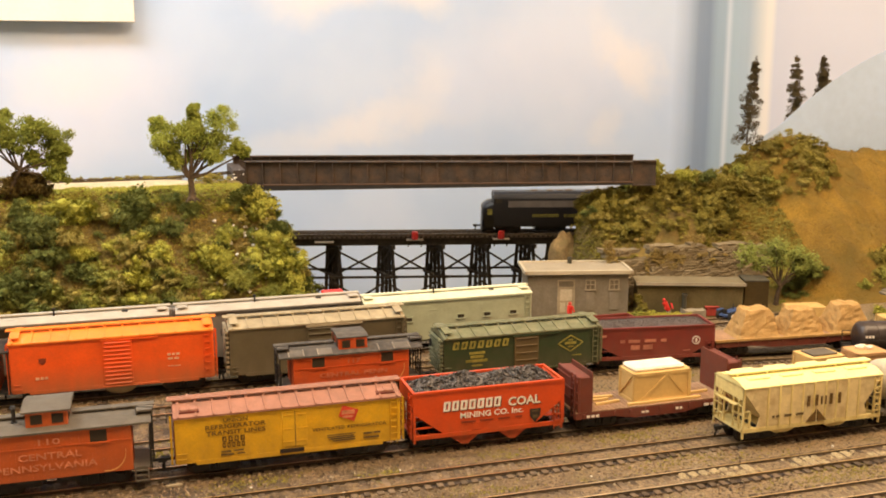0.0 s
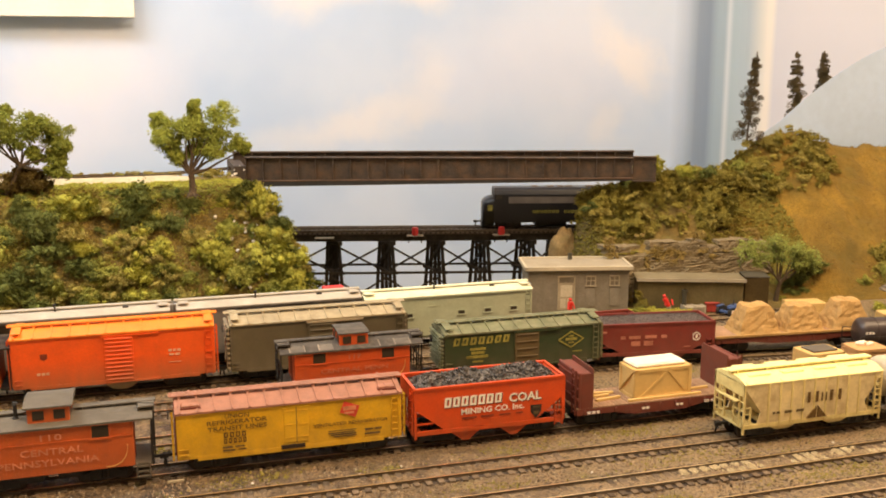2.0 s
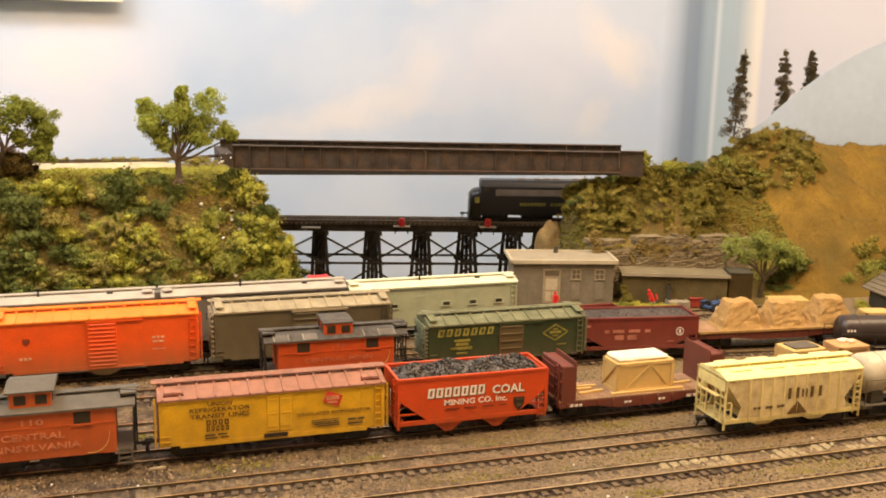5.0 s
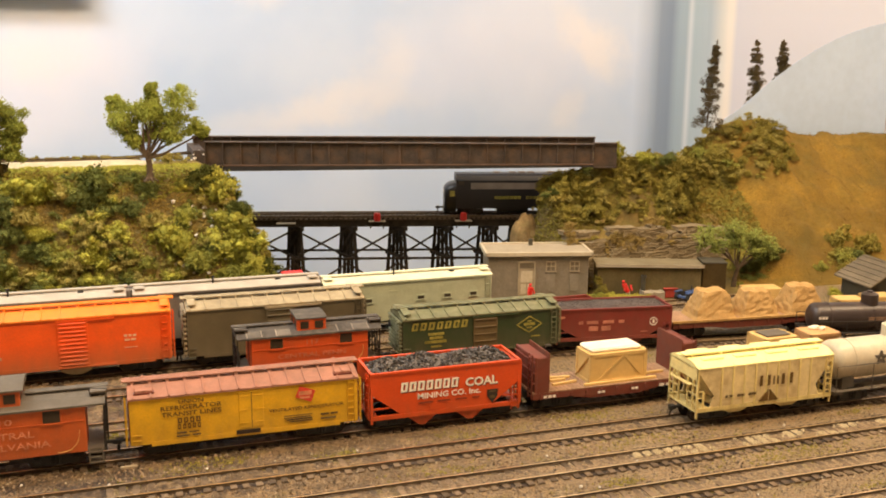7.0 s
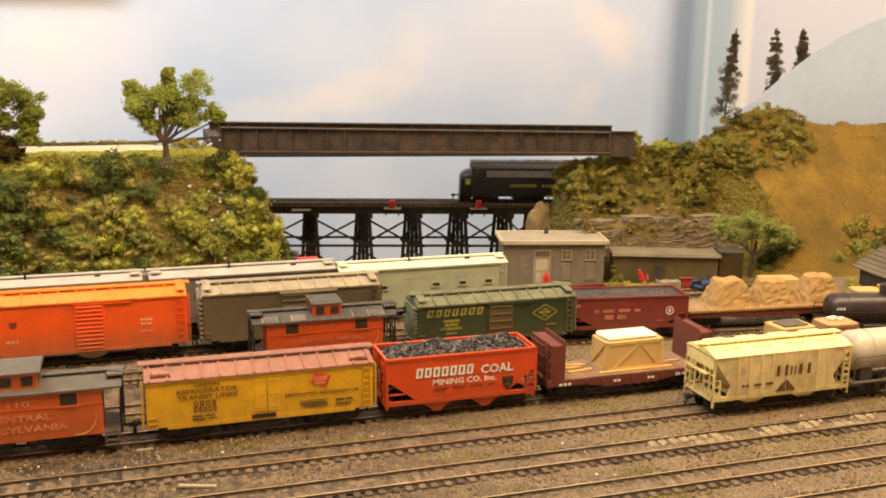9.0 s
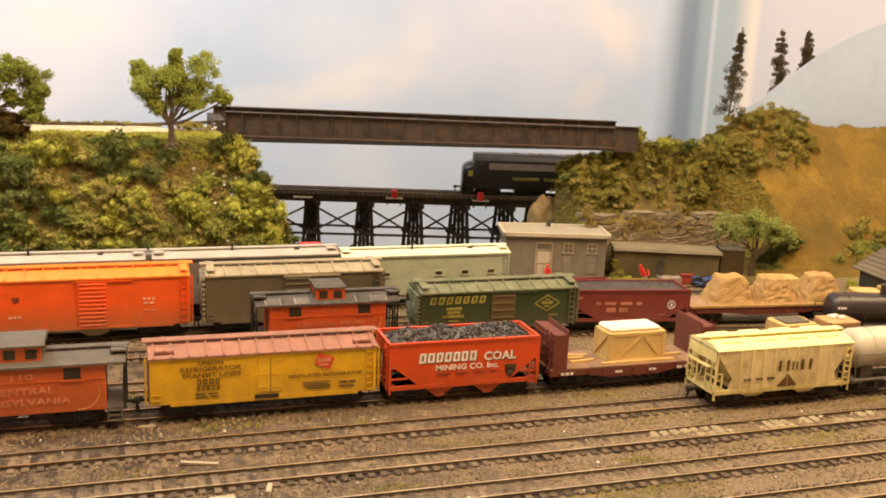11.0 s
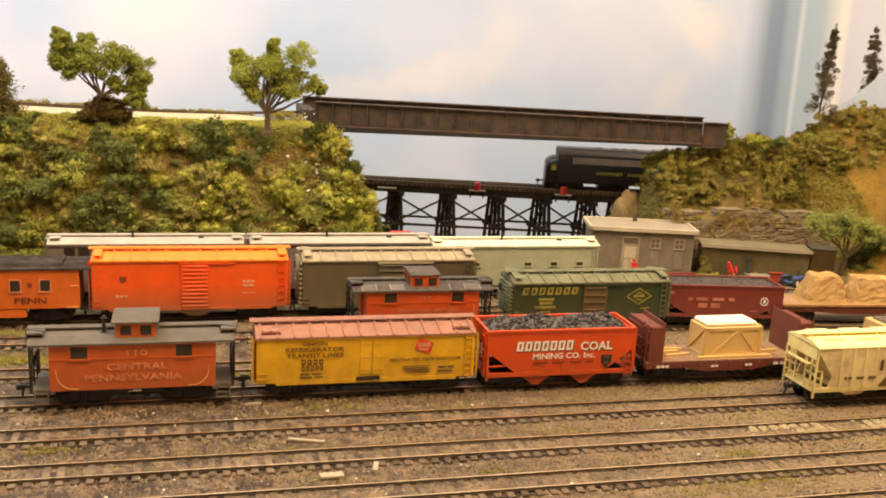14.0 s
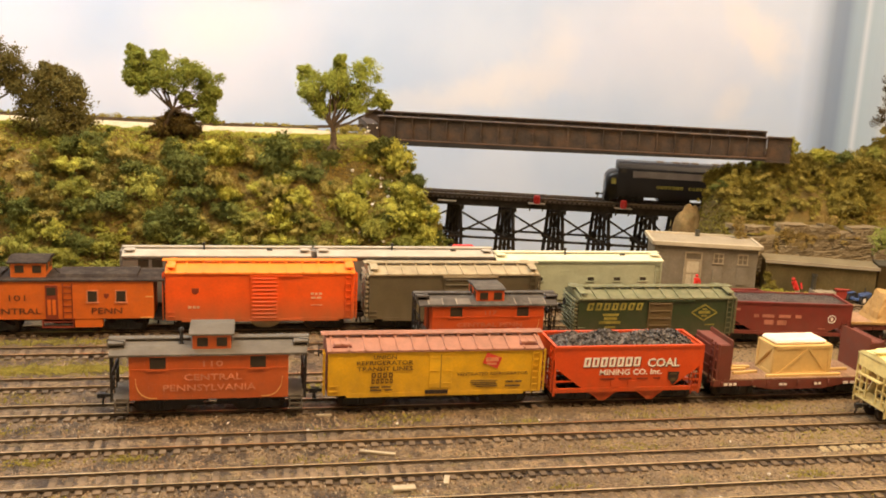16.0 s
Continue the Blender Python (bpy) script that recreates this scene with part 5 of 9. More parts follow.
def gondola(m, L, label, body, z1=0.026):
    car = thing("gondola", m, label, "freight car", "freight cars")
    h, W, z0 = L / 2, 0.0342, 0.0105
    for s in (-1, 1):
        y0, y1 = (-W / 2, -W / 2 + 0.0009) if s < 0 else (W / 2 - 0.0009, W / 2)
        sd = part("side", boxes((-h, h, y0, y1, z0, z1), (-h, h, y0 - 0.0006, y1 + 0.0006, z1 - 0.0008, z1 + 0.0006)), body, car)
        for k in range(9):
            x = -h + 0.004 + (L - 0.008) * k / 8
            part("side_post", boxes((x - 0.0006, x + 0.0006, *((y0 - 0.0009, y0) if s < 0 else (y1, y1 + 0.0009)), z0, z1 - 0.0008)), body, sd)
        part("end", boxes((min(s * h, s * (h - 0.0009)), max(s * h, s * (h - 0.0009)), -W / 2, W / 2, z0, z1 + 0.0006)), body, car)
    part("floor_boards", boxes((-h, h, -W / 2, W / 2, z0, z0 + 0.0008), (-h, h, -0.003, 0.003, 0.0075, z0)), P["deck"], car)
    for x in (-h + 0.018, h - 0.018):
        truck(car, x)
    couplers(car, h)
    return car

# ---- yard tracks ----
Y4, Y3, Y2, Y1, YA, YS, YC, YD = -0.177, -0.129, -0.0836, -0.0361, 0.0171, 0.066, 0.187, 0.240


def yb(x):
    """The second occupied track bends towards the aisle at its east end."""
    return 0.1337 - 0.115 * max(0.0, x - 0.40) - 0.25 * max(0.0, x - 0.46) ** 2


for y, where in ((Y4, "aisle edge"), (Y3, "front yard"), (Y2, "front yard"), (Y1, "front yard"), (YA, "caboose and reefer"), (YS, "empty siding"), (YC, "orange boxcar"), (YD, "grey coaches")):
    track(lambda x, y=y: y, -0.42, 0.72 if y < 0.1 else 0.66, "weathered yard track sunk in ballast, %s" % where)
track(yb, -0.42, 0.72, "weathered yard track sunk in ballast, green boxcar")

# ---- front row ----
c = caboose(pose(-0.0727, YA, 0), 0.0960, 0.0405, P["caboose"], P["roof_grey"], "110", "CENTRAL", "PENNSYLVANIA", "faded red wooden caboose with grey roof and cupola", cup=(-0.0105, 0.0128))


def reefer(m, L, label):
    car = boxcar(m, L, 0.0408, P["reefer"], P["reefer_roof"], label, 0.0046, None, ribs=14, end_mat=P["oxide"], rung_mat=P["reefer"], name="refrigerator_car", W=0.0342)
    y = -0.0171
    d = part("door", soft_box(-0.0055, 0.0098, y - 0.0005, y, 0.0150, 0.0380, 0.0002), P["reefer"], car)
    part("door_seam", boxes((0.0022, 0.0026, y - 0.0006, y - 0.0004, 0.0150, 0.0380)), P["brown_door"], d)
    for z in (0.0180, 0.0265, 0.0355):
        for a, b in ((-0.0055, 0.0004), (0.0042, 0.0098)):
            part("door_hinge", boxes((a, b, y - 0.0008, y - 0.0004, z, z + 0.0006)), P["reefer"], d)
    part("door_head", boxes((-0.0062, 0.0108, y - 0.0008, y, 0.0380, 0.0387)), P["reefer"], car)
    part("door_sill", boxes((-0.0075, 0.0075, y - 0.0010, y, 0.0112, 0.0136)), P["ink_black"], car, "dark worn door sill")
    part("siding", boxes(*[(x, x + 0.0007, y - 0.00012, y + 0.0002, 0.0112, 0.0405) for x in [-L / 2 + 0.0015 + k * 0.0019 for k in range(int((L - 0.003) / 0.0019))] if not -0.0070 < x < 0.0100]), P["reefer"], car)
    for sx in (-1, 1):
        for sy in (-1, 1):
            # a larger dark plate under each hatch draws its shade on the roof
            part("hatch_frame", boxes((sx * 0.0615 - 0.0060, sx * 0.0615 + 0.0060, sy * 0.0105 - 0.0044, sy * 0.0105 + 0.0044, 0.0424, 0.0434)), P["oxide"], car, "dark plate painting the shade round the ice hatch")
            hatch = part("ice_hatch", soft_box(sx * 0.0615 - 0.0052, sx * 0.0615 + 0.0052, sy * 0.0105 - 0.0035, sy * 0.0105 + 0.0035, 0.0428, 0.0446, 0.0004), P["reefer_roof"], car)
            part("hatch_bar", boxes((sx * 0.0615 - 0.0006, sx * 0.0615 + 0.0006, sy * 0.0105 - 0.0042, sy * 0.0105 + 0.0042, 0.0446, 0.0451)), P["reefer_roof"], hatch)
    f = y - 0.0006
    letters(car, "UNION", -0.0342, 0.0354, 0.0025, P["ink_dark"], f, 0.0148, 0.01)
    letters(car, "REFRIGERATOR", -0.0341, 0.0316, 0.0028, P["ink_dark"], f, 0.0365, 0.01)
    letters(car, "TRANSIT LINES", -0.0341, 0.0276, 0.0028, P["ink_dark"], f, 0.0360, 0.01)
    bars(car, 4, -0.0425, -0.0278, 0.0228, 0.0262, P["ink_dark"], f, "mark_bar", 0, 0.66, stroke=0.28)
    bars(car, 5, -0.0425, -0.0278, 0.0190, 0.0222, P["ink_dark"], f, "number_bar", 0, 0.60, stroke=0.28)
    dashes(car, [(-0.0435, -0.0375, 0.0160, 0.0170), (-0.036, -0.030, 0.0162, 0.0170), (-0.0435, -0.036, 0.0140, 0.0148), (-0.034, -0.029, 0.0141, 0.0149)], P["brown_door"], f)
    letters(car, "VENTILATED REFRIGERATOR", 0.0370, 0.0232, 0.0021, P["ink_dark"], f, 0.0480, 0.01)
    dashes(car, [(0.0225, 0.0405, 0.0192, 0.0197), (0.0225, 0.0395, 0.0178, 0.0184), (0.024, 0.0405, 0.0165, 0.0172), (0.026, 0.0405, 0.0152, 0.0158), (0.046, 0.0515, 0.0178, 0.0190), (0.0525, 0.057, 0.0178, 0.0190), (0.046, 0.056, 0.0150, 0.0160)], P["brown_door"], f)
    bm = bmesh.new()
    cx, cz = 0.0362, 0.0330
    extrude_y(bm, [(cx - 0.0062, cz - 0.0015), (cx + 0.0038, cz - 0.0056), (cx + 0.0066, cz + 0.0018), (cx - 0.0034, cz + 0.0056)], f - 0.0001, f + 0.0002)
    b = part("badge", bm, P["badge"], car, "tilted red rectangular emblem")
    for x0, x1, z0, z1 in ((-0.0042, 0.0042, -0.0005, 0.0022), (-0.0035, 0.0030, -0.0028, -0.0014)):
        part("badge_bar", boxes((cx + x0, cx + x1, f - 0.0003, f - 0.00005, cz + z0, cz + z1)), P["ink_pale"], b)
    return car


reefer(pose(0.0706, YA, 0), 0.1411, "yellow wooden refrigerator car with oxide red roof")

hc = hopper_car(pose(0.2025, YA, 0), 0.1065, 0.0408, P["hopper"], "bright red-orange open hopper heaped with coal", 2)
f = -0.01725 - 0.0004
bars(hc, 7, -0.0325, 0.0085, 0.0270, 0.0336, P["ink_white"], f, "name_bar", 0.10, 0.78, "white drop-shadow name in plain bars")
letters(hc, "COAL", 0.0245, 0.0266, 0.0060, P["ink_white"], f, 0.0232, 0.025)
letters(hc, "MINING CO. Inc.", 0.0015, 0.0212, 0.0040, P["ink_white"], f, 0.0445, 0.02)
letters(hc, "COAL", 0.0251, 0.0260, 0.0060, P["ink_black"], f + 0.00025, 0.0232, 0.025, "letter_shadow")
bars(hc, 7, -0.0319, 0.0091, 0.0264, 0.0330, P["ink_black"], f + 0.00025, "bar_shadow", 0.10, 0.78)
dashes(hc, [(-0.0200, -0.0100, 0.0178, 0.0190), (-0.0070, 0.0020, 0.0178, 0.0190), (0.0060, 0.0140, 0.0178, 0.0188), (0.0180, 0.0230, 0.0178, 0.0188)], P["drab"], f)
bm = bmesh.new()
extrude_y(bm, [(0.0285, 0.0225), (0.0365, 0.0225), (0.0362, 0.0175), (0.0325, 0.0128), (0.0288, 0.0175)], f - 0.0001, f + 0.0002)
sh = part("shield", bm, P["ink_black"], hc, "small dark shield emblem")
for q in ((0.0300, 0.0350, f - 0.0003, f - 0.00005, 0.0206, 0.0214), (0.0308, 0.0342, f - 0.0003, f - 0.00005, 0.0160, 0.0180)):
    part("shield_bar", boxes(q), P["brown_door"], sh)
part("reweigh_patch", boxes(*[(x, x + 0.0060, f - 0.00005, f + 0.0002, z, z + 0.0048) for x, z in ((-0.012, 0.0125), (0.0, 0.0120))]), P["hopper"], hc)
heap("coal_load", 0.1515, 0.2535, YA - 0.0160, YA + 0.0160, 0.0378, 0.0105, P["coal"], "heap of broken black coal filling a hopper car", pose(0, 0, 0), 2600, 0.0019, 3, "coal")

bf = bulkhead_flat(pose(0.3300, YA, 0), 0.1290, "oxide red bulkhead flatcar with worn plank deck")
dashes(bf, [(-0.0570, -0.0545, 0.0116, 0.0134), (-0.0535, -0.0510, 0.0116, 0.0134), (-0.0500, -0.0478, 0.0116, 0.0134), (-0.0150, -0.0125, 0.0108, 0.0124), (-0.0118, -0.0095, 0.0108, 0.0124), (0.0120, 0.0142, 0.0108, 0.0124), (0.0150, 0.0172, 0.0108, 0.0124), (0.0345, 0.0385, 0.0110, 0.0117), (0.0345, 0.0385, 0.0121, 0.0128), (0.0400, 0.0440, 0.0110, 0.0117), (0.0400, 0.0440, 0.0121, 0.0128)], P["ink_white"], -0.01725 - 0.0011)
crate(pose(0.3340, YA - 0.0012, 0.0158, 0, 0, 1.0), 0.0455, 0.0215, 0.0218, "large tan plywood crate with diagonal braces, on flatcar")
bm = soft_box(-0.0200, 0.0205, -0.0096, 0.0094, 0, 0.0030, 0.0011)
bmesh.ops.subdivide_edges(bm, edges=bm.edges[:], cuts=3, use_grid_fill=True)
for v in bm.verts:
    v.co += Vector((noise.noise(v.co * 300), noise.noise(v.co * 300 + Vector((5, 0, 0))), noise.noise(v.co * 260 + Vector((0, 5, 0))))) * 0.0006
ob = part("wrapping", bm, P["tissue"])
ob.matrix_world = pose(0.3330, YA + 0.0000, 0.0376, 0, 0, 1.0)
tagged(ob, "crumpled white wrapping lying on top of a crate", "wrapping")
for k, (x, y, r, L) in enumerate(((0.2945, YA - 0.006, 8, 0.020), (0.2960, YA + 0.006, -5, 0.016), (0.3650, YA - 0.004, 4, 0.022), (0.3350, YA - 0.0140, 0.5, 0.058), (0.2925, YA + 0.001, 3, 0.012))):
    ob = part("timber", soft_box(-L / 2, L / 2, -0.0011, 0.0011, 0, 0.0018, 0.0002), P["wood"])
    ob.matrix_world = pose(x, y, 0.0158, 0, 0, r)
    tagged(ob, "loose bare wood timber lying on a flatcar deck", "timber", "loose timbers")

g1 = gondola(pose(0.4740, YA, 0), 0.1280, "oxide red low gondola loaded with small crates", P["oxide"], 0.0200)
crate(pose(0.4770, YA + 0.004, 0.0114, 0, 0, 2), 0.0300, 0.0220, 0.0225, "open wooden crate with grey sheet contents, in gondola")
ob = part("sheet_metal", soft_box(-0.011, 0.011, -0.0075, 0.0075, 0, 0.0012, 0.0002), P["roof_grey"])
ob.matrix_world = pose(0.4770, YA + 0.004, 0.0340, 0, 0, 2)
tagged(ob, "grey sheet lying on an open crate", "sheet")
crate(pose(0.5170, YA + 0.001, 0.0114, 0, 0, -3), 0.0270, 0.0200, 0.0228, "reddish tan crate carrying scraps, in gondola", mat("reddish_wood", (0.54, 0.31, 0.13), 0.7, 0, 0.15, 80, 0.1, 700, 0.2), False)
for dx, dy in ((-0.004, 0.002), (0.003, -0.001), (0.0, 0.004)):
    ob = part("scrap", soft_box(-0.0032, 0.0032, -0.0018, 0.0018, 0, 0.0022, 0.0005), P["tissue"])
    ob.matrix_world = pose(0.518 + dx, YA + 0.002 + dy, 0.0343, 0, 0, dx * 9000)
    tagged(ob, "pale scrap lying on a crate", "scrap", "scraps")

# ---- the car that stands nearest ----
covered_hopper(pose(0.4160, Y1, 0), 0.1100, "cream two-bay covered hopper, weathered, with open ends")
tk = tank_car(pose(0.5370, Y1, 0), 0.1150, 0.0145, 0.0302, P["silver"], "silver-grey tank car with faint star emblem", P["roof_grey"], True, 2)
bm = bmesh.new()
for k in range(5):
    a = math.pi / 2 + 2 * math.pi * k / 5
    b = a + 4 * math.pi / 5
    beam(bm, (-0.021 + 0.0052 * math.cos(a), -0.0143, 0.0330 + 0.0052 * math.sin(a)), (-0.021 + 0.0052 * math.cos(b), -0.0143, 0.0330 + 0.0052 * math.sin(b)), 0.0012, 0.0009)
part("star", bm, P["roof_grey"], tk, "faint grey outlined star")

# ---- second row ----
c = caboose(pose(0.1333, yb(0.13), 0), 0.0890, 0.0368, P["caboose2"], P["roof_worn"], None, None, None, "scarlet caboose with patched grey-black roof", cup=(-0.0095, 0.0126), stripes=(1,), z0=0.0108, cup_top=0.0112, porch=0.0105, eave=0.0009, crown=0.0016, jack=False, ports=(-0.58, 0.61))
letters(c, "117", 0.0015, 0.0292, 0.0034, P["ink_faint"], -0.0175, 0.0095, 0.01)
letters(c, "CENTRAL PENN", 0.0010, 0.0195, 0.0034, P["ink_faint"], -0.0175, 0.0520, 0.01)
for x in (-0.0480, -0.0370, -0.0260, 0.0205, 0.0325, 0.0445):
    part("roof_seam", extrude_x(bmesh.new(), [(-0.0185, 0.0378), (-0.0185, 0.0380), (-0.0100, 0.0406), (-0.0100, 0.0404)], x, x + 0.0010), P["worn"], c)
for x, w in ((-0.0468, 0.0095), (-0.0248, 0.0100), (0.0337, 0.0105)):
    part("roof_patch", extrude_x(bmesh.new(), [(-0.0182, 0.03788), (-0.0182, 0.0380), (-0.0104, 0.04045), (-0.0104, 0.0402)], x, x + w), P["roof_patch"], c, "greyed tar-paper roof patch")

rd = boxcar(pose(0.2728, yb(0.27), 0), 0.1336, 0.0412, P["green"], P["green_roof"], "dark green weathered boxcar with brown door", 0.0040, (0.0020, 0.0205), P["brown_door"], 5, 12, P["green_roof"], rung_mat=P["green_roof"])
f = -0.0171 - 0.0003
bars(rd, 7, -0.0600, -0.0120, 0.0318, 0.0378, P["ink_gold"], f, "name_bar", 0.22, 0.70, "slanted gold name in plain bars")
dashes(rd, [(-0.0460, -0.0330, 0.0270, 0.0290), (-0.0450, -0.0340, 0.0238, 0.0260), (-0.0490, -0.0310, 0.0205, 0.0228), (-0.0440, -0.0350, 0.0170, 0.0185), (0.0420, 0.0500, 0.0185, 0.0195)], P["ink_gold"], f)
bm = bmesh.new()
cx, cz = 0.0405, 0.0292
for s in (-1, 1):
    for q in (-1, 1):
        beam(bm, (cx + s * 0.0110, f, cz), (cx, f, cz + q * 0.0066), 0.0003, 0.0010)
box(bm, cx - 0.0050, cx + 0.0050, f - 0.0001, f + 0.0001, cz - 0.0008, cz + 0.0014)
box(bm, cx - 0.0020, cx + 0.0020, f - 0.0001, f + 0.0001, cz + 0.0022, cz + 0.0034)
box(bm, cx - 0.0024, cx + 0.0024, f - 0.0001, f + 0.0001, cz - 0.0034, cz - 0.0020)
part("diamond", bm, P["ink_gold"], rd, "gold diamond emblem of plain bars")

MT = pose(0.3935, 0.1335, 0, 0, 0, -8.5)
mh = hopper_car(MT, 0.1020, 0.0360, P["maroon"], "maroon open hopper filled with grey coal", 2)
f = -0.01725 - 0.0003
dashes(mh, [(-0.031, -0.027, 0.0236, 0.0262), (-0.024, -0.014, 0.0236, 0.0262), (-0.010, 0.0, 0.0236, 0.0262), (0.004, 0.009, 0.0236, 0.0262), (-0.022, -0.014, 0.0175, 0.0215), (-0.011, -0.003, 0.0175, 0.0215), (0.024, 0.030, 0.0150, 0.0158), (-0.047, -0.043, 0.0290, 0.0310)], P["ink_rose"], f)
bm = bmesh.new()
for k in range(16):
    a, b = 2 * math.pi * k / 16, 2 * math.pi * (k + 1) / 16
    beam(bm, (0.035 + 0.0032 * math.cos(a), f, 0.0238 + 0.0032 * math.sin(a)), (0.035 + 0.0032 * math.cos(b), f, 0.0238 + 0.0032 * math.sin(b)), 0.0003, 0.0009)
box(bm, 0.0342, 0.0360, f - 0.0001, f + 0.0001, 0.0222, 0.0254)
part("round_mark", bm, P["ink_white"], mh, "white ring emblem")
heap("coal_load", -0.0495, 0.0495, -0.0160, 0.0160, 0.0350, 0.0048, P["coal_grey"], "level load of fine grey coal in a hopper", MT, 5200, 0.00055, 5, "coal")

FT = pose(0.5319, 0.1333, 0, 0, 0, -5)
ff = thing("flatcar", FT, "oxide red flatcar carrying paper-wrapped loads", "freight car", "freight cars")
flat_body(ff, 0.1560, 0.0345, 0.0150, P["oxide"], 0.002)
part("load_deck", soft_box(-0.0785, 0.0785, -0.0172, 0.0172, 0.0158, 0.0168, 0.0002), P["deck"], ff)
part("deck_lip", boxes((-0.0785, 0.0785, -0.0186, -0.0168, 0.0160, 0.0178)), P["paper"], ff, "bare tan timber edging the deck")
for k, (x, sx, sy, sz) in enumerate(((-0.0350, 0.0415, 0.0310, 0.0262), (0.0085, 0.0385, 0.0310, 0.0236), (0.0535, 0.0385, 0.0310, 0.0262))):
    wrapped_load(FT @ pose(x, -0.0016, 0.0168, 0, 0, 3 * k - 2), sx, sy, sz, 3.7 * k + 1.3, "lumpy load wrapped in creased tan paper, on flatcar")
tt = tank_car(pose(0.6180, 0.0750, 0, 0, 0, -14), 0.1080, 0.0125, 0.0222, P["tank_black"], "black riveted tank car with expansion dome", M["black"], True, 3)
dashes(tt, [(-0.006, 0.012, 0.0240, 0.0246), (-0.006, 0.012, 0.0225, 0.0231), (-0.006, 0.010, 0.0210, 0.0216)], P["deck"], -0.0126)
dashes(tt, [(-0.0505, -0.0483, 0.0232, 0.0254), (-0.0475, -0.0455, 0.0232, 0.0254), (-0.0447, -0.0429, 0.0232, 0.0254)], P["ink_white"], -0.0127)

# ---- third row ----
oc = boxcar(pose(-0.0390, YC, 0), 0.1465, 0.0492, P["orange"], P["orange_roof"], "bright orange boxcar with ribbed door and amber roof", 0.0044, (0.0022, 0.0215), P["orange"], 11, 12, P["orange"], z0=0.0108, W=0.0345)
f = -0.01725 - 0.0003
dashes(oc, [(-0.0565, -0.0540, 0.0205, 0.0225), (-0.0530, -0.0508, 0.0205, 0.0225), (-0.0500, -0.0478, 0.0205, 0.0225), (0.0385, 0.0410, 0.0312, 0.0330), (0.0420, 0.0440, 0.0312, 0.0330), (0.0450, 0.0475, 0.0312, 0.0330), (0.0388, 0.0425, 0.0280, 0.0296), (0.0435, 0.0470, 0.0280, 0.0296), (0.0385, 0.0480, 0.0225, 0.0230)], P["ink_blush"], f)
bm = bmesh.new()
extrude_y(bm, [(-0.0535, 0.0368), (-0.0485, 0.0368), (-0.0485, 0.0335), (-0.0510, 0.0318), (-0.0535, 0.0335)], f - 0.0001, f + 0.0002)
part("shield", bm, P["drab"], oc, "small dark shield emblem")
part("air_tank", extrude_y(bmesh.new(), [(0.003 + 0.0125 * math.cos(a), 0.0108 - 0.0076 * math.sin(a)) for a in [math.pi * k / 10 for k in range(11)]], -0.0135, -0.004), P["olive_roof"], oc, "dusty hanging brake tank")

lc = boxcar(pose(0.1172, YC, 0), 0.1414, 0.0478, P["olive"], P["olive_roof"], "drab olive boxcar with dusty roof", 0.0042, (0.0020, 0.0230), P["olive"], 8, 12, P["olive_roof"], z0=0.0100, W=0.0345)
part("door_track_cover", boxes((-0.0105, 0.0355, -0.0192, -0.0172, 0.0452, 0.0466)), P["olive_roof"], lc)

gn = gondola(pose(0.3560, 0.2030, 0), 0.1250, "maroon gondola with dark empty interior", P["maroon"], 0.0205)


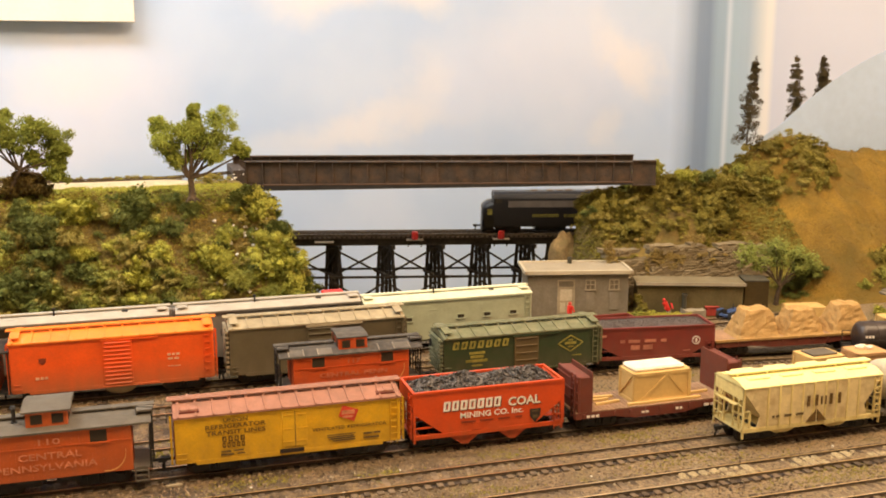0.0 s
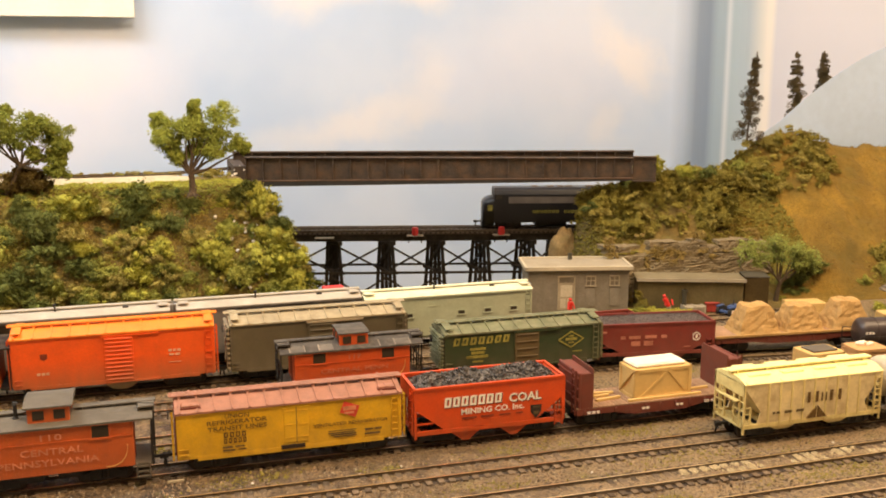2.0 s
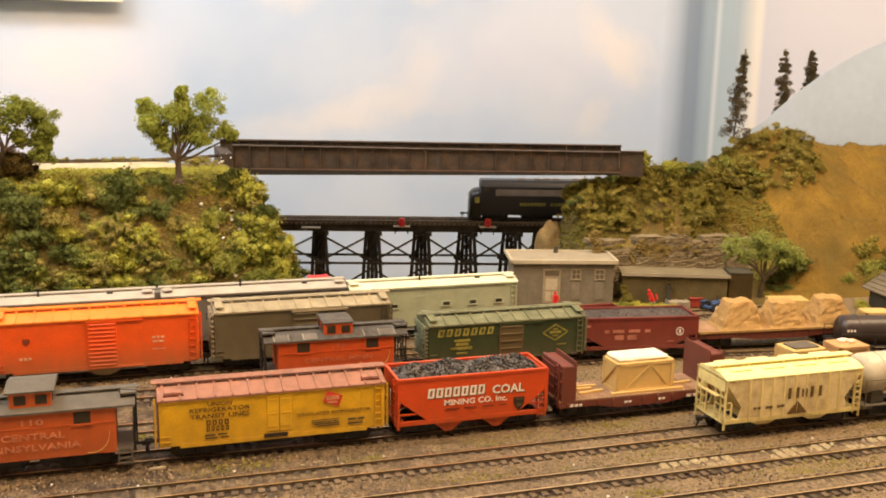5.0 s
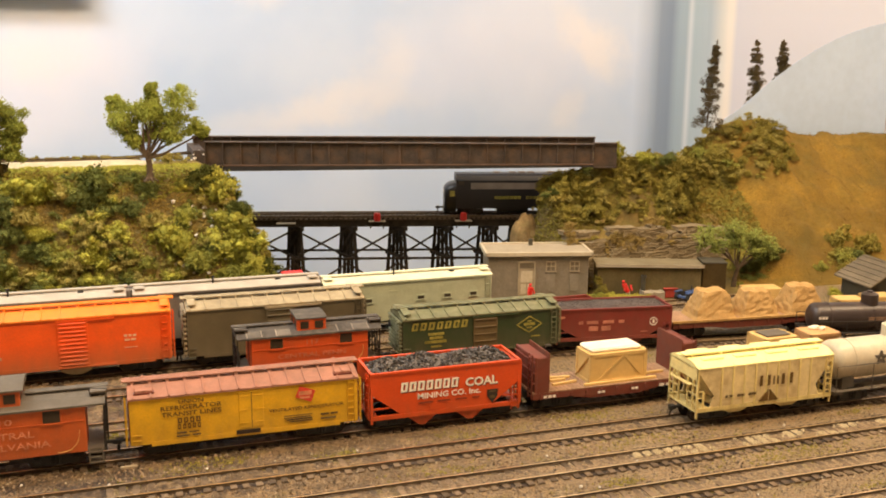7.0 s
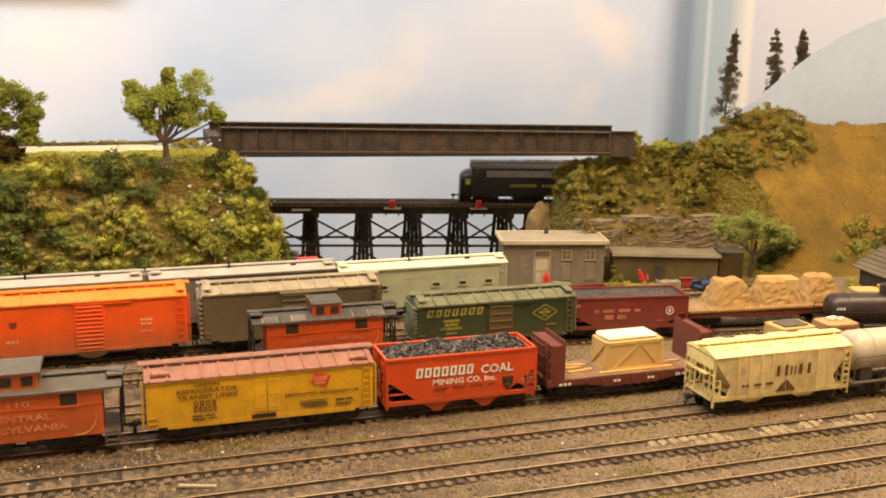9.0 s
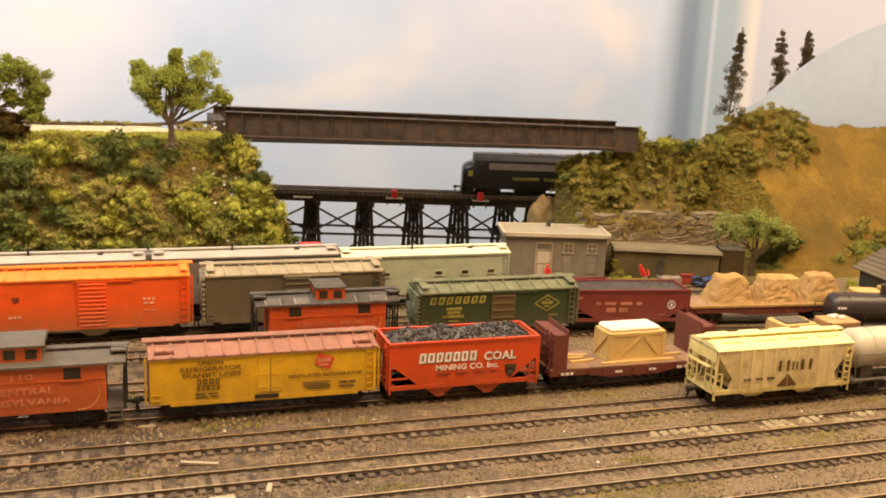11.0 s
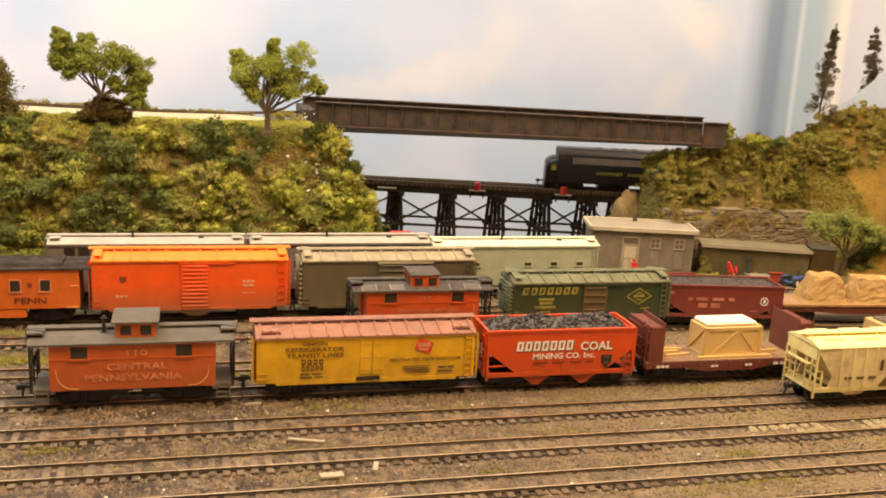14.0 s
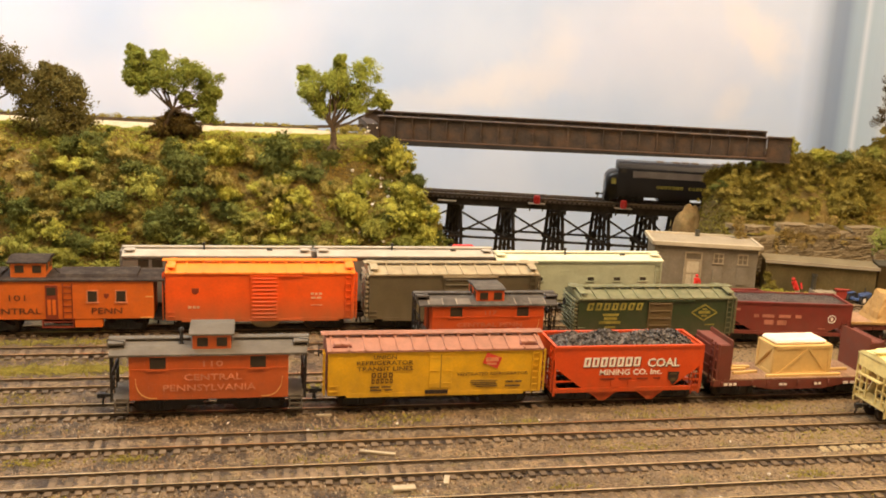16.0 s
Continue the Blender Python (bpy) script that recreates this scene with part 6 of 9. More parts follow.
def long_caboose(m):
    car = thing("caboose", m, "orange wooden caboose with side door and black lettering", "caboose", "cabooses")
    L, W, z0, z1 = 0.1380, 0.0345, 0.0128, 0.0432
    h, o = L / 2, P["caboose3"]
    b = part("body", soft_box(-h, h, -W / 2, W / 2, z0, z1, 0.0003), o, car)
    part("siding", boxes(*[(x, x + 0.0006, -W / 2 - 0.00012, -W / 2 + 0.0002, z0 + 0.0005, z1 - 0.0005) for x in [-h + 0.002 + k * 0.0022 for k in range(int((L - 0.004) / 0.0022))]]), o, b)
    w = W / 2 + 0.0014
    part("roof", extrude_x(bmesh.new(), [(-w, z1 - 0.0004), (-w, z1 + 0.0008), (-w * 0.6, z1 + 0.0022), (w * 0.6, z1 + 0.0022), (w, z1 + 0.0008), (w, z1 - 0.0004)], -h - 0.009, h + 0.009), P["roof_dark"], car)
    part("clerestory", extrude_x(bmesh.new(), [(-0.0135, z1 + 0.0022), (-0.0120, z1 + 0.0040), (0.0120, z1 + 0.0040), (0.0135, z1 + 0.0022)], -0.002, h - 0.012), P["roof_dark"], car, "dark raised roof deck")
    part("clerestory", extrude_x(bmesh.new(), [(-0.0135, z1 + 0.0022), (-0.0120, z1 + 0.0040), (0.0120, z1 + 0.0040), (0.0135, z1 + 0.0022)], -h + 0.006, -0.042), P["roof_dark"], car)
    cupola(car, -0.0350, -0.0100, W * 0.78, z1 + 0.001, z1 + 0.0132, o, P["roof_dark"])
    bm = bmesh.new()
    rod(bm, (-0.004, -0.008, z1 + 0.008), (0.003, -0.012, z1 + 0.001), 0.0006, n=6)
    part("grab_rail", bm, P["roof_dark"], car)
    for x in (0.0240, 0.0450, -0.0520):
        window(car, x, 0.0308, 0.0068, 0.0084, -W / 2, P["ink_pale"])
    d = part("side_door", soft_box(-0.0100, -0.0010, -W / 2 - 0.0007, -W / 2, z0, z1 - 0.0035, 0.0002), P["drab"], car, "dark orange plank side door")
    part("pane", boxes((-0.0088, -0.0024, -W / 2 - 0.0009, -W / 2 - 0.0006, 0.0320, 0.0380)), P["glass"], d)
    part("panel", boxes((-0.0085, -0.0060, -W / 2 - 0.0010, -W / 2 - 0.0006, 0.0165, 0.0285), (-0.0050, -0.0025, -W / 2 - 0.0010, -W / 2 - 0.0006, 0.0165, 0.0285)), o, d)
    ladder(car, 0.0060, -W / 2, z0 - 0.002, z1 - 0.002, P["drab"], 6, 0.0070)
    part("steps", boxes((-0.0130, 0.0100, -W / 2 - 0.0006, -W / 2 + 0.004, 0.0060, 0.0068), (-0.0130, -0.0122, -W / 2, -W / 2 + 0.004, 0.0060, z0), (0.0092, 0.0100, -W / 2, -W / 2 + 0.004, 0.0060, z0), (-0.0130, 0.0100, -W / 2 - 0.0004, -W / 2 + 0.004, 0.0102, 0.0110)), P["drab"], car)
    part("tool_box", soft_box(0.0105, 0.0310, -W / 2 + 0.0006, -W / 2 + 0.008, 0.0058, z0, 0.0004), o, car)
    part("bolt_plates", boxes((h - 0.006, h, -W / 2 - 0.0006, -W / 2, 0.0300, 0.0308), (h - 0.010, h - 0.001, -W / 2 - 0.0006, -W / 2, 0.0134, 0.0142)), P["stripe"], car)
    bm = extrude_y(bmesh.new(), [(0.0325, 0.0330), (0.0360, 0.0330), (0.0360, 0.0305), (0.0342, 0.0290), (0.0325, 0.0305)], -W / 2 - 0.0005, -W / 2)
    part("shield", bm, P["drab"], car)
    letters(car, "101", -0.0300, 0.0276, 0.0048, P["ink_brown"], -W / 2 - 0.0004, 0.0118, 0.0)
    letters(car, "CENTRAL", -0.0330, 0.0172, 0.0048, P["ink_brown"], -W / 2 - 0.0004, 0.0400, 0.01)
    letters(car, "PENN", 0.0345, 0.0172, 0.0048, P["ink_brown"], -W / 2 - 0.0004, 0.0225, 0.01)
    for s in (-1, 1):
        part("platform", boxes((min(s * h, s * (h + 0.008)), max(s * h, s * (h + 0.008)), -W / 2 + 0.002, W / 2 - 0.002, z0 - 0.002, z0)), M["black"], car)
        railings(car, s * (h + 0.007), W, z0, z1 - 0.001, M["black"], s)
    underframe(car, L, z0)
    for x in (-h + 0.022, h - 0.022):
        truck(car, x)
    couplers(car, h + 0.007)
    return car


long_caboose(pose(-0.1905, YC, 0))


# ---- fourth row: service coaches ----
def coach(m, L, z1, body, roof, label, windows, rise=0.0032, slots=()):
    car = thing("service_coach", m, label, "railway coach", "service coaches")
    h, W, z0 = L / 2, 0.0342, 0.0105
    part("body", soft_box(-h, h, -W / 2, W / 2, z0, z1, 0.0003), body, car)
    w = W / 2 + 0.0010
    part("roof", extrude_x(bmesh.new(), [(-w, z1 - 0.0004), (-w, z1 + 0.0006), (-w * 0.45, z1 + rise), (w * 0.45, z1 + rise), (w, z1 + 0.0006), (w, z1 - 0.0004)], -h - 0.0005, h + 0.0005), roof, car)
    part("running_board", boxes((-h - 0.002, h + 0.002, -0.0030, 0.0030, z1 + rise + 0.0010, z1 + rise + 0.0018), *[(x - 0.0006, x + 0.0006, -0.003, 0.003, z1 + rise - 0.0002, z1 + rise + 0.001) for x in (-h + 0.004, -h / 2, 0, h / 2, h - 0.004)]), roof, car)
    part("roof_edge", boxes((-h, h, -w - 0.0003, -w + 0.0004, z1 - 0.0010, z1 + 0.0002)), body, car)
    for s in (-1, 1):
        part("diaphragm", soft_box(min(s * h, s * (h + 0.0032)), max(s * h, s * (h + 0.0032)), -0.0080, 0.0080, z0, z1 + 0.0030, 0.0008), P["grey"], car, "dusty grey end diaphragm")
        part("end_walk", boxes((min(s * (h - 0.009), s * (h - 0.001)), max(s * (h - 0.009), s * (h - 0.001)), -0.0135, -0.0040, z1 + rise + 0.0008, z1 + rise + 0.0014)), roof, car)
    bm = bmesh.new()
    rod(bm, (-0.012, -0.005, z1 + 0.002), (-0.012, -0.005, z1 + 0.0088), 0.0008, n=8)
    rod(bm, (-0.012, -0.005, z1 + 0.0078), (-0.012, -0.005, z1 + 0.0092), 0.0014, n=8)
    part("stove_pipe", bm, M["black"], car)
    part("roof_vent", soft_box(0.040, 0.0445, -0.0085, -0.0060, z1 + rise - 0.001, z1 + rise + 0.0012, 0.0003), M["black"], car)
    for x, z, ww, hh in windows:
        window(car, x, z, ww, hh, -W / 2, body)
    for x, z, ww, hh in slots:
        part("slot", boxes((x - ww / 2, x + ww / 2, -W / 2 - 0.0004, -W / 2 + 0.0002, z - hh / 2, z + hh / 2)), body, car)
    ladder(car, h - 0.004, -W / 2, z0, z1 - 0.001, body, 7)
    underframe(car, L, z0)
    for x in (-h + 0.023, h - 0.023):
        truck(car, x)
    couplers(car, h)
    return car


coach(pose(-0.0740, YD, 0), 0.1530, 0.0500, P["grey"], P["light_roof"], "grey service coach with pale dusty roof", [(-0.060, 0.0440, 0.0085, 0.0070), (-0.049, 0.0440, 0.0085, 0.0070)])
coach(pose(0.0855, YD, 0), 0.1540, 0.0500, P["grey"], P["light_roof"], "grey service coach with pale cream roof", [])
coach(pose(0.2440, YD, 0), 0.1560, 0.0465, P["pale_green"], P["pale_roof"], "pale green service coach with small dark windows", [(-0.062, 0.0345, 0.0050, 0.0048), (-0.0385, 0.0300, 0.0062, 0.0032), (0.0100, 0.0300, 0.0062, 0.0032), (0.0350, 0.0300, 0.0062, 0.0032), (0.0600, 0.0300, 0.0062, 0.0032)], slots=[(-0.016, 0.0375, 0.009, 0.0010)])

# ---- girder bridge ----
S = dict(
    girder=mat("rusted_dark_steel", (0.050, 0.036, 0.027), 0.6, 0.2, 0.35, 40, 0.2, 500, 0.4, (0.14, 0.075, 0.035), 0.55),
    rust=mat("rust_flange", (0.095, 0.052, 0.030), 0.75, 0.1, 0.3, 60, 0.2, 500, 0.4),
    creosote=mat("creosoted_timber", (0.034, 0.026, 0.021), 0.8, 0, 0.3, 80, 0.2, 600, 0.4, (0.09, 0.07, 0.05), 0.4, 0.2),
    deckwood=mat("grey_deck_timber", (0.13, 0.10, 0.075), 0.85, 0, 0.25, 70, 0.2, 600, 0.4, (0.07, 0.05, 0.04), 0.5),
    red=mat("red_plastic", (0.62, 0.03, 0.025), 0.45, 0, 0.1, 200),
    red_dull=mat("dull_red_metal", (0.36, 0.045, 0.03), 0.6, 0, 0.15, 200),
    blue=mat("blue_plastic", (0.05, 0.09, 0.22), 0.4, 0, 0.15, 200),
    shed=mat("grey_shed_boards", (0.222, 0.190, 0.145), 0.85, 0, 0.14, 50, 0.1, 500, 0.2, (0.18, 0.150, 0.100), 0.5, spec=0.25),
    trim=mat("pale_roof_trim", (0.49, 0.42, 0.30), 0.8, 0, 0.1, 60, 0.08, 500, 0.2, (0.36, 0.30, 0.2), 0.3),
    roofing=mat("grey_roofing", (0.35, 0.298, 0.215), 0.9, 0, 0.12, 40, 0.1, 600, 0.3, (0.26, 0.22, 0.16), 0.4),
    store_roof=mat("olive_grey_roofing", (0.195, 0.160, 0.092), 0.9, 0, 0.15, 40, 0.1, 600, 0.3, (0.14, 0.115, 0.06), 0.5),
    shed_frame=mat("weathered_window_trim", (0.34, 0.28, 0.19), 0.75, 0, 0.1, 80, 0.08, 500),
    dusty_pane=mat("dusty_shed_pane", (0.150, 0.122, 0.085), 0.35, 0, 0.2, 120, 0.1, 500),
    shed_door=mat("tan_door", (0.42, 0.35, 0.24), 0.7, 0, 0.1, 80, 0.08, 500),
    low=mat("olive_low_wall", (0.130, 0.100, 0.046), 0.9, 0, 0.25, 40, 0.12, 500, 0.3, (0.10, 0.088, 0.036), 0.6, spec=0.15),
    cabin_roof=mat("weathered_dark_roofing", (0.165, 0.132, 0.088), 0.85, 0, 0.25, 40, 0.12, 500, 0.4, (0.11, 0.09, 0.06), 0.5),
    dark=mat("dark_board_wall", (0.058, 0.052, 0.034), 0.8, 0, 0.2, 50, 0.12, 500),
    end=mat("dark_olive_boards", (0.070, 0.048, 0.019), 0.95, 0, 0.2, 50, 0.12, 500, spec=0.1),
    tan=mat("pale_roadbed", (0.52, 0.43, 0.27), 0.95, 0, 0.15, 60, 0.2, 700, 0.6),
    white=mat("white_plaster", (0.75, 0.70, 0.62), 0.9, 0, 0.15, 100, 0.1, 500, 0.5),
)


def girder(parent, a, b, z0, z1, n, name="girder", rise=0.0, deep=0.0014, thin=0.0014):
    """Plate girder from a to b with flanges and stiffeners; its lower edge may rise towards b."""
    a, b = Vector((*a, 0)), Vector((*b, 0))
    L = (b - a).length
    ang = math.degrees(math.atan2(b.y - a.y, b.x - a.x))
    g = part(name, extrude_y(bmesh.new(), [(0, z0), (L, z0 + rise), (L, z1), (0, z1)], -0.0008, 0.0008), S["girder"], parent, "plate girder web streaked with rust")
    g.matrix_basis = pose(a.x, a.y, 0, 0, 0, ang)
    part("top_flange", soft_box(-0.001, L + 0.001, -0.0045, 0.0045, z1, z1 + 0.0014, 0.0003), S["girder"], g)
    part("bottom_flange", extrude_y(bmesh.new(), [(-0.001, z0 - 0.0012), (L + 0.001, z0 + rise - 0.0012), (L + 0.001, z0 + rise), (-0.001, z0)], -0.0062, 0.0062), S["rust"], g, "rusty bottom flange")
    part("cover_plate", extrude_y(bmesh.new(), [(-0.001, z0 - deep - 0.0012), (L + 0.001, z0 + rise - thin - 0.0012), (L + 0.001, z0 + rise - 0.0012), (-0.001, z0 - 0.0012)], -0.0058, 0.0058), M["black"], g, "black lower edge")
    for k in range(n + 1):
        x = L * k / n
        w = 0.0011 if k in (0, n, n // 2) else 0.0006
        for s in (-1, 1):
            part("stiffener", boxes((max(0, x - w), min(L, x + w), *((-0.0038, -0.0008) if s < 0 else (0.0008, 0.0038)), z0 + rise * k / n, z1)), S["girder"], g)
    return g


br = thing("girder_bridge", pose(0, 0, 0), "long dark rusty steel plate girder railway bridge", "bridge")
NA, NB = (0.0975, 0.5330), (0.5120, 0.4000)
FA, FB = (0.0900, 0.6000), (0.5510, 0.4720)
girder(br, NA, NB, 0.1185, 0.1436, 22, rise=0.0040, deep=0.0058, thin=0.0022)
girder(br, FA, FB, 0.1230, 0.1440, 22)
bm = bmesh.new()
for k in range(13):
    t = k / 12
    p = Vector((NA[0] + (NB[0] - NA[0]) * t, NA[1] + (NB[1] - NA[1]) * t, 0.1240))
    q = Vector((FA[0] + (FB[0] - FA[0]) * t, FA[1] + (FB[1] - FA[1]) * t, 0.1260))
    beam(bm, p, q, 0.003, 0.005)
part("floor_beams", bm, S["girder"], br)
bm = bmesh.new()
beam(bm, (0.088, 0.566, 0.1230), (0.545, 0.4360, 0.1230), 0.034, 0.003)
part("bridge_deck", bm, S["deckwood"], br)
ap = part("approach_girder", boxes((0, 0.026, -0.0012, 0.0012, 0.1190, 0.1450), (0, 0.026, -0.004, 0.004, 0.1450, 0.1460), (0, 0.026, -0.004, 0.004, 0.1178, 0.1190)), S["girder"], br)
ap.matrix_basis = pose(0.5136, 0.4000, 0, 0, 0, -18)
part("abutment_seat", boxes((0.083, 0.096, 0.520, 0.612, 0.098, 0.136)), S["girder"], br)

# ---- timber trestle ----
def ty(x):
    return 0.60 - 0.26 * (x - 0.3167)


TA = math.degrees(math.atan(-0.26))
tr = thing("timber_trestle", pose(0, 0, 0), "black timber trestle with braced pile bents", "bridge")


def on_trestle(x, across, z):
    """A point beside the trestle's centre line; across is positive away from the aisle."""
    a = radians(TA)
    return Vector((x - math.sin(a) * across, ty(x) + math.cos(a) * across, z))


for s, w, z, h in ((-0.0125, 0.004, 0.0325, 0.0100), (0.0095, 0.004, 0.0325, 0.0100), (-0.0165, 0.0022, 0.0405, 0.0032), (0.0165, 0.0022, 0.0405, 0.0032)):
    bm = bmesh.new()
    beam(bm, on_trestle(0.10, s, z), on_trestle(0.56, s, z), w, h)
    part("stringer" if z < 0.038 else "guard_timber", bm, S["creosote"] if z < 0.038 else S["deckwood"], tr)
bm = bmesh.new()
beam(bm, on_trestle(0.10, 0, 0.0372), on_trestle(0.56, 0, 0.0372), 0.034, 0.0018)
part("deck_slab", bm, S["deckwood"], tr)
for k in range(76):
    x = 0.105 + 0.006 * k
    p = on_trestle(x, 0, 0.0383)
    shared("trestle_tie", lambda: boxes((-0.0013, 0.0013, -0.0175, 0.0175, -0.0009, 0.0009)), S["creosote"], tr, pose(p.x, p.y, p.z, 0, 0, TA + random.uniform(-1, 1)), "tie")
for s in (-0.00825, 0.00825):
    bm = bmesh.new()
    beam(bm, on_trestle(0.10, s, 0.0402), on_trestle(0.56, s, 0.0402), 0.0009, 0.0018)
    part("rail", bm, M["rail"], tr)
BENTS = (0.2127, 0.2776, 0.3385, 0.3949, 0.4509, 0.4900, 0.1450)
ZB = -0.098
for x in BENTS:
    bent = part("bent", boxes((-0.003, 0.003, -0.021, 0.021, 0.0225, 0.0276)), S["creosote"], tr, "pile bent with battered posts")
    p = on_trestle(x, 0, 0)
    bent.matrix_basis = pose(p.x, p.y, 0, 0, 0, 14)
    for top, foot in ((-0.0170, -0.0330), (-0.0085, -0.0140), (0.0, 0.0), (0.0085, 0.0140), (0.0170, 0.0330)):
        bm = bmesh.new()
        rod(bm, (0, foot, ZB), (0, top, 0.0235), 0.0026, 0.0023, 8)
        part("trestle_post", bm, S["creosote"], bent)
    for z, w in ((-0.0125, 0.026), (-0.055, 0.030)):
        part("sash_brace", boxes((-0.0034, -0.0020, -w, w, z - 0.0018, z + 0.0018), (0.0020, 0.0034, -w, w, z - 0.0018, z + 0.0018)), S["creosote"], bent)
    for s in (-1, 1):
        bm = bmesh.new()
        beam(bm, (s * 0.0028, -s * 0.021, -0.0125), (s * 0.0028, s * 0.019, 0.0230), 0.0012, 0.0030)
        part("sway_brace", bm, S["creosote"], bent)
xs = sorted(BENTS)
for a, b in zip(xs, xs[1:]):
    for s in (-0.012,):
        for (p, q) in (((a, 0.0235), (b, -0.0125)), ((a, -0.0125), (b, 0.0235))):
            bm = bmesh.new()
            beam(bm, on_trestle(p[0], s, p[1]), on_trestle(q[0], s, q[1]), 0.0013, 0.0024)
            part("cross_brace", bm, S["creosote"], tr)
        bm = bmesh.new()
        beam(bm, on_trestle(a, s * 1.8, -0.0120), on_trestle(b, s * 1.8, -0.0120), 0.002, 0.0028)
        part("girt", bm, S["creosote"], tr)
        bm = bmesh.new()
        beam(bm, on_trestle(a, -s * 1.8, -0.0100), on_trestle(b, -s * 1.8, -0.0100), 0.002, 0.0026)
        part("girt", bm, S["creosote"], tr)
        for u, w in ((-0.060, -0.018), (-0.018, -0.060)):
            bm = bmesh.new()
            beam(bm, on_trestle(a, s * 1.8, u), on_trestle(b, s * 1.8, w), 0.0013, 0.0024)
            part("cross_brace", bm, S["creosote"], tr)


def barrel_stand(x):
    p = on_trestle(x, -0.0235, 0)
    st = thing("refuge_platform", pose(p.x, p.y, 0.0365, 0, 0, TA), "small grey timber refuge platform beside the trestle deck", "platform", "trestle platforms")
    for k in range(6):
        part("board", boxes((-0.0105 + 0.0036 * k, -0.0105 + 0.0036 * k + 0.0032, -0.0060, 0.0075, -0.0008, 0.0)), S["roofing"], st)
    for s in (-0.008, 0.008):
        bm = bmesh.new()
        beam(bm, (s, -0.005, -0.001), (s, 0.006, -0.0105), 0.0014)
        part("bracket", bm, S["creosote"], st)
    b = thing("fire_barrel", pose(p.x, p.y - 0.0005, 0.0365), "red water barrel on a trestle platform", "barrel", "fire barrels")
    bm = bmesh.new()
    rings = [[bm.verts.new((r * math.cos(a), r * math.sin(a), z)) for a in [6.2832 * k / 14 for k in range(14)]] for r, z in ((0.0036, 0), (0.0042, 0.0028), (0.0042, 0.0072), (0.0036, 0.0100))]
    for lo, hi in zip(rings, rings[1:]):
        for k in range(14):
            bm.faces.new([lo[k], lo[(k + 1) % 14], hi[(k + 1) % 14], hi[k]])
    bm.faces.new(rings[0][::-1])
    bm.faces.new(rings[-1])
    part("shell", bm, S["red"], b)
    for z in (0.0026, 0.0072):
        bm = bmesh.new()
        rod(bm, (0, 0, z - 0.0004), (0, 0, z + 0.0004), 0.0044, n=14)
        part("hoop", bm, S["red"], b)


barrel_stand(0.3135)
barrel_stand(0.4185)
p = on_trestle(0.205, -0.0235, 0)
st = thing("refuge_platform", pose(p.x, p.y, 0.0340, 0, 0, TA), "small grey timber refuge platform beside the trestle deck", "platform", "trestle platforms")
for k in range(6):
    part("board", boxes((-0.0130 + 0.0040 * k, -0.0130 + 0.0040 * k + 0.0036, -0.0050, 0.0075, -0.0008, 0.0)), S["roofing"], st)


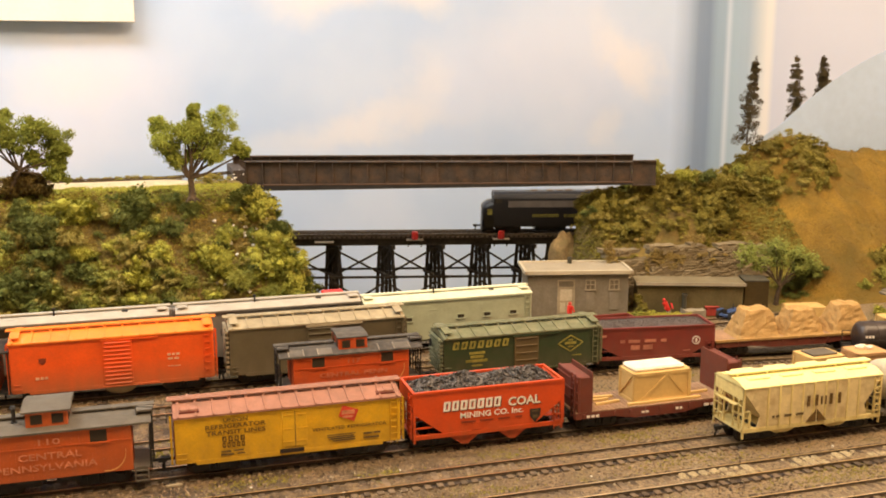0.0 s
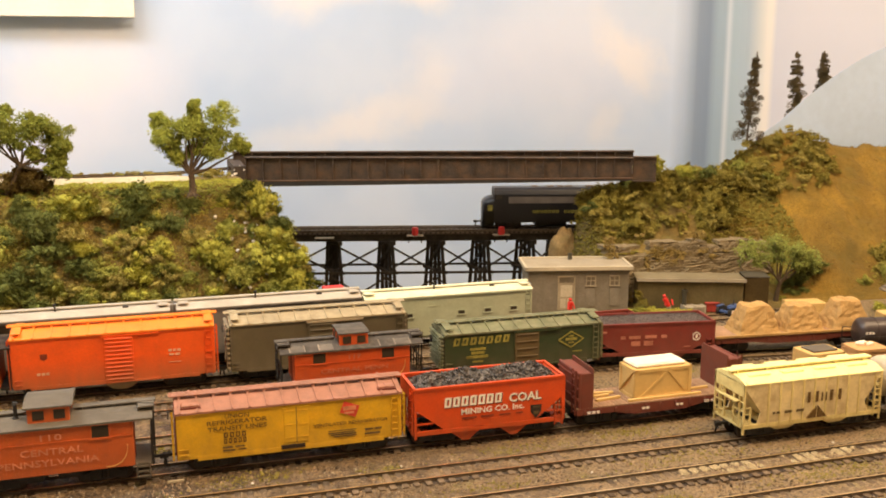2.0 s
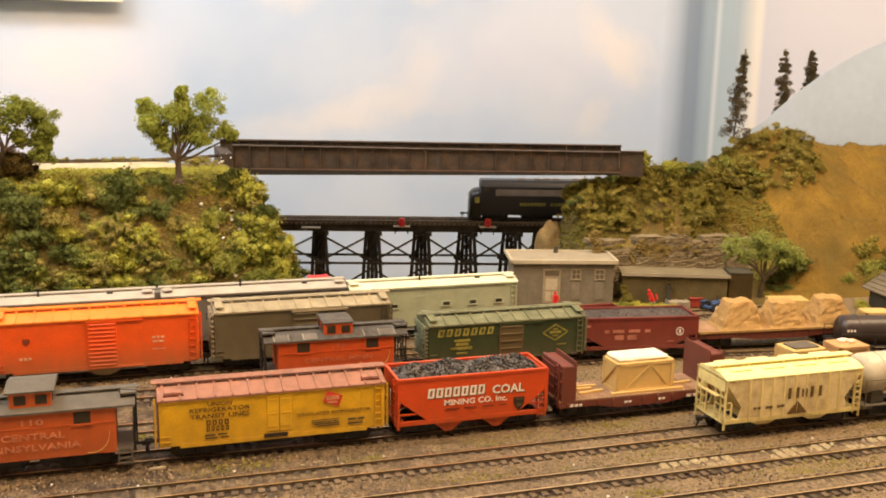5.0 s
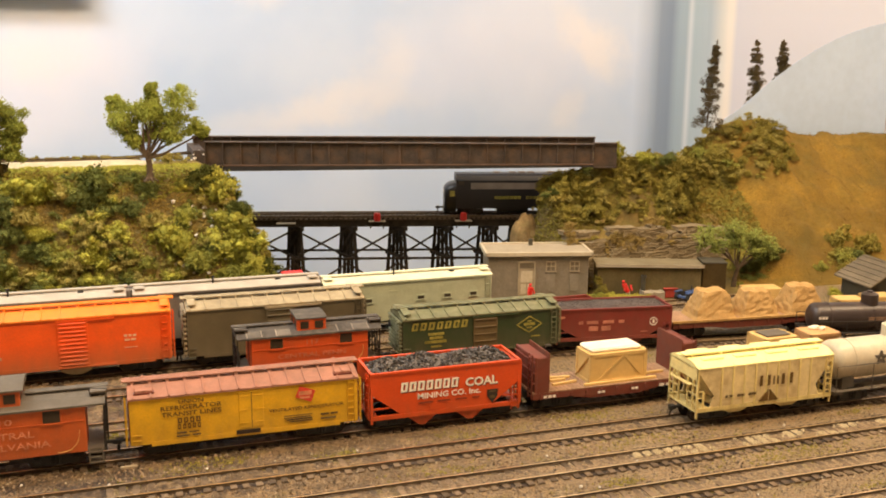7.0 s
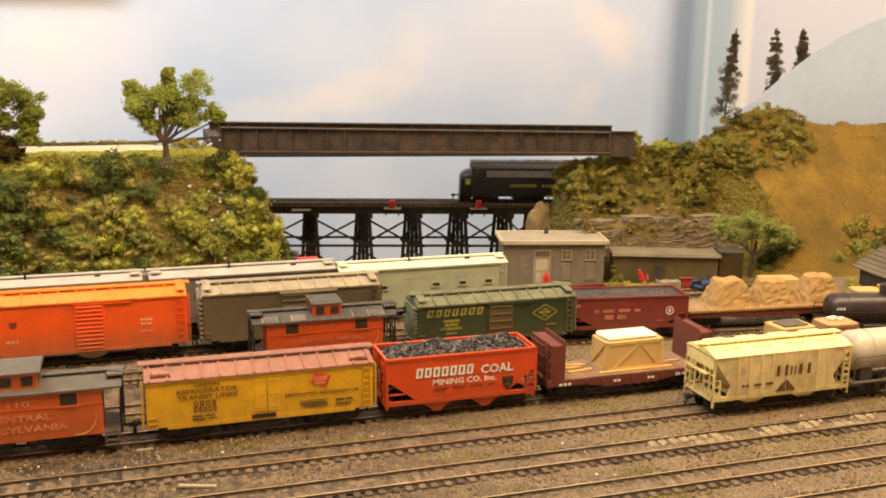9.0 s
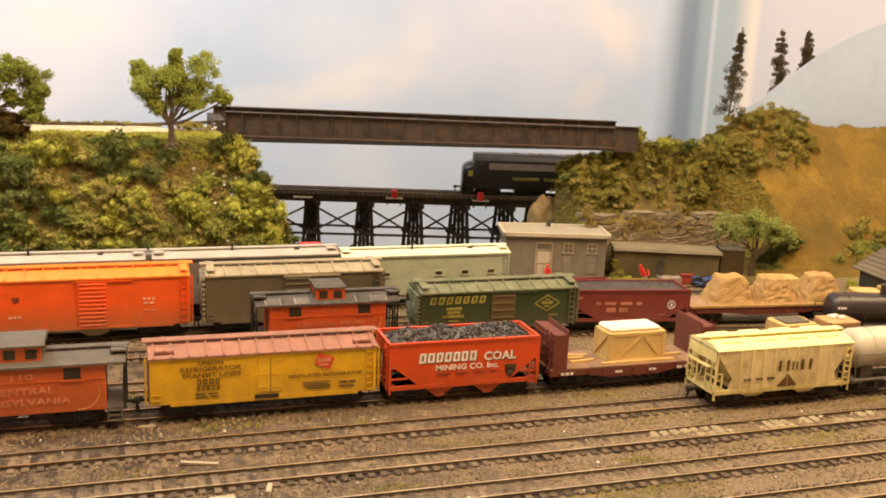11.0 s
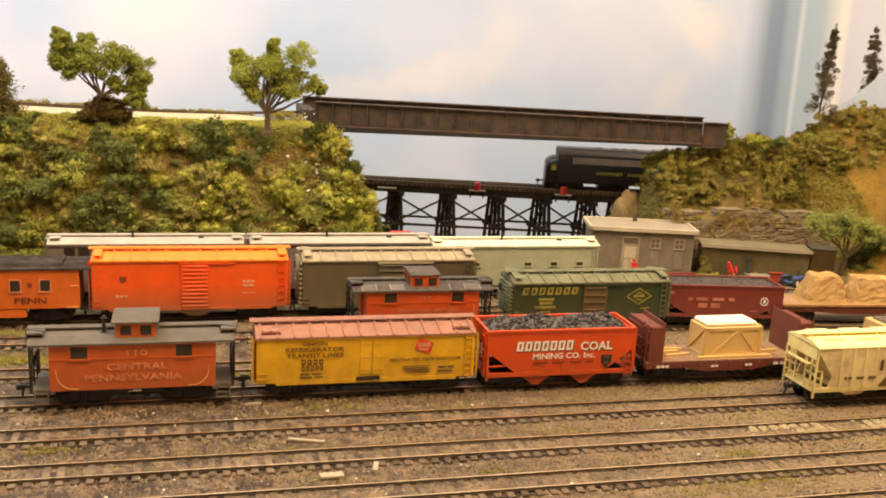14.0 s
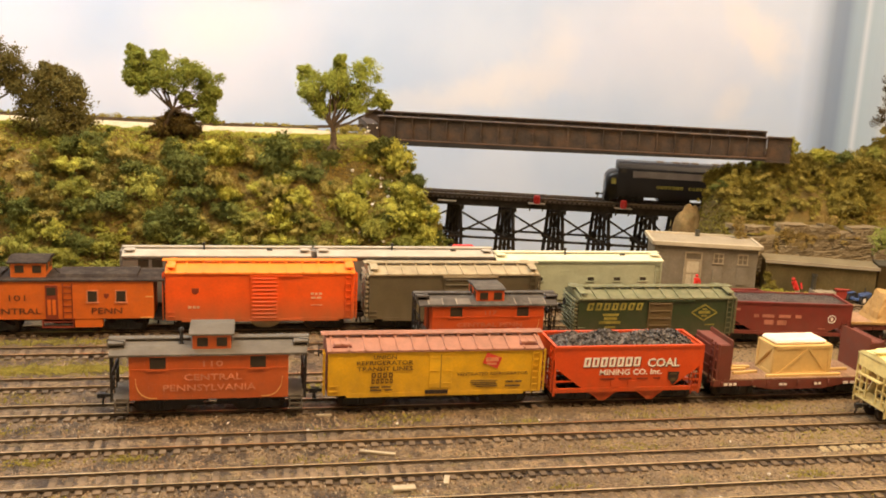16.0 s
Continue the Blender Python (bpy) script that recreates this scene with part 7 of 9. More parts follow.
# ---- streamlined diesel coming out of the cutting ----
def diesel(m, L):
    car = thing("diesel_locomotive", m, "black streamlined cab diesel with grey roof band, on trestle", "locomotive")
    blk, band = mat("loco_black", (0.012, 0.011, 0.013), 0.35, 0, 0.15, 60), mat("loco_grey_band", (0.16, 0.13, 0.105), 0.5, 0, 0.2, 60)
    h, W, z0, z1 = L / 2, 0.0345, 0.0095, 0.0530
    prof = [(-W / 2, z0), (-W / 2, z1 - 0.008), (-W / 2 + 0.0025, z1 - 0.003), (-W / 2 + 0.0075, z1), (W / 2 - 0.0075, z1), (W / 2 - 0.0025, z1 - 0.003), (W / 2, z1 - 0.008), (W / 2, z0)]
    part("body", extrude_x(bmesh.new(), prof, -h + 0.030, h), blk, car)
    part("cab", extrude_x(bmesh.new(), prof, -h + 0.0145, -h + 0.0305), blk, car)
    bm = bmesh.new()
    rings = []
    for k in range(9):
        t = k / 8
        x = -h + 0.0148 - 0.0148 * math.sin(t * math.pi / 2)
        top = z1 - 0.011 - 0.010 * (1 - math.cos(t * math.pi / 2))
        w = W / 2 * (1 - 0.36 * (1 - math.cos(t * math.pi / 2)) ** 1.5)
        rings.append([bm.verts.new((x, y * w, z)) for y, z in ((-1, z0 - 0.004), (-1, top - 0.006), (-0.82, top - 0.0015), (-0.5, top), (0.5, top), (0.82, top - 0.0015), (1, top - 0.006), (1, z0 - 0.004))])
    for a, b in zip(rings, rings[1:]):
        for k in range(8):
            bm.faces.new([a[k], b[k], b[(k + 1) % 8], a[(k + 1) % 8]])
    bm.faces.new(rings[-1])
    bmesh.ops.recalc_face_normals(bm, faces=bm.faces[:])
    part("nose", bm, blk, car, smooth=True)
    for s in (-1, 1):
        part("windscreen", boxes((-h + 0.0140, -h + 0.0146, min(s * 0.001, s * 0.0125), max(s * 0.001, s * 0.0125), z1 - 0.0095, z1 - 0.0035)), P["glass"], car)
        part("side_window", boxes((-h + 0.0175, -h + 0.0245, *((-W / 2 - 0.0002, -W / 2 + 0.0002) if s < 0 else (W / 2 - 0.0002, W / 2 + 0.0002)), z1 - 0.0135, z1 - 0.0085)), P["glass"], car)
        part("roof_band", boxes((-h + 0.033, h, *((-W / 2 - 0.0003, -W / 2 + 0.0002) if s < 0 else (W / 2 - 0.0002, W / 2 + 0.0003)), z1 - 0.0190, z1 - 0.0108)), band, car, "dull grey band below the roof")
        part("nose_patch", boxes((-h + 0.0065, -h + 0.0125, *((-W / 2 - 0.0003, -W / 2 + 0.002) if s < 0 else (W / 2 - 0.002, W / 2 + 0.0003)), 0.0250, 0.0320)), P["ink_gold"], car, "dull yellow nose patch")
    bm = bmesh.new()
    rod(bm, (-h - 0.0002, 0, 0.0300), (-h + 0.004, 0, 0.0300), 0.0030, n=12)
    part("headlight", bm, P["ink_white"], car)
    part("pilot", boxes((-h - 0.0005, -h + 0.006, -0.0125, 0.0125, 0.0030, 0.0100)), blk, car)
    bars(car, 7, -0.024, 0.010, 0.0215, 0.0252, P["ink_gold"], -W / 2 - 0.0004, "name_bar")
    bars(car, 8, 0.016, 0.052, 0.0215, 0.0252, P["ink_gold"], -W / 2 - 0.0004, "name_bar")
    for x in (-0.02, 0.0, 0.012, 0.024, 0.050):
        part("roof_fan", boxes((x - 0.004, x + 0.004, -0.004, 0.004, z1, z1 + 0.0014)), band, car)
    part("fuel_tank", soft_box(-0.020, 0.020, -0.013, 0.013, 0.0035, 0.0098, 0.001), blk, car)
    for x in (-h + 0.034, h - 0.034):
        truck(car, x)
    couplers(car, h)


NX = 0.396
p = on_trestle(NX + 0.0875 * math.cos(radians(TA)), 0, 0.0411)
diesel(pose(p.x, p.y, p.z, 0, 0, TA), 0.175)


# ---- shed, low store and clutter behind the yard ----
def shed(m):
    b = thing("yard_office", m, "grey clapboard yard office with pale flat roof", "building")
    L, D, H = 0.1035, 0.0470, 0.0422
    w = part("wall", boxes((-L / 2, L / 2, -D / 2, D / 2, -0.004, H)), S["shed"], b)
    for k in range(44):
        x = -L / 2 + 0.0013 + k * L / 44
        part("board", boxes((x, x + 0.0009, -D / 2 - 0.0003, -D / 2, -0.003, H - 0.001)), S["shed"], w)
    r = part("roof", boxes((-L / 2 - 0.003, L / 2 + 0.003, -D / 2 - 0.003, D / 2 + 0.003, H, H + 0.0022)), S["roofing"], b)
    for q in ((-L / 2 - 0.004, L / 2 + 0.004, -D / 2 - 0.0040, -D / 2 - 0.0012, H - 0.0006, H + 0.0036), (-L / 2 - 0.004, L / 2 + 0.004, D / 2 + 0.0012, D / 2 + 0.0040, H - 0.0006, H + 0.0036),
              (-L / 2 - 0.004, -L / 2 - 0.0012, -D / 2 - 0.0040, D / 2 + 0.004, H - 0.0006, H + 0.0034), (L / 2 + 0.0012, L / 2 + 0.004, -D / 2 - 0.004, D / 2 + 0.004, H - 0.0006, H + 0.0034)):
        part("roof_trim", soft_box(*q, 0.0003), S["trim"], r)
    part("chimney", boxes((-0.004, 0.0, 0.016, 0.020, H + 0.002, H + 0.0088)), S["dark"], b)
    y = -D / 2 - 0.0004
    x, top = -0.0215, 0.0358
    fr = part("door_frame", boxes((x, x + 0.0015, y - 0.0007, y, 0, top), (x + 0.0165, x + 0.018, y - 0.0007, y, 0, top), (x, x + 0.018, y - 0.0007, y, top - 0.0014, top), (x, x + 0.018, y - 0.0007, y, top - 0.0082, top - 0.0074)), S["shed_frame"], b)
    d = part("door", boxes((x + 0.0015, x + 0.0165, y - 0.0003, y, 0, top - 0.0082)), S["shed_frame"], b)
    part("door_panel", boxes((x + 0.003, x + 0.0085, y - 0.0006, y - 0.0002, 0.002, 0.0120), (x + 0.0098, x + 0.015, y - 0.0006, y - 0.0002, 0.002, 0.0120), (x + 0.003, x + 0.015, y - 0.0006, y - 0.0002, 0.0140, top - 0.0100)), S["trim"], d)
    part("transom", boxes((x + 0.0015, x + 0.0165, y - 0.0003, y - 0.0001, top - 0.0074, top - 0.0014)), S["dusty_pane"], fr)
    for x, z in ((0.0125, 0.0305), (0.0370, 0.0305)):
        f = part("window_frame", boxes((x - 0.0052, x - 0.0042, y - 0.0007, y, z - 0.0050, z + 0.0050), (x + 0.0042, x + 0.0052, y - 0.0007, y, z - 0.0050, z + 0.0050), (x - 0.0052, x + 0.0052, y - 0.0007, y, z + 0.0042, z + 0.0052), (x - 0.0058, x + 0.0058, y - 0.0010, y, z - 0.0060, z - 0.0049), (x - 0.0004, x + 0.0004, y - 0.0006, y, z - 0.0049, z + 0.0042), (x - 0.0042, x + 0.0042, y - 0.0006, y, z - 0.0004, z + 0.0002)), S["shed_frame"], b)
        part("pane", boxes((x - 0.0042, x + 0.0042, y - 0.0002, y - 0.0001, z - 0.0049, z + 0.0042)), S["dusty_pane"], f)
        part("panel_below", boxes((x - 0.0046, x + 0.0046, y - 0.0004, y, 0.004, z - 0.0075)), S["shed"], b)
    return b


shed(pose(0.4125, 0.3287, 0, 0, 0, -14))


def low_store(m):
    b = thing("low_store", m, "low olive board store with olive-grey flat roof", "building")
    L, D, H = 0.1070, 0.0280, 0.0298
    w = part("wall", boxes((-L / 2, L / 2, -D / 2, D / 2, -0.004, H)), S["low"], b)
    for k in range(26):
        x = -L / 2 + k * L / 26
        part("board", boxes((x, x + 0.0012, -D / 2 - 0.0004, -D / 2, -0.003, H)), S["low"], w)
    part("roof", soft_box(-L / 2 - 0.002, L / 2 + 0.002, -D / 2 - 0.003, D / 2 + 0.002, H, H + 0.0022, 0.0004), S["store_roof"], b)
    part("roof_lip", boxes((-L / 2 - 0.002, L / 2 + 0.002, -D / 2 - 0.0034, -D / 2 - 0.0030, H - 0.0006, H + 0.0026)), S["roofing"], b)
    e = part("end_wall", boxes((L / 2 + 0.002, L / 2 + 0.026, -D / 2 + 0.002, D / 2, -0.004, H + 0.0035)), S["end"], b, "dark olive end wall, slightly taller")
    part("coping", boxes((L / 2 + 0.0015, L / 2 + 0.0265, -D / 2 + 0.0015, D / 2 + 0.0005, H + 0.0035, H + 0.0046)), S["dark"], e)
    return b


low_store(pose(0.5228, 0.2880, 0, 0, 0, -20))


def figure(x, y, rz, label, lean=0.0, z=-0.0025):
    """A painted model figure, as one plain shape."""
    bm = bmesh.new()
    rod(bm, (-0.0012, 0, 0), (-0.0010, 0, 0.0090), 0.0011, 0.0013, 8)
    rod(bm, (0.0014, 0.0004, 0), (0.0010, 0, 0.0090), 0.0011, 0.0013, 8)
    rod(bm, (0, 0, 0.0085), (lean, 0, 0.0168), 0.0024, 0.0027, 10)
    rod(bm, (-0.0024, -0.0004, 0.0160), (-0.0042, -0.0026, 0.0100), 0.0010, 0.0008, 6)
    rod(bm, (0.0024, -0.0004, 0.0160), (0.0036, -0.0026, 0.0105), 0.0010, 0.0008, 6)
    ball = bmesh.ops.create_icosphere(bm, subdivisions=2, radius=0.0017, matrix=Matrix.Translation((lean * 1.1, 0, 0.0192)))
    ob = part("model_figure", bm, S["red"])
    ob.matrix_world = pose(x, y, z, 0, 0, rz)
    return tagged(ob, label, "figurine", "model figures")


figure(0.3890, 0.2860, 10, "small red painted model figure standing by the office")
ob = figure(0.4910, 0.2700, -20, "small red and white painted model figure bending over a tool", -0.0045)
ob.data.materials.append(S["white"])
for p in ob.data.polygons:
    if p.center.z < 0.0085:
        p.material_index = 1


bm = bmesh.new()
rod(bm, (0, 0, 0), (0, 0, 0.0240), 0.0024, 0.0022, 10)
rod(bm, (0, 0, 0.0215), (0, 0, 0.0240), 0.0030, n=10)
ob = part("post", bm, S["dark"])
ob.matrix_world = pose(0.5110, 0.2740, -0.003)
tagged(ob, "short dark round post standing by the store", "post")
pl = thing("pallet_stack", pose(0.5187, 0.2690, -0.0025, 0, 0, -8), "stack of pale grey timber pallets", "pallets")
for k in range(4):
    part("pallet", boxes((-0.011, 0.011, -0.007, 0.007, 0.0020 * k, 0.0020 * k + 0.0013), *[(x, x + 0.002, -0.007, 0.007, 0.0020 * k + 0.0013, 0.0020 * k + 0.0020) for x in (-0.011, -0.001, 0.009)]), S["roofing"], pl)
rb = thing("tool_chest", pose(0.5395, 0.2700, -0.0025, 0, 0, -8), "red metal tool chest with overhanging lid", "chest")
part("body", soft_box(-0.0062, 0.0062, -0.0045, 0.0045, 0, 0.0085, 0.0004), S["red_dull"], rb)
part("lid", soft_box(-0.0074, 0.0074, -0.0054, 0.0054, 0.0085, 0.0102, 0.0004), S["red_dull"], rb)


def small_tractor(m):
    t = thing("tractor", m, "small blue tractor parked beside the yard", "tractor")
    part("bonnet", soft_box(-0.014, 0.002, -0.0035, 0.0035, 0.004, 0.0095, 0.0008), S["blue"], t)
    part("seat_deck", soft_box(0.002, 0.012, -0.0050, 0.0050, 0.004, 0.0068, 0.0006), S["blue"], t)
    part("seat", boxes((0.006, 0.010, -0.0022, 0.0022, 0.0068, 0.0078), (0.009, 0.010, -0.0022, 0.0022, 0.0078, 0.0115)), M["black"], t)
    for s in (-1, 1):
        part("mudguard", soft_box(0.002, 0.013, min(s * 0.005, s * 0.0085), max(s * 0.005, s * 0.0085), 0.0095, 0.0108, 0.0004), S["blue"], t)
        for x, r in ((0.0078, 0.0052), (-0.0105, 0.0033)):
            bm = bmesh.new()
            rod(bm, (x, s * 0.0052, r), (x, s * 0.0082, r), r, n=14)
            w = part("wheel", bm, M["black"], t)
            bm = bmesh.new()
            rod(bm, (x, s * 0.0080, r), (x, s * 0.0085, r), r * 0.5, n=10)
            part("hub", bm, P["ink_white"], w)
    bm = bmesh.new()
    rod(bm, (-0.006, 0, 0.0095), (-0.006, 0, 0.0150), 0.0006, n=6)
    part("exhaust", bm, M["black"], t)


small_tractor(pose(0.5500, 0.2510, -0.0028, 0, 0, 205))
lb = thing("lumber_stack", pose(0.6275, 0.2370, -0.0025, 0, 0, -12), "neat stack of pale tan planks", "lumber")
for j in range(6):
    for k in range(4):
        part("plank", boxes((-0.019, 0.019, -0.0105 + 0.0054 * k, -0.0105 + 0.0054 * k + 0.0049, 0.0020 * j, 0.0020 * j + 0.0018)), P["wood"], lb)
crate(pose(0.6740, 0.1640, -0.0025, 0, 0, -14), 0.0260, 0.0180, 0.0150, "tan wooden crate standing on the ground", None, False)
crate(pose(0.7080, 0.1620, -0.0025, 0, 0, -8), 0.0280, 0.0180, 0.0160, "pale tan wooden crate standing beside another", None, False)


def cabin(m):
    c = thing("cabin", m, "small grey cabin with weathered pitched roof", "building")
    L, D, H = 0.048, 0.056, 0.020
    part("wall", boxes((-L / 2, L / 2, -D / 2, D / 2, -0.006, H)), S["dark"], c)
    for s in (-1, 1):
        bm = bmesh.new()
        extrude_x(bm, [(s * (D / 2 + 0.006), H - 0.003), (s * (D / 2 + 0.006), H - 0.0015), (0, H + 0.0185), (0, H + 0.017)], -L / 2 - 0.006, L / 2 + 0.006)
        rf = part("roof_slope", bm, S["cabin_roof"], c)
        for k in range(6):
            t = (k + 0.5) / 6
            part("shingle_course", extrude_x(bmesh.new(), [(s * (D / 2 + 0.006) * (1 - t), H - 0.0012 + 0.02 * t), (s * (D / 2 + 0.006) * (1 - t), H - 0.0006 + 0.02 * t), (s * (D / 2 + 0.006) * (1 - t - 0.02), H - 0.0006 + 0.02 * (t + 0.02)), (s * (D / 2 + 0.006) * (1 - t - 0.02), H - 0.0012 + 0.02 * (t + 0.02))], -L / 2 - 0.006, L / 2 + 0.006), S["cabin_roof"], rf)
    bm = bmesh.new()
    extrude_x(bm, [(-D / 2, H), (D / 2, H), (0, H + 0.017)], -L / 2, L / 2)
    part("gable", bm, S["dark"], c)
    part("door", boxes((-0.006, 0.006, -D / 2 - 0.0008, -D / 2, -0.004, 0.014)), S["shed_door"], c)
    return c


cabin(pose(0.7450, 0.1980, 0.0, 0, 0, 84))


def shunter(m):
    v = thing("shunting_tractor", m, "small black rail tractor with red cab roof", "locomotive")
    part("body", soft_box(-0.014, 0.016, -0.012, 0.012, 0.006, 0.0300, 0.0008), M["black"], v)
    part("cab", soft_box(-0.004, 0.016, -0.012, 0.012, 0.0300, 0.0435, 0.0006), M["black"], v)
    part("cab_roof", soft_box(-0.004, 0.016, -0.0125, 0.0125, 0.0435, 0.0462, 0.0010), S["red"], v)
    part("stack", soft_box(-0.012, -0.006, -0.004, 0.004, 0.0300, 0.0446, 0.0008), M["black"], v)
    for x in (-0.008, 0.009):
        shared("wheelset", wheel_mesh, M["wheel"], v, pose(x, 0, 0.0053))


shunter(pose(0.1450, 0.2870, -0.0015))

# ---- notice board on the backdrop ----
nb = thing("notice_board", pose(-0.18, 0.782, 0.3858), "white framed notice sheet hung in front of the backdrop", "sign")
part("sheet", soft_box(-0.168, 0.166, -0.004, 0.004, -0.079, 0.13, 0.0008), mat("white_card", (0.84, 0.82, 0.74), 0.7, 0, 0.03, 30, 0.02, 300), nb)
part("inner_panel", boxes((-0.15, 0.145, -0.0052, -0.0038, -0.046, 0.11)), mat("blue_print", (0.12, 0.22, 0.36), 0.6, 0, 0.3, 12), nb, "bluish printed picture area")

# ---- painted hill board in front of the far pines ----
bm = bmesh.new()
prof = [(0.725, 0.05), (0.745, 0.163)] + [(0.762 + 0.26 * t, 0.173 + 0.116 * (1 - (1 - t) ** 1.9)) for t in [0.915 * k / 18 for k in range(19)]] + [(0.9999, 0.05)]
extrude_y(bm, prof, 0.4862, 0.4867)
tagged(part("hill_board", bm, mat("pale_hill_paint", (0.45, 0.565, 0.75), 0.85, 0, 0.05, 10, 0.03, 100)), "pale grey painted cut-out hill behind the slope", "backdrop", kind="structure")
bm = bmesh.new()
extrude_y(bm, [(0.700, 0.05), (0.706, 0.137), (0.7336, 0.1590), (0.7574, 0.1725), (0.7735, 0.1835), (0.7780, 0.1845), (0.7830, 0.1832), (0.7994, 0.1770), (0.8364, 0.1560), (0.860, 0.05)], 0.4825, 0.4830)
tagged(part("foothill_board", bm, bpy.data.materials["pale_hill_paint"]), "pale painted cut-out foothill behind the slope", "backdrop", kind="structure")

# ---- foliage ----
def leaf_mat(name, colour, vary=0.3):
    return mat(name, colour, 0.9, 0, 0.22, 170, 0.35, 1500, 0.6, None, 0, 0.16, vary, 0.2)


F = dict(
    lime=leaf_mat("yellow_green_foam", (0.368, 0.354, 0.056), 0.30),
    mid=leaf_mat("mid_green_foam", (0.285, 0.285, 0.056), 0.32),
    dark=leaf_mat("dark_green_foam", (0.125, 0.142, 0.034), 0.34),
    olive=leaf_mat("olive_foam", (0.305, 0.252, 0.064), 0.28),
    dull=leaf_mat("dull_olive_foam", (0.240, 0.200, 0.040), 0.20),
    tree=leaf_mat("bright_tree_green", (0.250, 0.275, 0.045), 0.42),
    tree_dark=leaf_mat("brown_tree_green", (0.120, 0.098, 0.024), 0.35),
    sage=leaf_mat("sage_tree_green", (0.215, 0.242, 0.056), 0.3),
    pine=leaf_mat("pine_needles", (0.085, 0.062, 0.026), 0.4),
    bark=mat("bark", (0.095, 0.065, 0.038), 0.9, 0, 0.25, 150, 0.2, 900, 0.5),
    blade=leaf_mat("dry_grass_blades", (0.195, 0.117, 0.017), 0.28),
    brown=leaf_mat("dark_brown_foam", (0.120, 0.082, 0.020), 0.35),
    earth=leaf_mat("brown_olive_foam", (0.235, 0.165, 0.040), 0.32),
    moss=leaf_mat("brown_moss", (0.270, 0.190, 0.058), 0.2),
    weed=leaf_mat("weed_tufts", (0.285, 0.245, 0.055), 0.3),
)


def flakes(verts, faces, centre, radius, n, size, rnd, flat=0.85, rough=0.35, pull=(1, 1)):
    """Small three-cornered leaves scattered through a lump, thicker towards its skin."""
    for _ in range(n):
        d = Vector((rnd.gauss(0, 1), rnd.gauss(0, 1), rnd.gauss(0, 1))).normalized()
        r = radius * (rnd.random() ** 0.35) * (1 + rough * noise.noise(d * (2.3 if rough < 0.4 else 3.1) + centre * 90))
        c = centre + Vector((d.x * r * pull[0], d.y * r * pull[1], d.z * r * flat))
        u = Vector((rnd.gauss(0, 1), rnd.gauss(0, 1), rnd.gauss(0, 1))).normalized()
        v = u.orthogonal().normalized()
        s = size * rnd.uniform(0.6, 1.3)
        i = len(verts)
        verts += [c + u * s, c - u * s * 0.5 + v * s * 0.85, c - u * s * 0.5 - v * s * 0.85]
        faces.append((i, i + 1, i + 2))


def mesh_of(name, verts, faces, material):
    me = bpy.data.meshes.new(name)
    me.from_pydata([tuple(v) for v in verts], [], faces)
    me.materials.append(material)
    return me


def bush_mesh(seed, material, lumps=14, n=130, r=0.32, size=0.072, fine=0):
    """A unit bush about 2 across standing on z = 0."""
    rnd = random.Random(seed)
    verts, faces = [], []
    for k in range(lumps):
        a, d = rnd.uniform(0, 6.283), rnd.uniform(0.1, 0.95)
        c = Vector((d * math.cos(a), d * math.sin(a), rnd.uniform(0.15, 1.05) * (1.1 - 0.6 * d)))
        rr = r * rnd.uniform(0.42, 1.30)
        # rough core
        pull = (rnd.uniform(0.65, 1.55), rnd.uniform(0.65, 1.55))
        core = bmesh.new()
        bmesh.ops.create_icosphere(core, subdivisions=fine, radius=rr * 0.60)
        base = len(verts)
        for v in core.verts:
            q = v.co * (1 + 0.6 * noise.noise(v.co * 5 + c * 3))
            verts.append(c + Vector((q.x * pull[0], q.y * pull[1], q.z * 0.8)))
        core.verts.index_update()
        for f in core.faces:
            faces.append(tuple(base + v.index for v in f.verts))
        core.free()
        flakes(verts, faces, c, rr * 1.15, int(n * (0.4 + 0.6 * rr / r)), size, rnd, 0.75, 0.85, pull)
    return mesh_of("bush", verts, faces, material)


BUSH = {k: [bush_mesh(10 * i + j, F[k], 12 + 2 * j) for j in range(3)] for i, k in enumerate(("lime", "mid", "dark", "olive", "dull", "brown"))}


LIGHT = {k: [bush_mesh(200 + 10 * i + j, F[k], 8, 120, 0.36, 0.060, 0) for j in range(3)] for i, k in enumerate(("lime", "mid", "dark", "olive", "dull"))}


def bush_place(x, y, z, s, rnd):
    return Matrix.Translation((x, y, z)) @ Euler((rnd.uniform(-0.3, 0.3), rnd.uniform(-0.3, 0.3), rnd.uniform(0, 6.28))).to_matrix().to_4x4() @ Matrix.Diagonal((s, s, s * rnd.uniform(0.85, 1.40), 1))


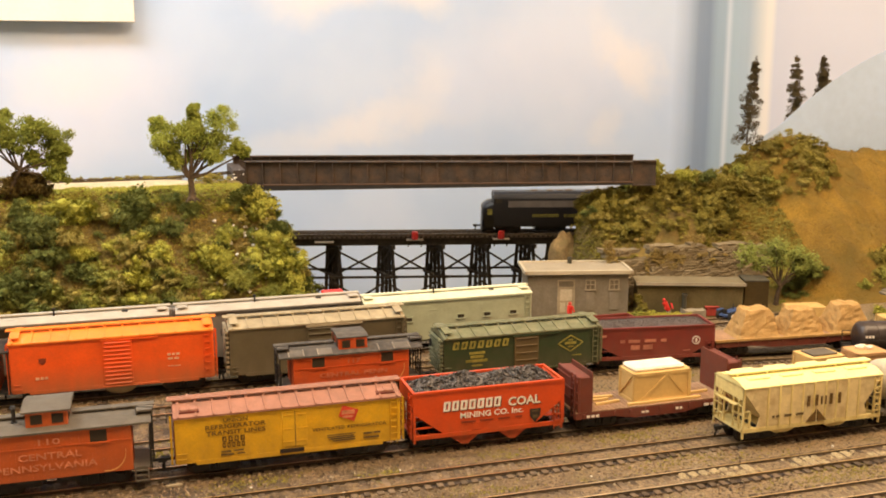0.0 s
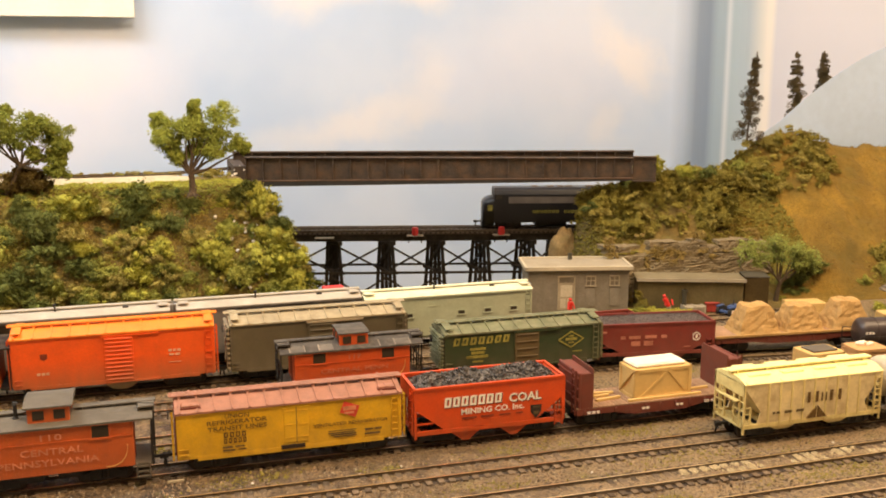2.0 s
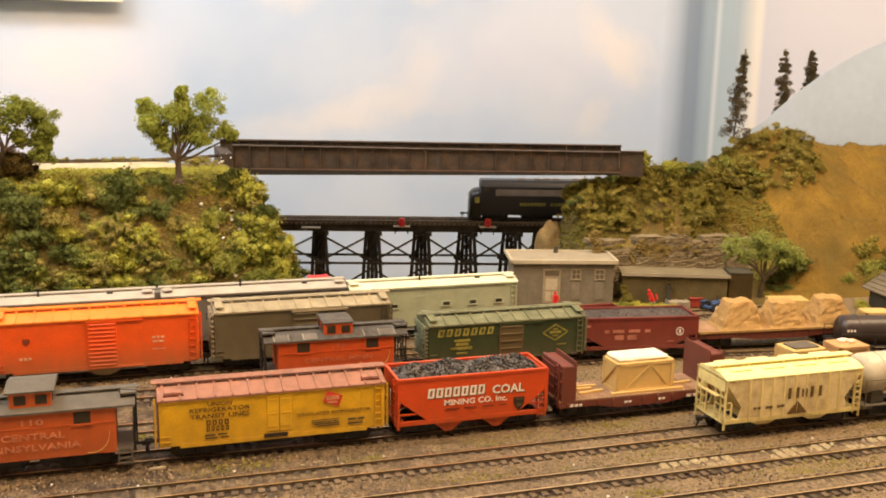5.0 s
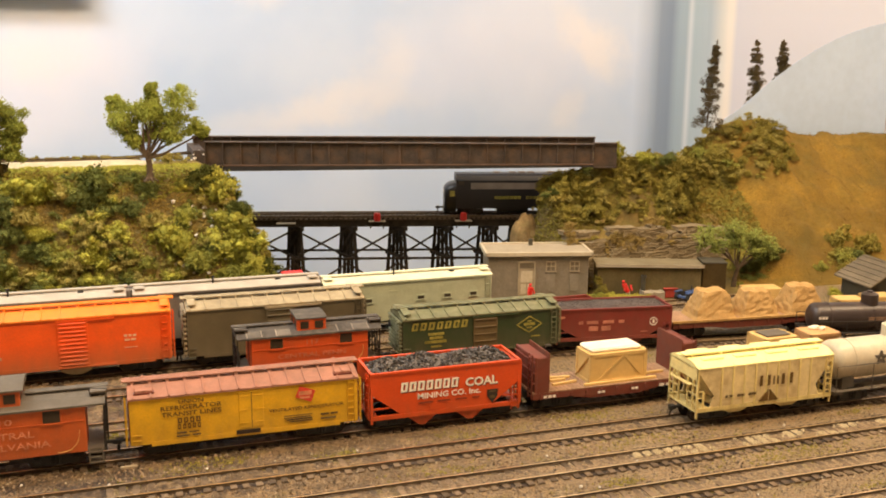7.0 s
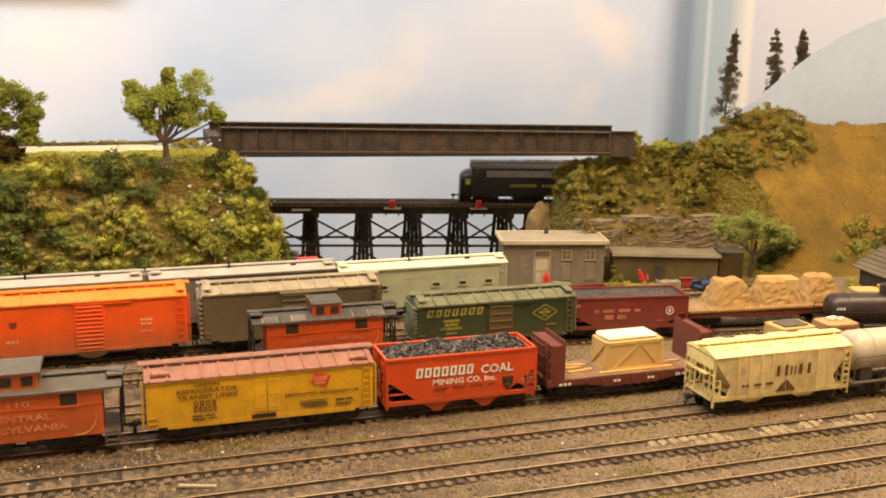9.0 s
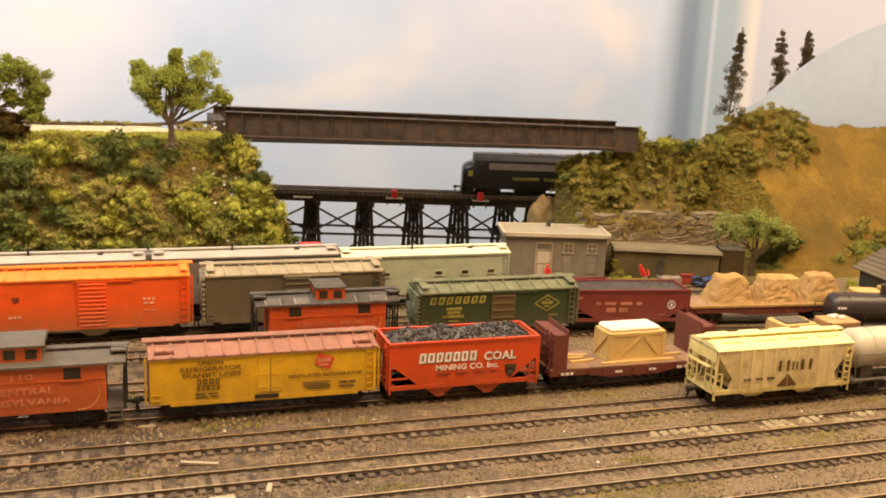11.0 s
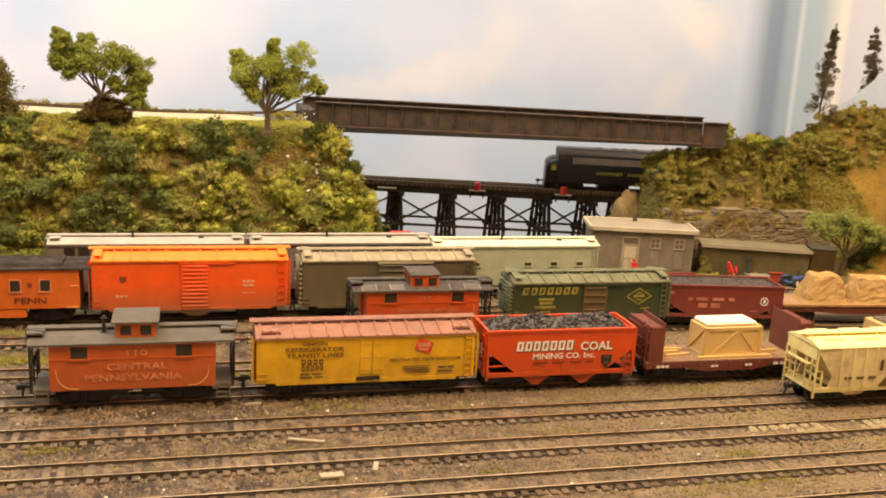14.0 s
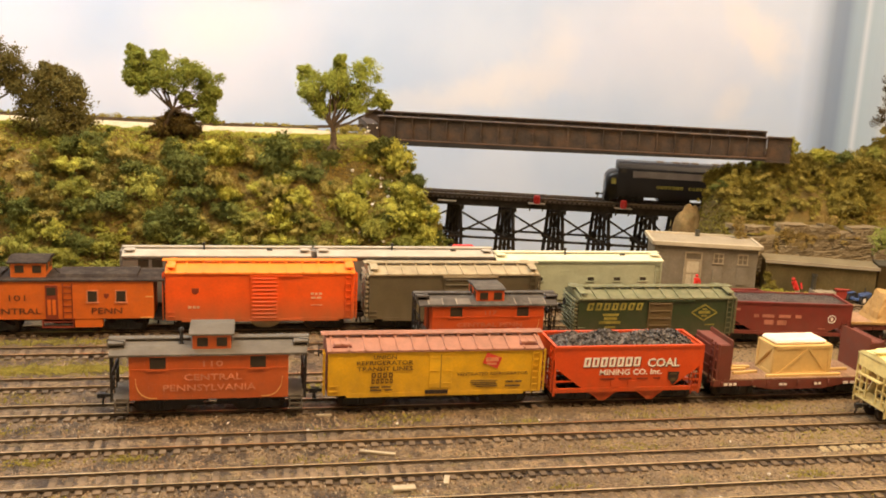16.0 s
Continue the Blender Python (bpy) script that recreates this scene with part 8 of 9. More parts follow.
def thicket(name, n, x0, x1, y0, y1, smin, smax, kinds, label, ok, seed):
    """Low clumps too many to count, one mesh for each colour."""
    r = random.Random(seed)
    got = {}
    for _ in range(n):
        x, y, s = r.uniform(x0, x1), r.uniform(y0, y1), r.uniform(smin, smax)
        if not ok(x, y):
            continue
        t = noise.noise(Vector((x * 17 + seed, y * 17, 4)))
        k = kinds[min(len(kinds) - 1, max(0, int((t * 0.9 + 0.5 + r.uniform(-0.3, 0.3)) * len(kinds))))]
        me = r.choice(LIGHT[k])
        m = np.array(bush_place(x, y - s * 0.3, land(x, y) - s * 0.20, s, r))
        co = np.empty(len(me.vertices) * 3)
        me.vertices.foreach_get("co", co)
        co = co.reshape(-1, 3) @ m[:3, :3].T + m[:3, 3]
        ix = np.empty(len(me.loops), dtype=int)
        me.loops.foreach_get("vertex_index", ix)
        v, f, base = got.setdefault(k, ([], [], [0]))
        v.append(co)
        f.append(ix.reshape(-1, 3) + base[0])
        base[0] += len(co)
    for k, (v, f, _) in got.items():
        me = bpy.data.meshes.new(name)
        me.from_pydata(np.concatenate(v).tolist(), [], np.concatenate(f).tolist())
        me.materials.append(F[k])
        tagged(new(name, me), label % dict(lime="yellow-green", mid="mid-green", dark="dark green", olive="olive brown", dull="golden olive")[k], "shrubs", kind="stuff")


def bush(x, y, z, s, kind, rnd, label, group):
    ob = new("bush", rnd.choice(BUSH[kind]))
    ob.matrix_world = bush_place(x, y, z, s, rnd)
    return tagged(ob, label, "bush", group)


WORDS = dict(lime="bright yellow-green foam bush on the bluff", mid="mid-green foam bush on the bluff", dark="dark green foam bush on the bluff", olive="olive brown foam bush on the bluff", dull="dull olive foam bush on the cutting slope")
rnd = random.Random(5)


def scatter(n, x0, x1, y0, y1, smin, smax, kinds, group, gap=0.6, ok=lambda x, y: True, taken=()):
    put, free = list(taken), len(taken)
    tries = 0
    while len(put) - free < n and tries < n * 40:
        tries += 1
        x, y = rnd.uniform(x0, x1), rnd.uniform(y0, y1)
        s = rnd.uniform(smin, smax) * (1 if rnd.random() > 0.2 else 1.3)
        z = land(x, y)
        if not ok(x, y) or noise.noise(Vector((x * 19, y * 26, 21))) < (-0.30 if y < 0.352 or x > 0.2 else 0.0) or any((x - a) ** 2 + (y - b) ** 2 + (z - c) ** 2 < ((s + q) * gap) ** 2 for a, b, c, q in put):
            continue
        put.append((x, y, z, s))
        # clumps of one colour grow together
        t = noise.noise(Vector((x * 14, y * 14, z * 14)))
        k = kinds[min(len(kinds) - 1, max(0, int((t * 0.9 + 0.5 + rnd.uniform(-0.28, 0.28)) * len(kinds))))]
        if x < -0.06 and y < 0.350 and rnd.random() < 0.6:
            k = "dark" if rnd.random() < 0.6 else "mid"
        bush(x, y - s * 0.45, z - s * 0.05, s, k, rnd, WORDS[k], group)


def on_left(x, y):
    return left_hill(x, y) > 0.006 and x < 0.170


STANDING = ((-0.072, 0.368, 0.0128, "lime"), (-0.058, 0.377, 0.0081, "olive"), (-0.019, 0.380, 0.0107, "dark"), (-0.021, 0.390, 0.0085, "lime"), (-0.076, 0.352, 0.0128, "olive"), (-0.044, 0.369, 0.0098, "mid"),
            (0.014, 0.361, 0.0103, "dark"), (0.031, 0.354, 0.0111, "olive"), (0.045, 0.341, 0.0128, "lime"), (0.060, 0.335, 0.0085, "lime"), (0.093, 0.374, 0.0141, "lime"), (0.084, 0.385, 0.0107, "dark"),
            (0.086, 0.329, 0.0132, "lime"), (-0.107, 0.353, 0.0160, "dark"), (-0.107, 0.331, 0.0150, "dark"), (-0.049, 0.329, 0.0107, "mid"), (-0.021, 0.326, 0.0107, "lime"), (-0.007, 0.339, 0.0111, "olive"),
            (0.028, 0.377, 0.0090, "dark"), (0.106, 0.345, 0.0125, "mid"), (0.112, 0.330, 0.0120, "lime"), (0.116, 0.318, 0.0110, "lime"))
for x, y, s, k in STANDING:
    bush(x, y - 0.2 * s, land(x, y) - 0.10 * s, (1.55 if k == "lime" else 1.40) * s, k, rnd, WORDS[k], "bushes on the bluff")
STANDING = [(x, y, land(x, y), s) for x, y, s, k in STANDING]
scatter(150, -0.30, 0.150, 0.280, 0.378, 0.0085, 0.0150, ("dark", "mid", "olive", "lime", "mid", "olive", "dark", "lime", "mid"), "bushes on the bluff", 0.30, on_left, STANDING)
thicket("low_shrubs", 700, -0.36, 0.155, 0.276, 0.400, 0.0040, 0.0090, ("olive", "mid", "dark", "olive", "lime", "dark", "mid", "olive"), "%s low foam shrubs covering the bluff", lambda x, y: on_left(x, y) and noise.noise(Vector((x * 25, y * 25, 11))) > (-0.45 if y < 0.36 else -0.15), 51)
scatter(18, 0.100, 0.165, 0.33, 0.50, 0.0095, 0.0150, ("mid", "lime", "dark"), "bushes on the bluff", 0.6, on_left)
scatter(16, -0.34, 0.06, 0.515, 0.53, 0.0040, 0.0060, ("olive", "lime"), "bushes on the bluff", 0.9, on_left)
thicket("bluff_thicket", 330, -0.36, 0.152, 0.278, 0.380, 0.0075, 0.0125, ("dark", "mid", "olive", "dark", "mid", "olive", "dark", "lime"), "%s foam bushes grown together on the bluff", lambda x, y: on_left(x, y) and noise.noise(Vector((x * 19, y * 26, 21))) > (-0.30 if y < 0.352 else 0.05), 53)
thicket("slope_shrubs", 560, 0.448, 0.800, 0.335, 0.456, 0.0050, 0.0105, ("dull", "olive", "dull", "dull"), "%s shrubs grown together on the cutting slope", lambda x, y: right_hill(x, y) > (0.060 + 0.02 * noise.noise(Vector((x * 30, y * 30, 0))) if x < 0.64 else 0.085 + 0.25 * max(0.0, x - 0.66)), 52)
scatter(46, 0.452, 0.720, 0.345, 0.452, 0.0090, 0.0155, ("dull", "olive", "dull", "dull", "mid", "dull"), "bushes above the cutting", 0.30, lambda x, y: right_hill(x, y) > (0.066 + 0.02 * noise.noise(Vector((x * 30, y * 30, 0))) if x < 0.64 else 0.100))
scatter(16, 0.680, 0.795, 0.400, 0.448, 0.0055, 0.0105, ("dull", "olive", "dull"), "bushes above the cutting", 0.36)
for x, y, z, s, k in ((0.5433, 0.400, 0.1280, 0.0125, "lime"), (0.5760, 0.400, 0.1225, 0.0120, "lime"), (0.5870, 0.400, 0.1215, 0.0110, "mid"), (0.6116, 0.400, 0.1205, 0.0110, "dark"), (0.6675, 0.448, 0.1240, 0.0080, "olive"), (0.6814, 0.448, 0.1350, 0.0080, "dull"), (0.6929, 0.448, 0.1470, 0.0080, "olive"), (0.4640, 0.400, 0.0900, 0.0062, "dark"), (0.4560, 0.400, 0.0860, 0.0060, "dark"),
                      (-0.2350, 0.395, 0.1240, 0.0130, "dark"), (0.6520, 0.290, 0.000, 0.0085, "dark"), (0.6640, 0.290, 0.002, 0.0095, "dark"), (0.6780, 0.295, 0.004, 0.0085, "mid"), (0.6350, 0.285, -0.003, 0.0060, "mid"),
                      (0.7620, 0.300, 0.011, 0.0150, "dull"), (0.7780, 0.310, 0.017, 0.0200, "dull"), (0.7960, 0.315, 0.020, 0.0220, "dull"), (0.8150, 0.310, 0.020, 0.0200, "dull"), (0.7700, 0.285, 0.003, 0.0150, "dull"), (0.7800, 0.290, 0.010, 0.0180, "mid"), (0.7900, 0.290, 0.006, 0.0180, "dark"), (0.7760, 0.290, 0.010, 0.0160, "olive"), (0.8250, 0.300, 0.022, 0.0160, "dull"), (0.7400, 0.285, 0.008, 0.0090, "mid"), (0.7050, 0.220, -0.003, 0.0090, "lime"), (0.4560, 0.2720, 0.0180, 0.0060, "dull"), (0.4610, 0.2710, 0.0080, 0.0065, "dull"), (0.4570, 0.2710, 0.0000, 0.0060, "mid"), (0.4760, 0.2790, -0.002, 0.0062, "lime"), (0.4880, 0.2690, -0.002, 0.0052, "lime"), (0.4650, 0.2800, -0.002, 0.0055, "mid"), (0.4700, 0.2900, 0.008, 0.0058, "olive")):
    bush(x, y, z, s, k, rnd, WORDS[k] if k == "dull" else "%s foam bush at the foot of the slope" % ("dark green" if k == "dark" else "yellow-green"), "single bushes")


# ---- trees ----
def limb(bm, a, b, r0, r1, bend, rnd, n=4):
    """A bent, tapering limb; returns its end."""
    prev, pr = Vector(a), r0
    side = (Vector(b) - Vector(a)).orthogonal().normalized()
    for k in range(1, n + 1):
        t = k / n
        p = Vector(a).lerp(Vector(b), t) + side * bend * math.sin(t * math.pi) + Vector((rnd.gauss(0, 1), rnd.gauss(0, 1), 0)) * (Vector(b) - Vector(a)).length * 0.02
        r = r0 + (r1 - r0) * t
        rod(bm, prev, p, pr, r, 7)
        prev, pr = p, r
    return prev


def tree(m, height, spread, crowns, leaf, label, trunk_r, lean=0.0, fork=0.35, seed=1, n=330, size=0.0016, full=1.0):
    """Crowns: (x, y, z, r) of the foliage masses, in shares of the height and the spread."""
    t = thing("tree", m, label, "tree", "trees")
    r = random.Random(seed)
    bm = bmesh.new()
    top = limb(bm, (0, 0, -0.004), (lean * 0.5 * height, 0, height * fork), trunk_r * 1.25, trunk_r * 0.8, height * 0.015, r, 5)
    for k in range(5):
        a = 6.283 * k / 5 + r.uniform(-0.3, 0.3)
        rod(bm, (0, 0, 0.001), (trunk_r * 2.4 * math.cos(a), trunk_r * 2.4 * math.sin(a), -0.004), trunk_r * 0.6, trunk_r * 0.2, 6)
    tips = []
    for cx, cy, cz, cr in crowns:
        c = Vector((cx * spread, cy * spread, cz * height))
        tips.append((limb(bm, top, c, trunk_r * 0.46, trunk_r * 0.14, height * r.uniform(-0.05, 0.05), r, 4), c, cr * spread))
    for tip, c, cr in tips:
        for _ in range(4):
            d = Vector((r.gauss(0, 1), r.gauss(0, 1), r.gauss(0.2, 0.8))).normalized() * cr * 0.7
            rod(bm, tip, tip + d, trunk_r * 0.2, trunk_r * 0.08, 5)
    part("trunk", bm, F["bark"], t)
    verts, faces = [], []
    for tip, c, cr in tips:
        cr *= 1.22 * full
        flakes(verts, faces, c, cr * 0.80, int(n * 1.1), size, r, 0.85, 0.8)
        for _ in range(10):
            d = Vector((r.gauss(0, 1), r.gauss(0, 1), r.gauss(0, 1))).normalized() * cr * r.uniform(0.4, 1.0)
            flakes(verts, faces, c + d, cr * r.uniform(0.24, 0.55), int(n * 0.26), size, r, 0.85, 0.8)
    ob = new("crown", mesh_of("crown", verts, faces, leaf))
    ob.parent = t
    return t


tree(pose(0.0305, 0.360, 0.1290), 0.0850, 0.042, (
    (-0.64, 0.1, 0.80, 0.13), (-0.56, -0.1, 0.65, 0.21), (-0.40, 0.1, 0.50, 0.17), (0.11, 0.0, 0.95, 0.10), (0.15, 0.1, 0.82, 0.13), (-0.05, -0.1, 0.71, 0.21), (0.22, 0.1, 0.65, 0.19), (0.69, 0.0, 0.83, 0.23),
    (0.62, 0.1, 0.61, 0.19), (0.46, -0.1, 0.48, 0.16), (1.06, 0.0, 0.53, 0.14), (1.20, 0.0, 0.49, 0.09), (-0.30, 0.0, 0.42, 0.15), (0.10, 0.2, 0.46, 0.14)), F["tree"], "open-branched green tree on the bluff", 0.0032, 0.0, 0.20, 11, 760, 0.0010, 1.36)
tree(pose(-0.1480, 0.395, 0.1185), 0.0870, 0.041, (
    (-0.20, 0.0, 1.04, 0.15), (-0.14, 0.1, 0.92, 0.22), (-0.30, 0.0, 0.79, 0.17), (0.02, -0.1, 0.72, 0.22), (0.40, 0.1, 1.00, 0.15), (0.37, 0.0, 0.84, 0.28), (0.76, -0.1, 0.77, 0.29), (1.15, 0.0, 0.86, 0.24),
    (1.42, 0.1, 0.74, 0.24), (1.54, 0.0, 0.63, 0.17), (1.36, 0.0, 0.50, 0.19), (1.42, 0.0, 0.37, 0.17), (0.95, 0.0, 0.54, 0.14), (0.15, 0.2, 0.86, 0.22)), F["tree"], "leaning broad-crowned green tree on the bluff", 0.0024, 0.62, 0.42, 12, 1000, 0.0010, 1.16)
tree(pose(-0.2310, 0.395, 0.1150), 0.0780, 0.034, ((-0.55, 0.0, 0.55, 0.50), (0.0, -0.1, 0.60, 0.58), (0.55, 0.0, 0.50, 0.50), (-0.25, 0.0, 0.82, 0.40), (0.25, 0.0, 0.80, 0.42), (-0.5, -0.1, 0.30, 0.50), (0.15, -0.2, 0.30, 0.55), (0.65, 0.0, 0.26, 0.45), (-0.05, 0.0, 0.92, 0.28), (0.55, 0.1, 0.68, 0.35)), F["tree_dark"], "dense brownish green tree leafed to the ground", 0.0030, 0.0, 0.20, 13, 760, 0.0011)
tree(pose(-0.2900, 0.395, 0.1240), 0.0920, 0.040, ((-0.5, 0.0, 0.80, 0.45), (0.1, 0.0, 0.88, 0.45), (0.55, 0.0, 0.72, 0.42), (0.70, 0.0, 0.55, 0.34), (0.0, 0.0, 0.66, 0.46), (-0.6, 0.0, 0.58, 0.40)), F["tree_dark"], "dark green broad tree on the bluff", 0.0032, 0.0, 0.34, 14, 700, 0.0011)
tree(pose(0.6260, 0.282, -0.004), 0.0770, 0.046, ((-0.85, 0.0, 0.74, 0.20), (-0.62, 0.1, 0.80, 0.25), (-0.52, -0.1, 0.66, 0.18), (-0.12, 0.0, 0.86, 0.25), (0.10, 0.1, 0.80, 0.27), (0.02, -0.1, 0.68, 0.20), (0.45, 0.0, 0.72, 0.22), (0.72, 0.0, 0.66, 0.26), (0.92, 0.0, 0.56, 0.22), (0.55, -0.1, 0.56, 0.18)), F["sage"], "spindly sage-green tree beside the low store", 0.0026, 0.05, 0.30, 15, 210, 0.0012)


def pine(x, y, z, h, w, seed, label):
    t = thing("pine_tree", pose(x, y, z, 0, 4 if seed == 21 else -3, 0), label, "tree", "pine trees")
    r = random.Random(seed)
    bm = bmesh.new()
    limb(bm, (0, 0, -0.004), (0, 0, h * 0.97), 0.0012, 0.0003, 0.0008, r, 6)
    verts, faces = [], []
    zz = h * 0.08
    while zz < h * 0.97:
        f = 1 - zz / h
        a = r.uniform(0, 6.283)
        for q in range(3):
            a += r.uniform(1.5, 2.7)
            L = w * (0.10 + 0.66 * f ** 0.8) * r.uniform(0.25, 1.25)
            e = Vector((L * math.cos(a), L * math.sin(a), zz - L * r.uniform(0.0, 0.5) + h * r.uniform(-0.02, 0.02)))
            rod(bm, (0, 0, zz), e, 0.0004, 0.00015, 4)
            flakes(verts, faces, e, w * r.uniform(0.22, 0.46) * (0.40 + 0.60 * f), 130, 0.0010, r, 0.95)
            flakes(verts, faces, e * 0.5 + Vector((0, 0, zz * 0.5)), w * r.uniform(0.18, 0.30) * (0.40 + 0.60 * f), 60, 0.0010, r, 1.3)
        zz += h * r.uniform(0.030, 0.085)
    flakes(verts, faces, Vector((0, 0, h * 0.97)), w * 0.10, 40, 0.0009, r, 2.0)
    part("trunk", bm, F["bark"], t)
    ob = new("crown", mesh_of("crown", verts, faces, F["pine"]))
    ob.parent = t


pine(0.6930, 0.4500, 0.1540, 0.1080, 0.0195, 21, "slim dark pine leaning on the hilltop")
pine(0.8080, 0.5120, 0.1634, 0.1000, 0.0185, 22, "slim dark pine behind the painted hill")
pine(0.8500, 0.5140, 0.1737, 0.0900, 0.0165, 23, "slim dark pine behind the painted hill")


# ---- stone-faced cutting ----
def stone_face():
    root = thing("rock_face", pose(0, 0, 0), "layered grey-brown rock face of the cutting", "rock face", kind="structure")
    r = random.Random(8)
    meshes = []
    for k in range(8):
        bm = boxes((-0.5, 0.5, -0.5, 0.5, -0.5, 0.5))
        bmesh.ops.subdivide_edges(bm, edges=bm.edges[:], cuts=1, use_grid_fill=True)
        for v in bm.verts:
            v.co += Vector((r.uniform(-0.1, 0.1), r.uniform(-0.07, 0.07), r.uniform(-0.10, 0.10)))
        ob = part("rock", bm, M["rock"], root)
        meshes.append(ob)
    used = 0
    for row in range(21):
        z = 0.003 + row * 0.0027
        x = 0.452 + r.uniform(0, 0.006)
        while x < 0.640 - 0.0010 * max(0, row - 14):
            w = r.uniform(0.005, 0.014)
            y = 0.3270 + 0.32 * z + 0.005 * noise.noise(Vector((x * 40, z * 60, 0))) + r.uniform(-0.0003, 0.0003) + 0.010 * smoothstep(0.47, 0.45, x)
            m = Matrix.Translation((x + w / 2, y, z)) @ Euler((r.uniform(-0.06, 0.06), r.uniform(-0.03, 0.03), r.uniform(-0.07, 0.07))).to_matrix().to_4x4() @ Matrix.Diagonal((w * 1.25, 0.014, 0.0042 * r.uniform(0.9, 1.15), 1))
            if row > 13 and noise.noise(Vector((x * 30, row * 0.4, 5))) < -0.25 + 0.06 * (row - 13):
                x += w
                continue
            if used < len(meshes):
                meshes[used].matrix_basis = m
            else:
                again(r.choice(meshes), m, root)
            used += 1
            x += w * 0.97


stone_face()
r = random.Random(61)
verts, faces = [], []
for _ in range(3600):
    x, z = r.uniform(0.452, 0.64), r.uniform(0.0, 0.068)
    if noise.noise(Vector((x * 26, z * 60, 3))) < (-0.05 if x < 0.50 else 0.12 if z > 0.045 else 0.34):
        continue
    flakes(verts, faces, Vector((x, 0.3200 + 0.32 * z, z)), 0.0024, 9, 0.0012, r, 0.7)
tagged(new("clinging_turf", mesh_of("clinging_turf", verts, faces, F["moss"])), "dull olive turf clinging to the rock face", "turf", kind="stuff")
# boulder at the trestle's east end
bm = bmesh.new()
bmesh.ops.create_icosphere(bm, subdivisions=4, radius=1)
for v in bm.verts:
    v.co *= 1 + 0.22 * noise.noise(v.co * 1.7) + 0.08 * noise.noise(v.co * 6)
    v.co = (v.co.x * 0.0165, v.co.y * 0.016, v.co.z * (0.033 if v.co.z < 0 else 0.029))
ob = part("boulder", bm, mat("tan_boulder", (0.30, 0.20, 0.085), 0.95, 0, 0.25, 60, 0.2, 500, 1.0, (0.16, 0.13, 0.04), 0.5), smooth=True)
ob.matrix_world = pose(0.4530, 0.4500, 0.0300)
tagged(ob, "tall tan boulder beside the trestle end", "boulder")

# ---- roadbed on top of the bluff ----
def roadbed():
    r = random.Random(3)
    bm = bmesh.new()
    prev = None
    for k in range(60):
        x = -0.60 + 0.64 * k / 59
        y = 0.495 + 0.010 * smoothstep(-0.10, 0.04, x)
        ring = [bm.verts.new((x, y + d + 0.002 * noise.noise(Vector((x * 30, d * 90, 0))), 0.1296 + 0.008 * smoothstep(0.05, -0.4, x) + h - 0.003 * smoothstep(0.00, 0.04, x))) for d, h in ((-0.034, -0.0070), (-0.013, -0.0004), (0.012, 0.0), (0.020, -0.012))]
        if prev:
            for i in range(3):
                bm.faces.new([prev[i], ring[i], ring[i + 1], prev[i + 1]])
        prev = ring
    tagged(part("roadbed", bm, S["tan"]), "pale tan ballast roadbed along the bluff top", "roadbed", kind="structure")



def upper_track():
    """The line that crosses the girder bridge, sunk in pale ballast along the bluff top."""
    root = thing("track", pose(0, 0, 0), "thin brown rails on the pale bluff-top roadbed", "track", kind="structure")
    for side in (-0.00825, 0.00825):
        bm = bmesh.new()
        spots = [-0.60 + 0.694 * k / 16 for k in range(17)]
        line = [(x, 0.503 + side + 0.020 * smoothstep(-0.10, 0.04, x) + 0.040 * smoothstep(0.02, 0.094, x), 0.1302 + 0.008 * smoothstep(0.05, -0.4, x)) for x in spots]
        for a, b in zip(line, line[1:]):
            beam(bm, a, b, 0.0010, 0.0016)
        part("rail", bm, M["rail"], root)


roadbed()
upper_track()
for x, y, z, s in ((-0.1330, 0.400, 0.1285, 0.0160), (-0.1210, 0.402, 0.1380, 0.0150), (-0.1130, 0.402, 0.1360, 0.0165), (-0.1060, 0.402, 0.1280, 0.0160), (-0.1200, 0.394, 0.1260, 0.0160)):
    bush(x, y, z, s, "brown", rnd, "dark brown foam bush under the leaning tree", "brown bushes")
for x, y, z, s in ((0.0500, 0.480, 0.1280, 0.0085), (0.0610, 0.485, 0.1290, 0.0095), (0.0710, 0.478, 0.1250, 0.0085)):
    bush(x, y, z, s, "olive", rnd, "olive foam bush by the bridge abutment", "bushes along the roadbed")
verts, faces = [], []
for k in range(62):
    x = -0.225 + 0.0041 * k + rnd.uniform(-0.004, 0.004)
    s = 0.0024 + 0.0075 * max(0.0, noise.noise(Vector((x * 23, 4, 0))) + 0.10) * rnd.uniform(0.6, 1.1)
    for _ in range(5):
        flakes(verts, faces, Vector((x + rnd.gauss(0, 0.5) * s, 0.525 + rnd.uniform(-0.004, 0.004), 0.1280 + 0.008 * smoothstep(0.05, -0.4, x) + 0.8 * s * rnd.random())), 0.7 * s, 40, 0.0007, rnd)
tagged(new("low_scrub", mesh_of("low_scrub", verts, faces, F["olive"])), "low olive scrub behind the bluff roadbed", "scrub", kind="stuff")
for k in range(14):
    x, y = 0.0865 + rnd.gauss(0, 0.0035), 0.5185 + rnd.uniform(-0.002, 0.001)
    s = rnd.uniform(0.0005, 0.0015)
    bm = bmesh.new()
    bmesh.ops.create_icosphere(bm, subdivisions=1, radius=s)
    for v in bm.verts:
        v.co += Vector((rnd.uniform(-1, 1), rnd.uniform(-1, 1), rnd.uniform(-1, 1))) * s * 0.3
    ob = part("plaster_chip", bm, S["white"])
    ob.matrix_world = pose(x, y, 0.1180 + 0.026 * rnd.random())
    tagged(ob, "white plaster chip at the bridge abutment", "chip", "plaster chips")
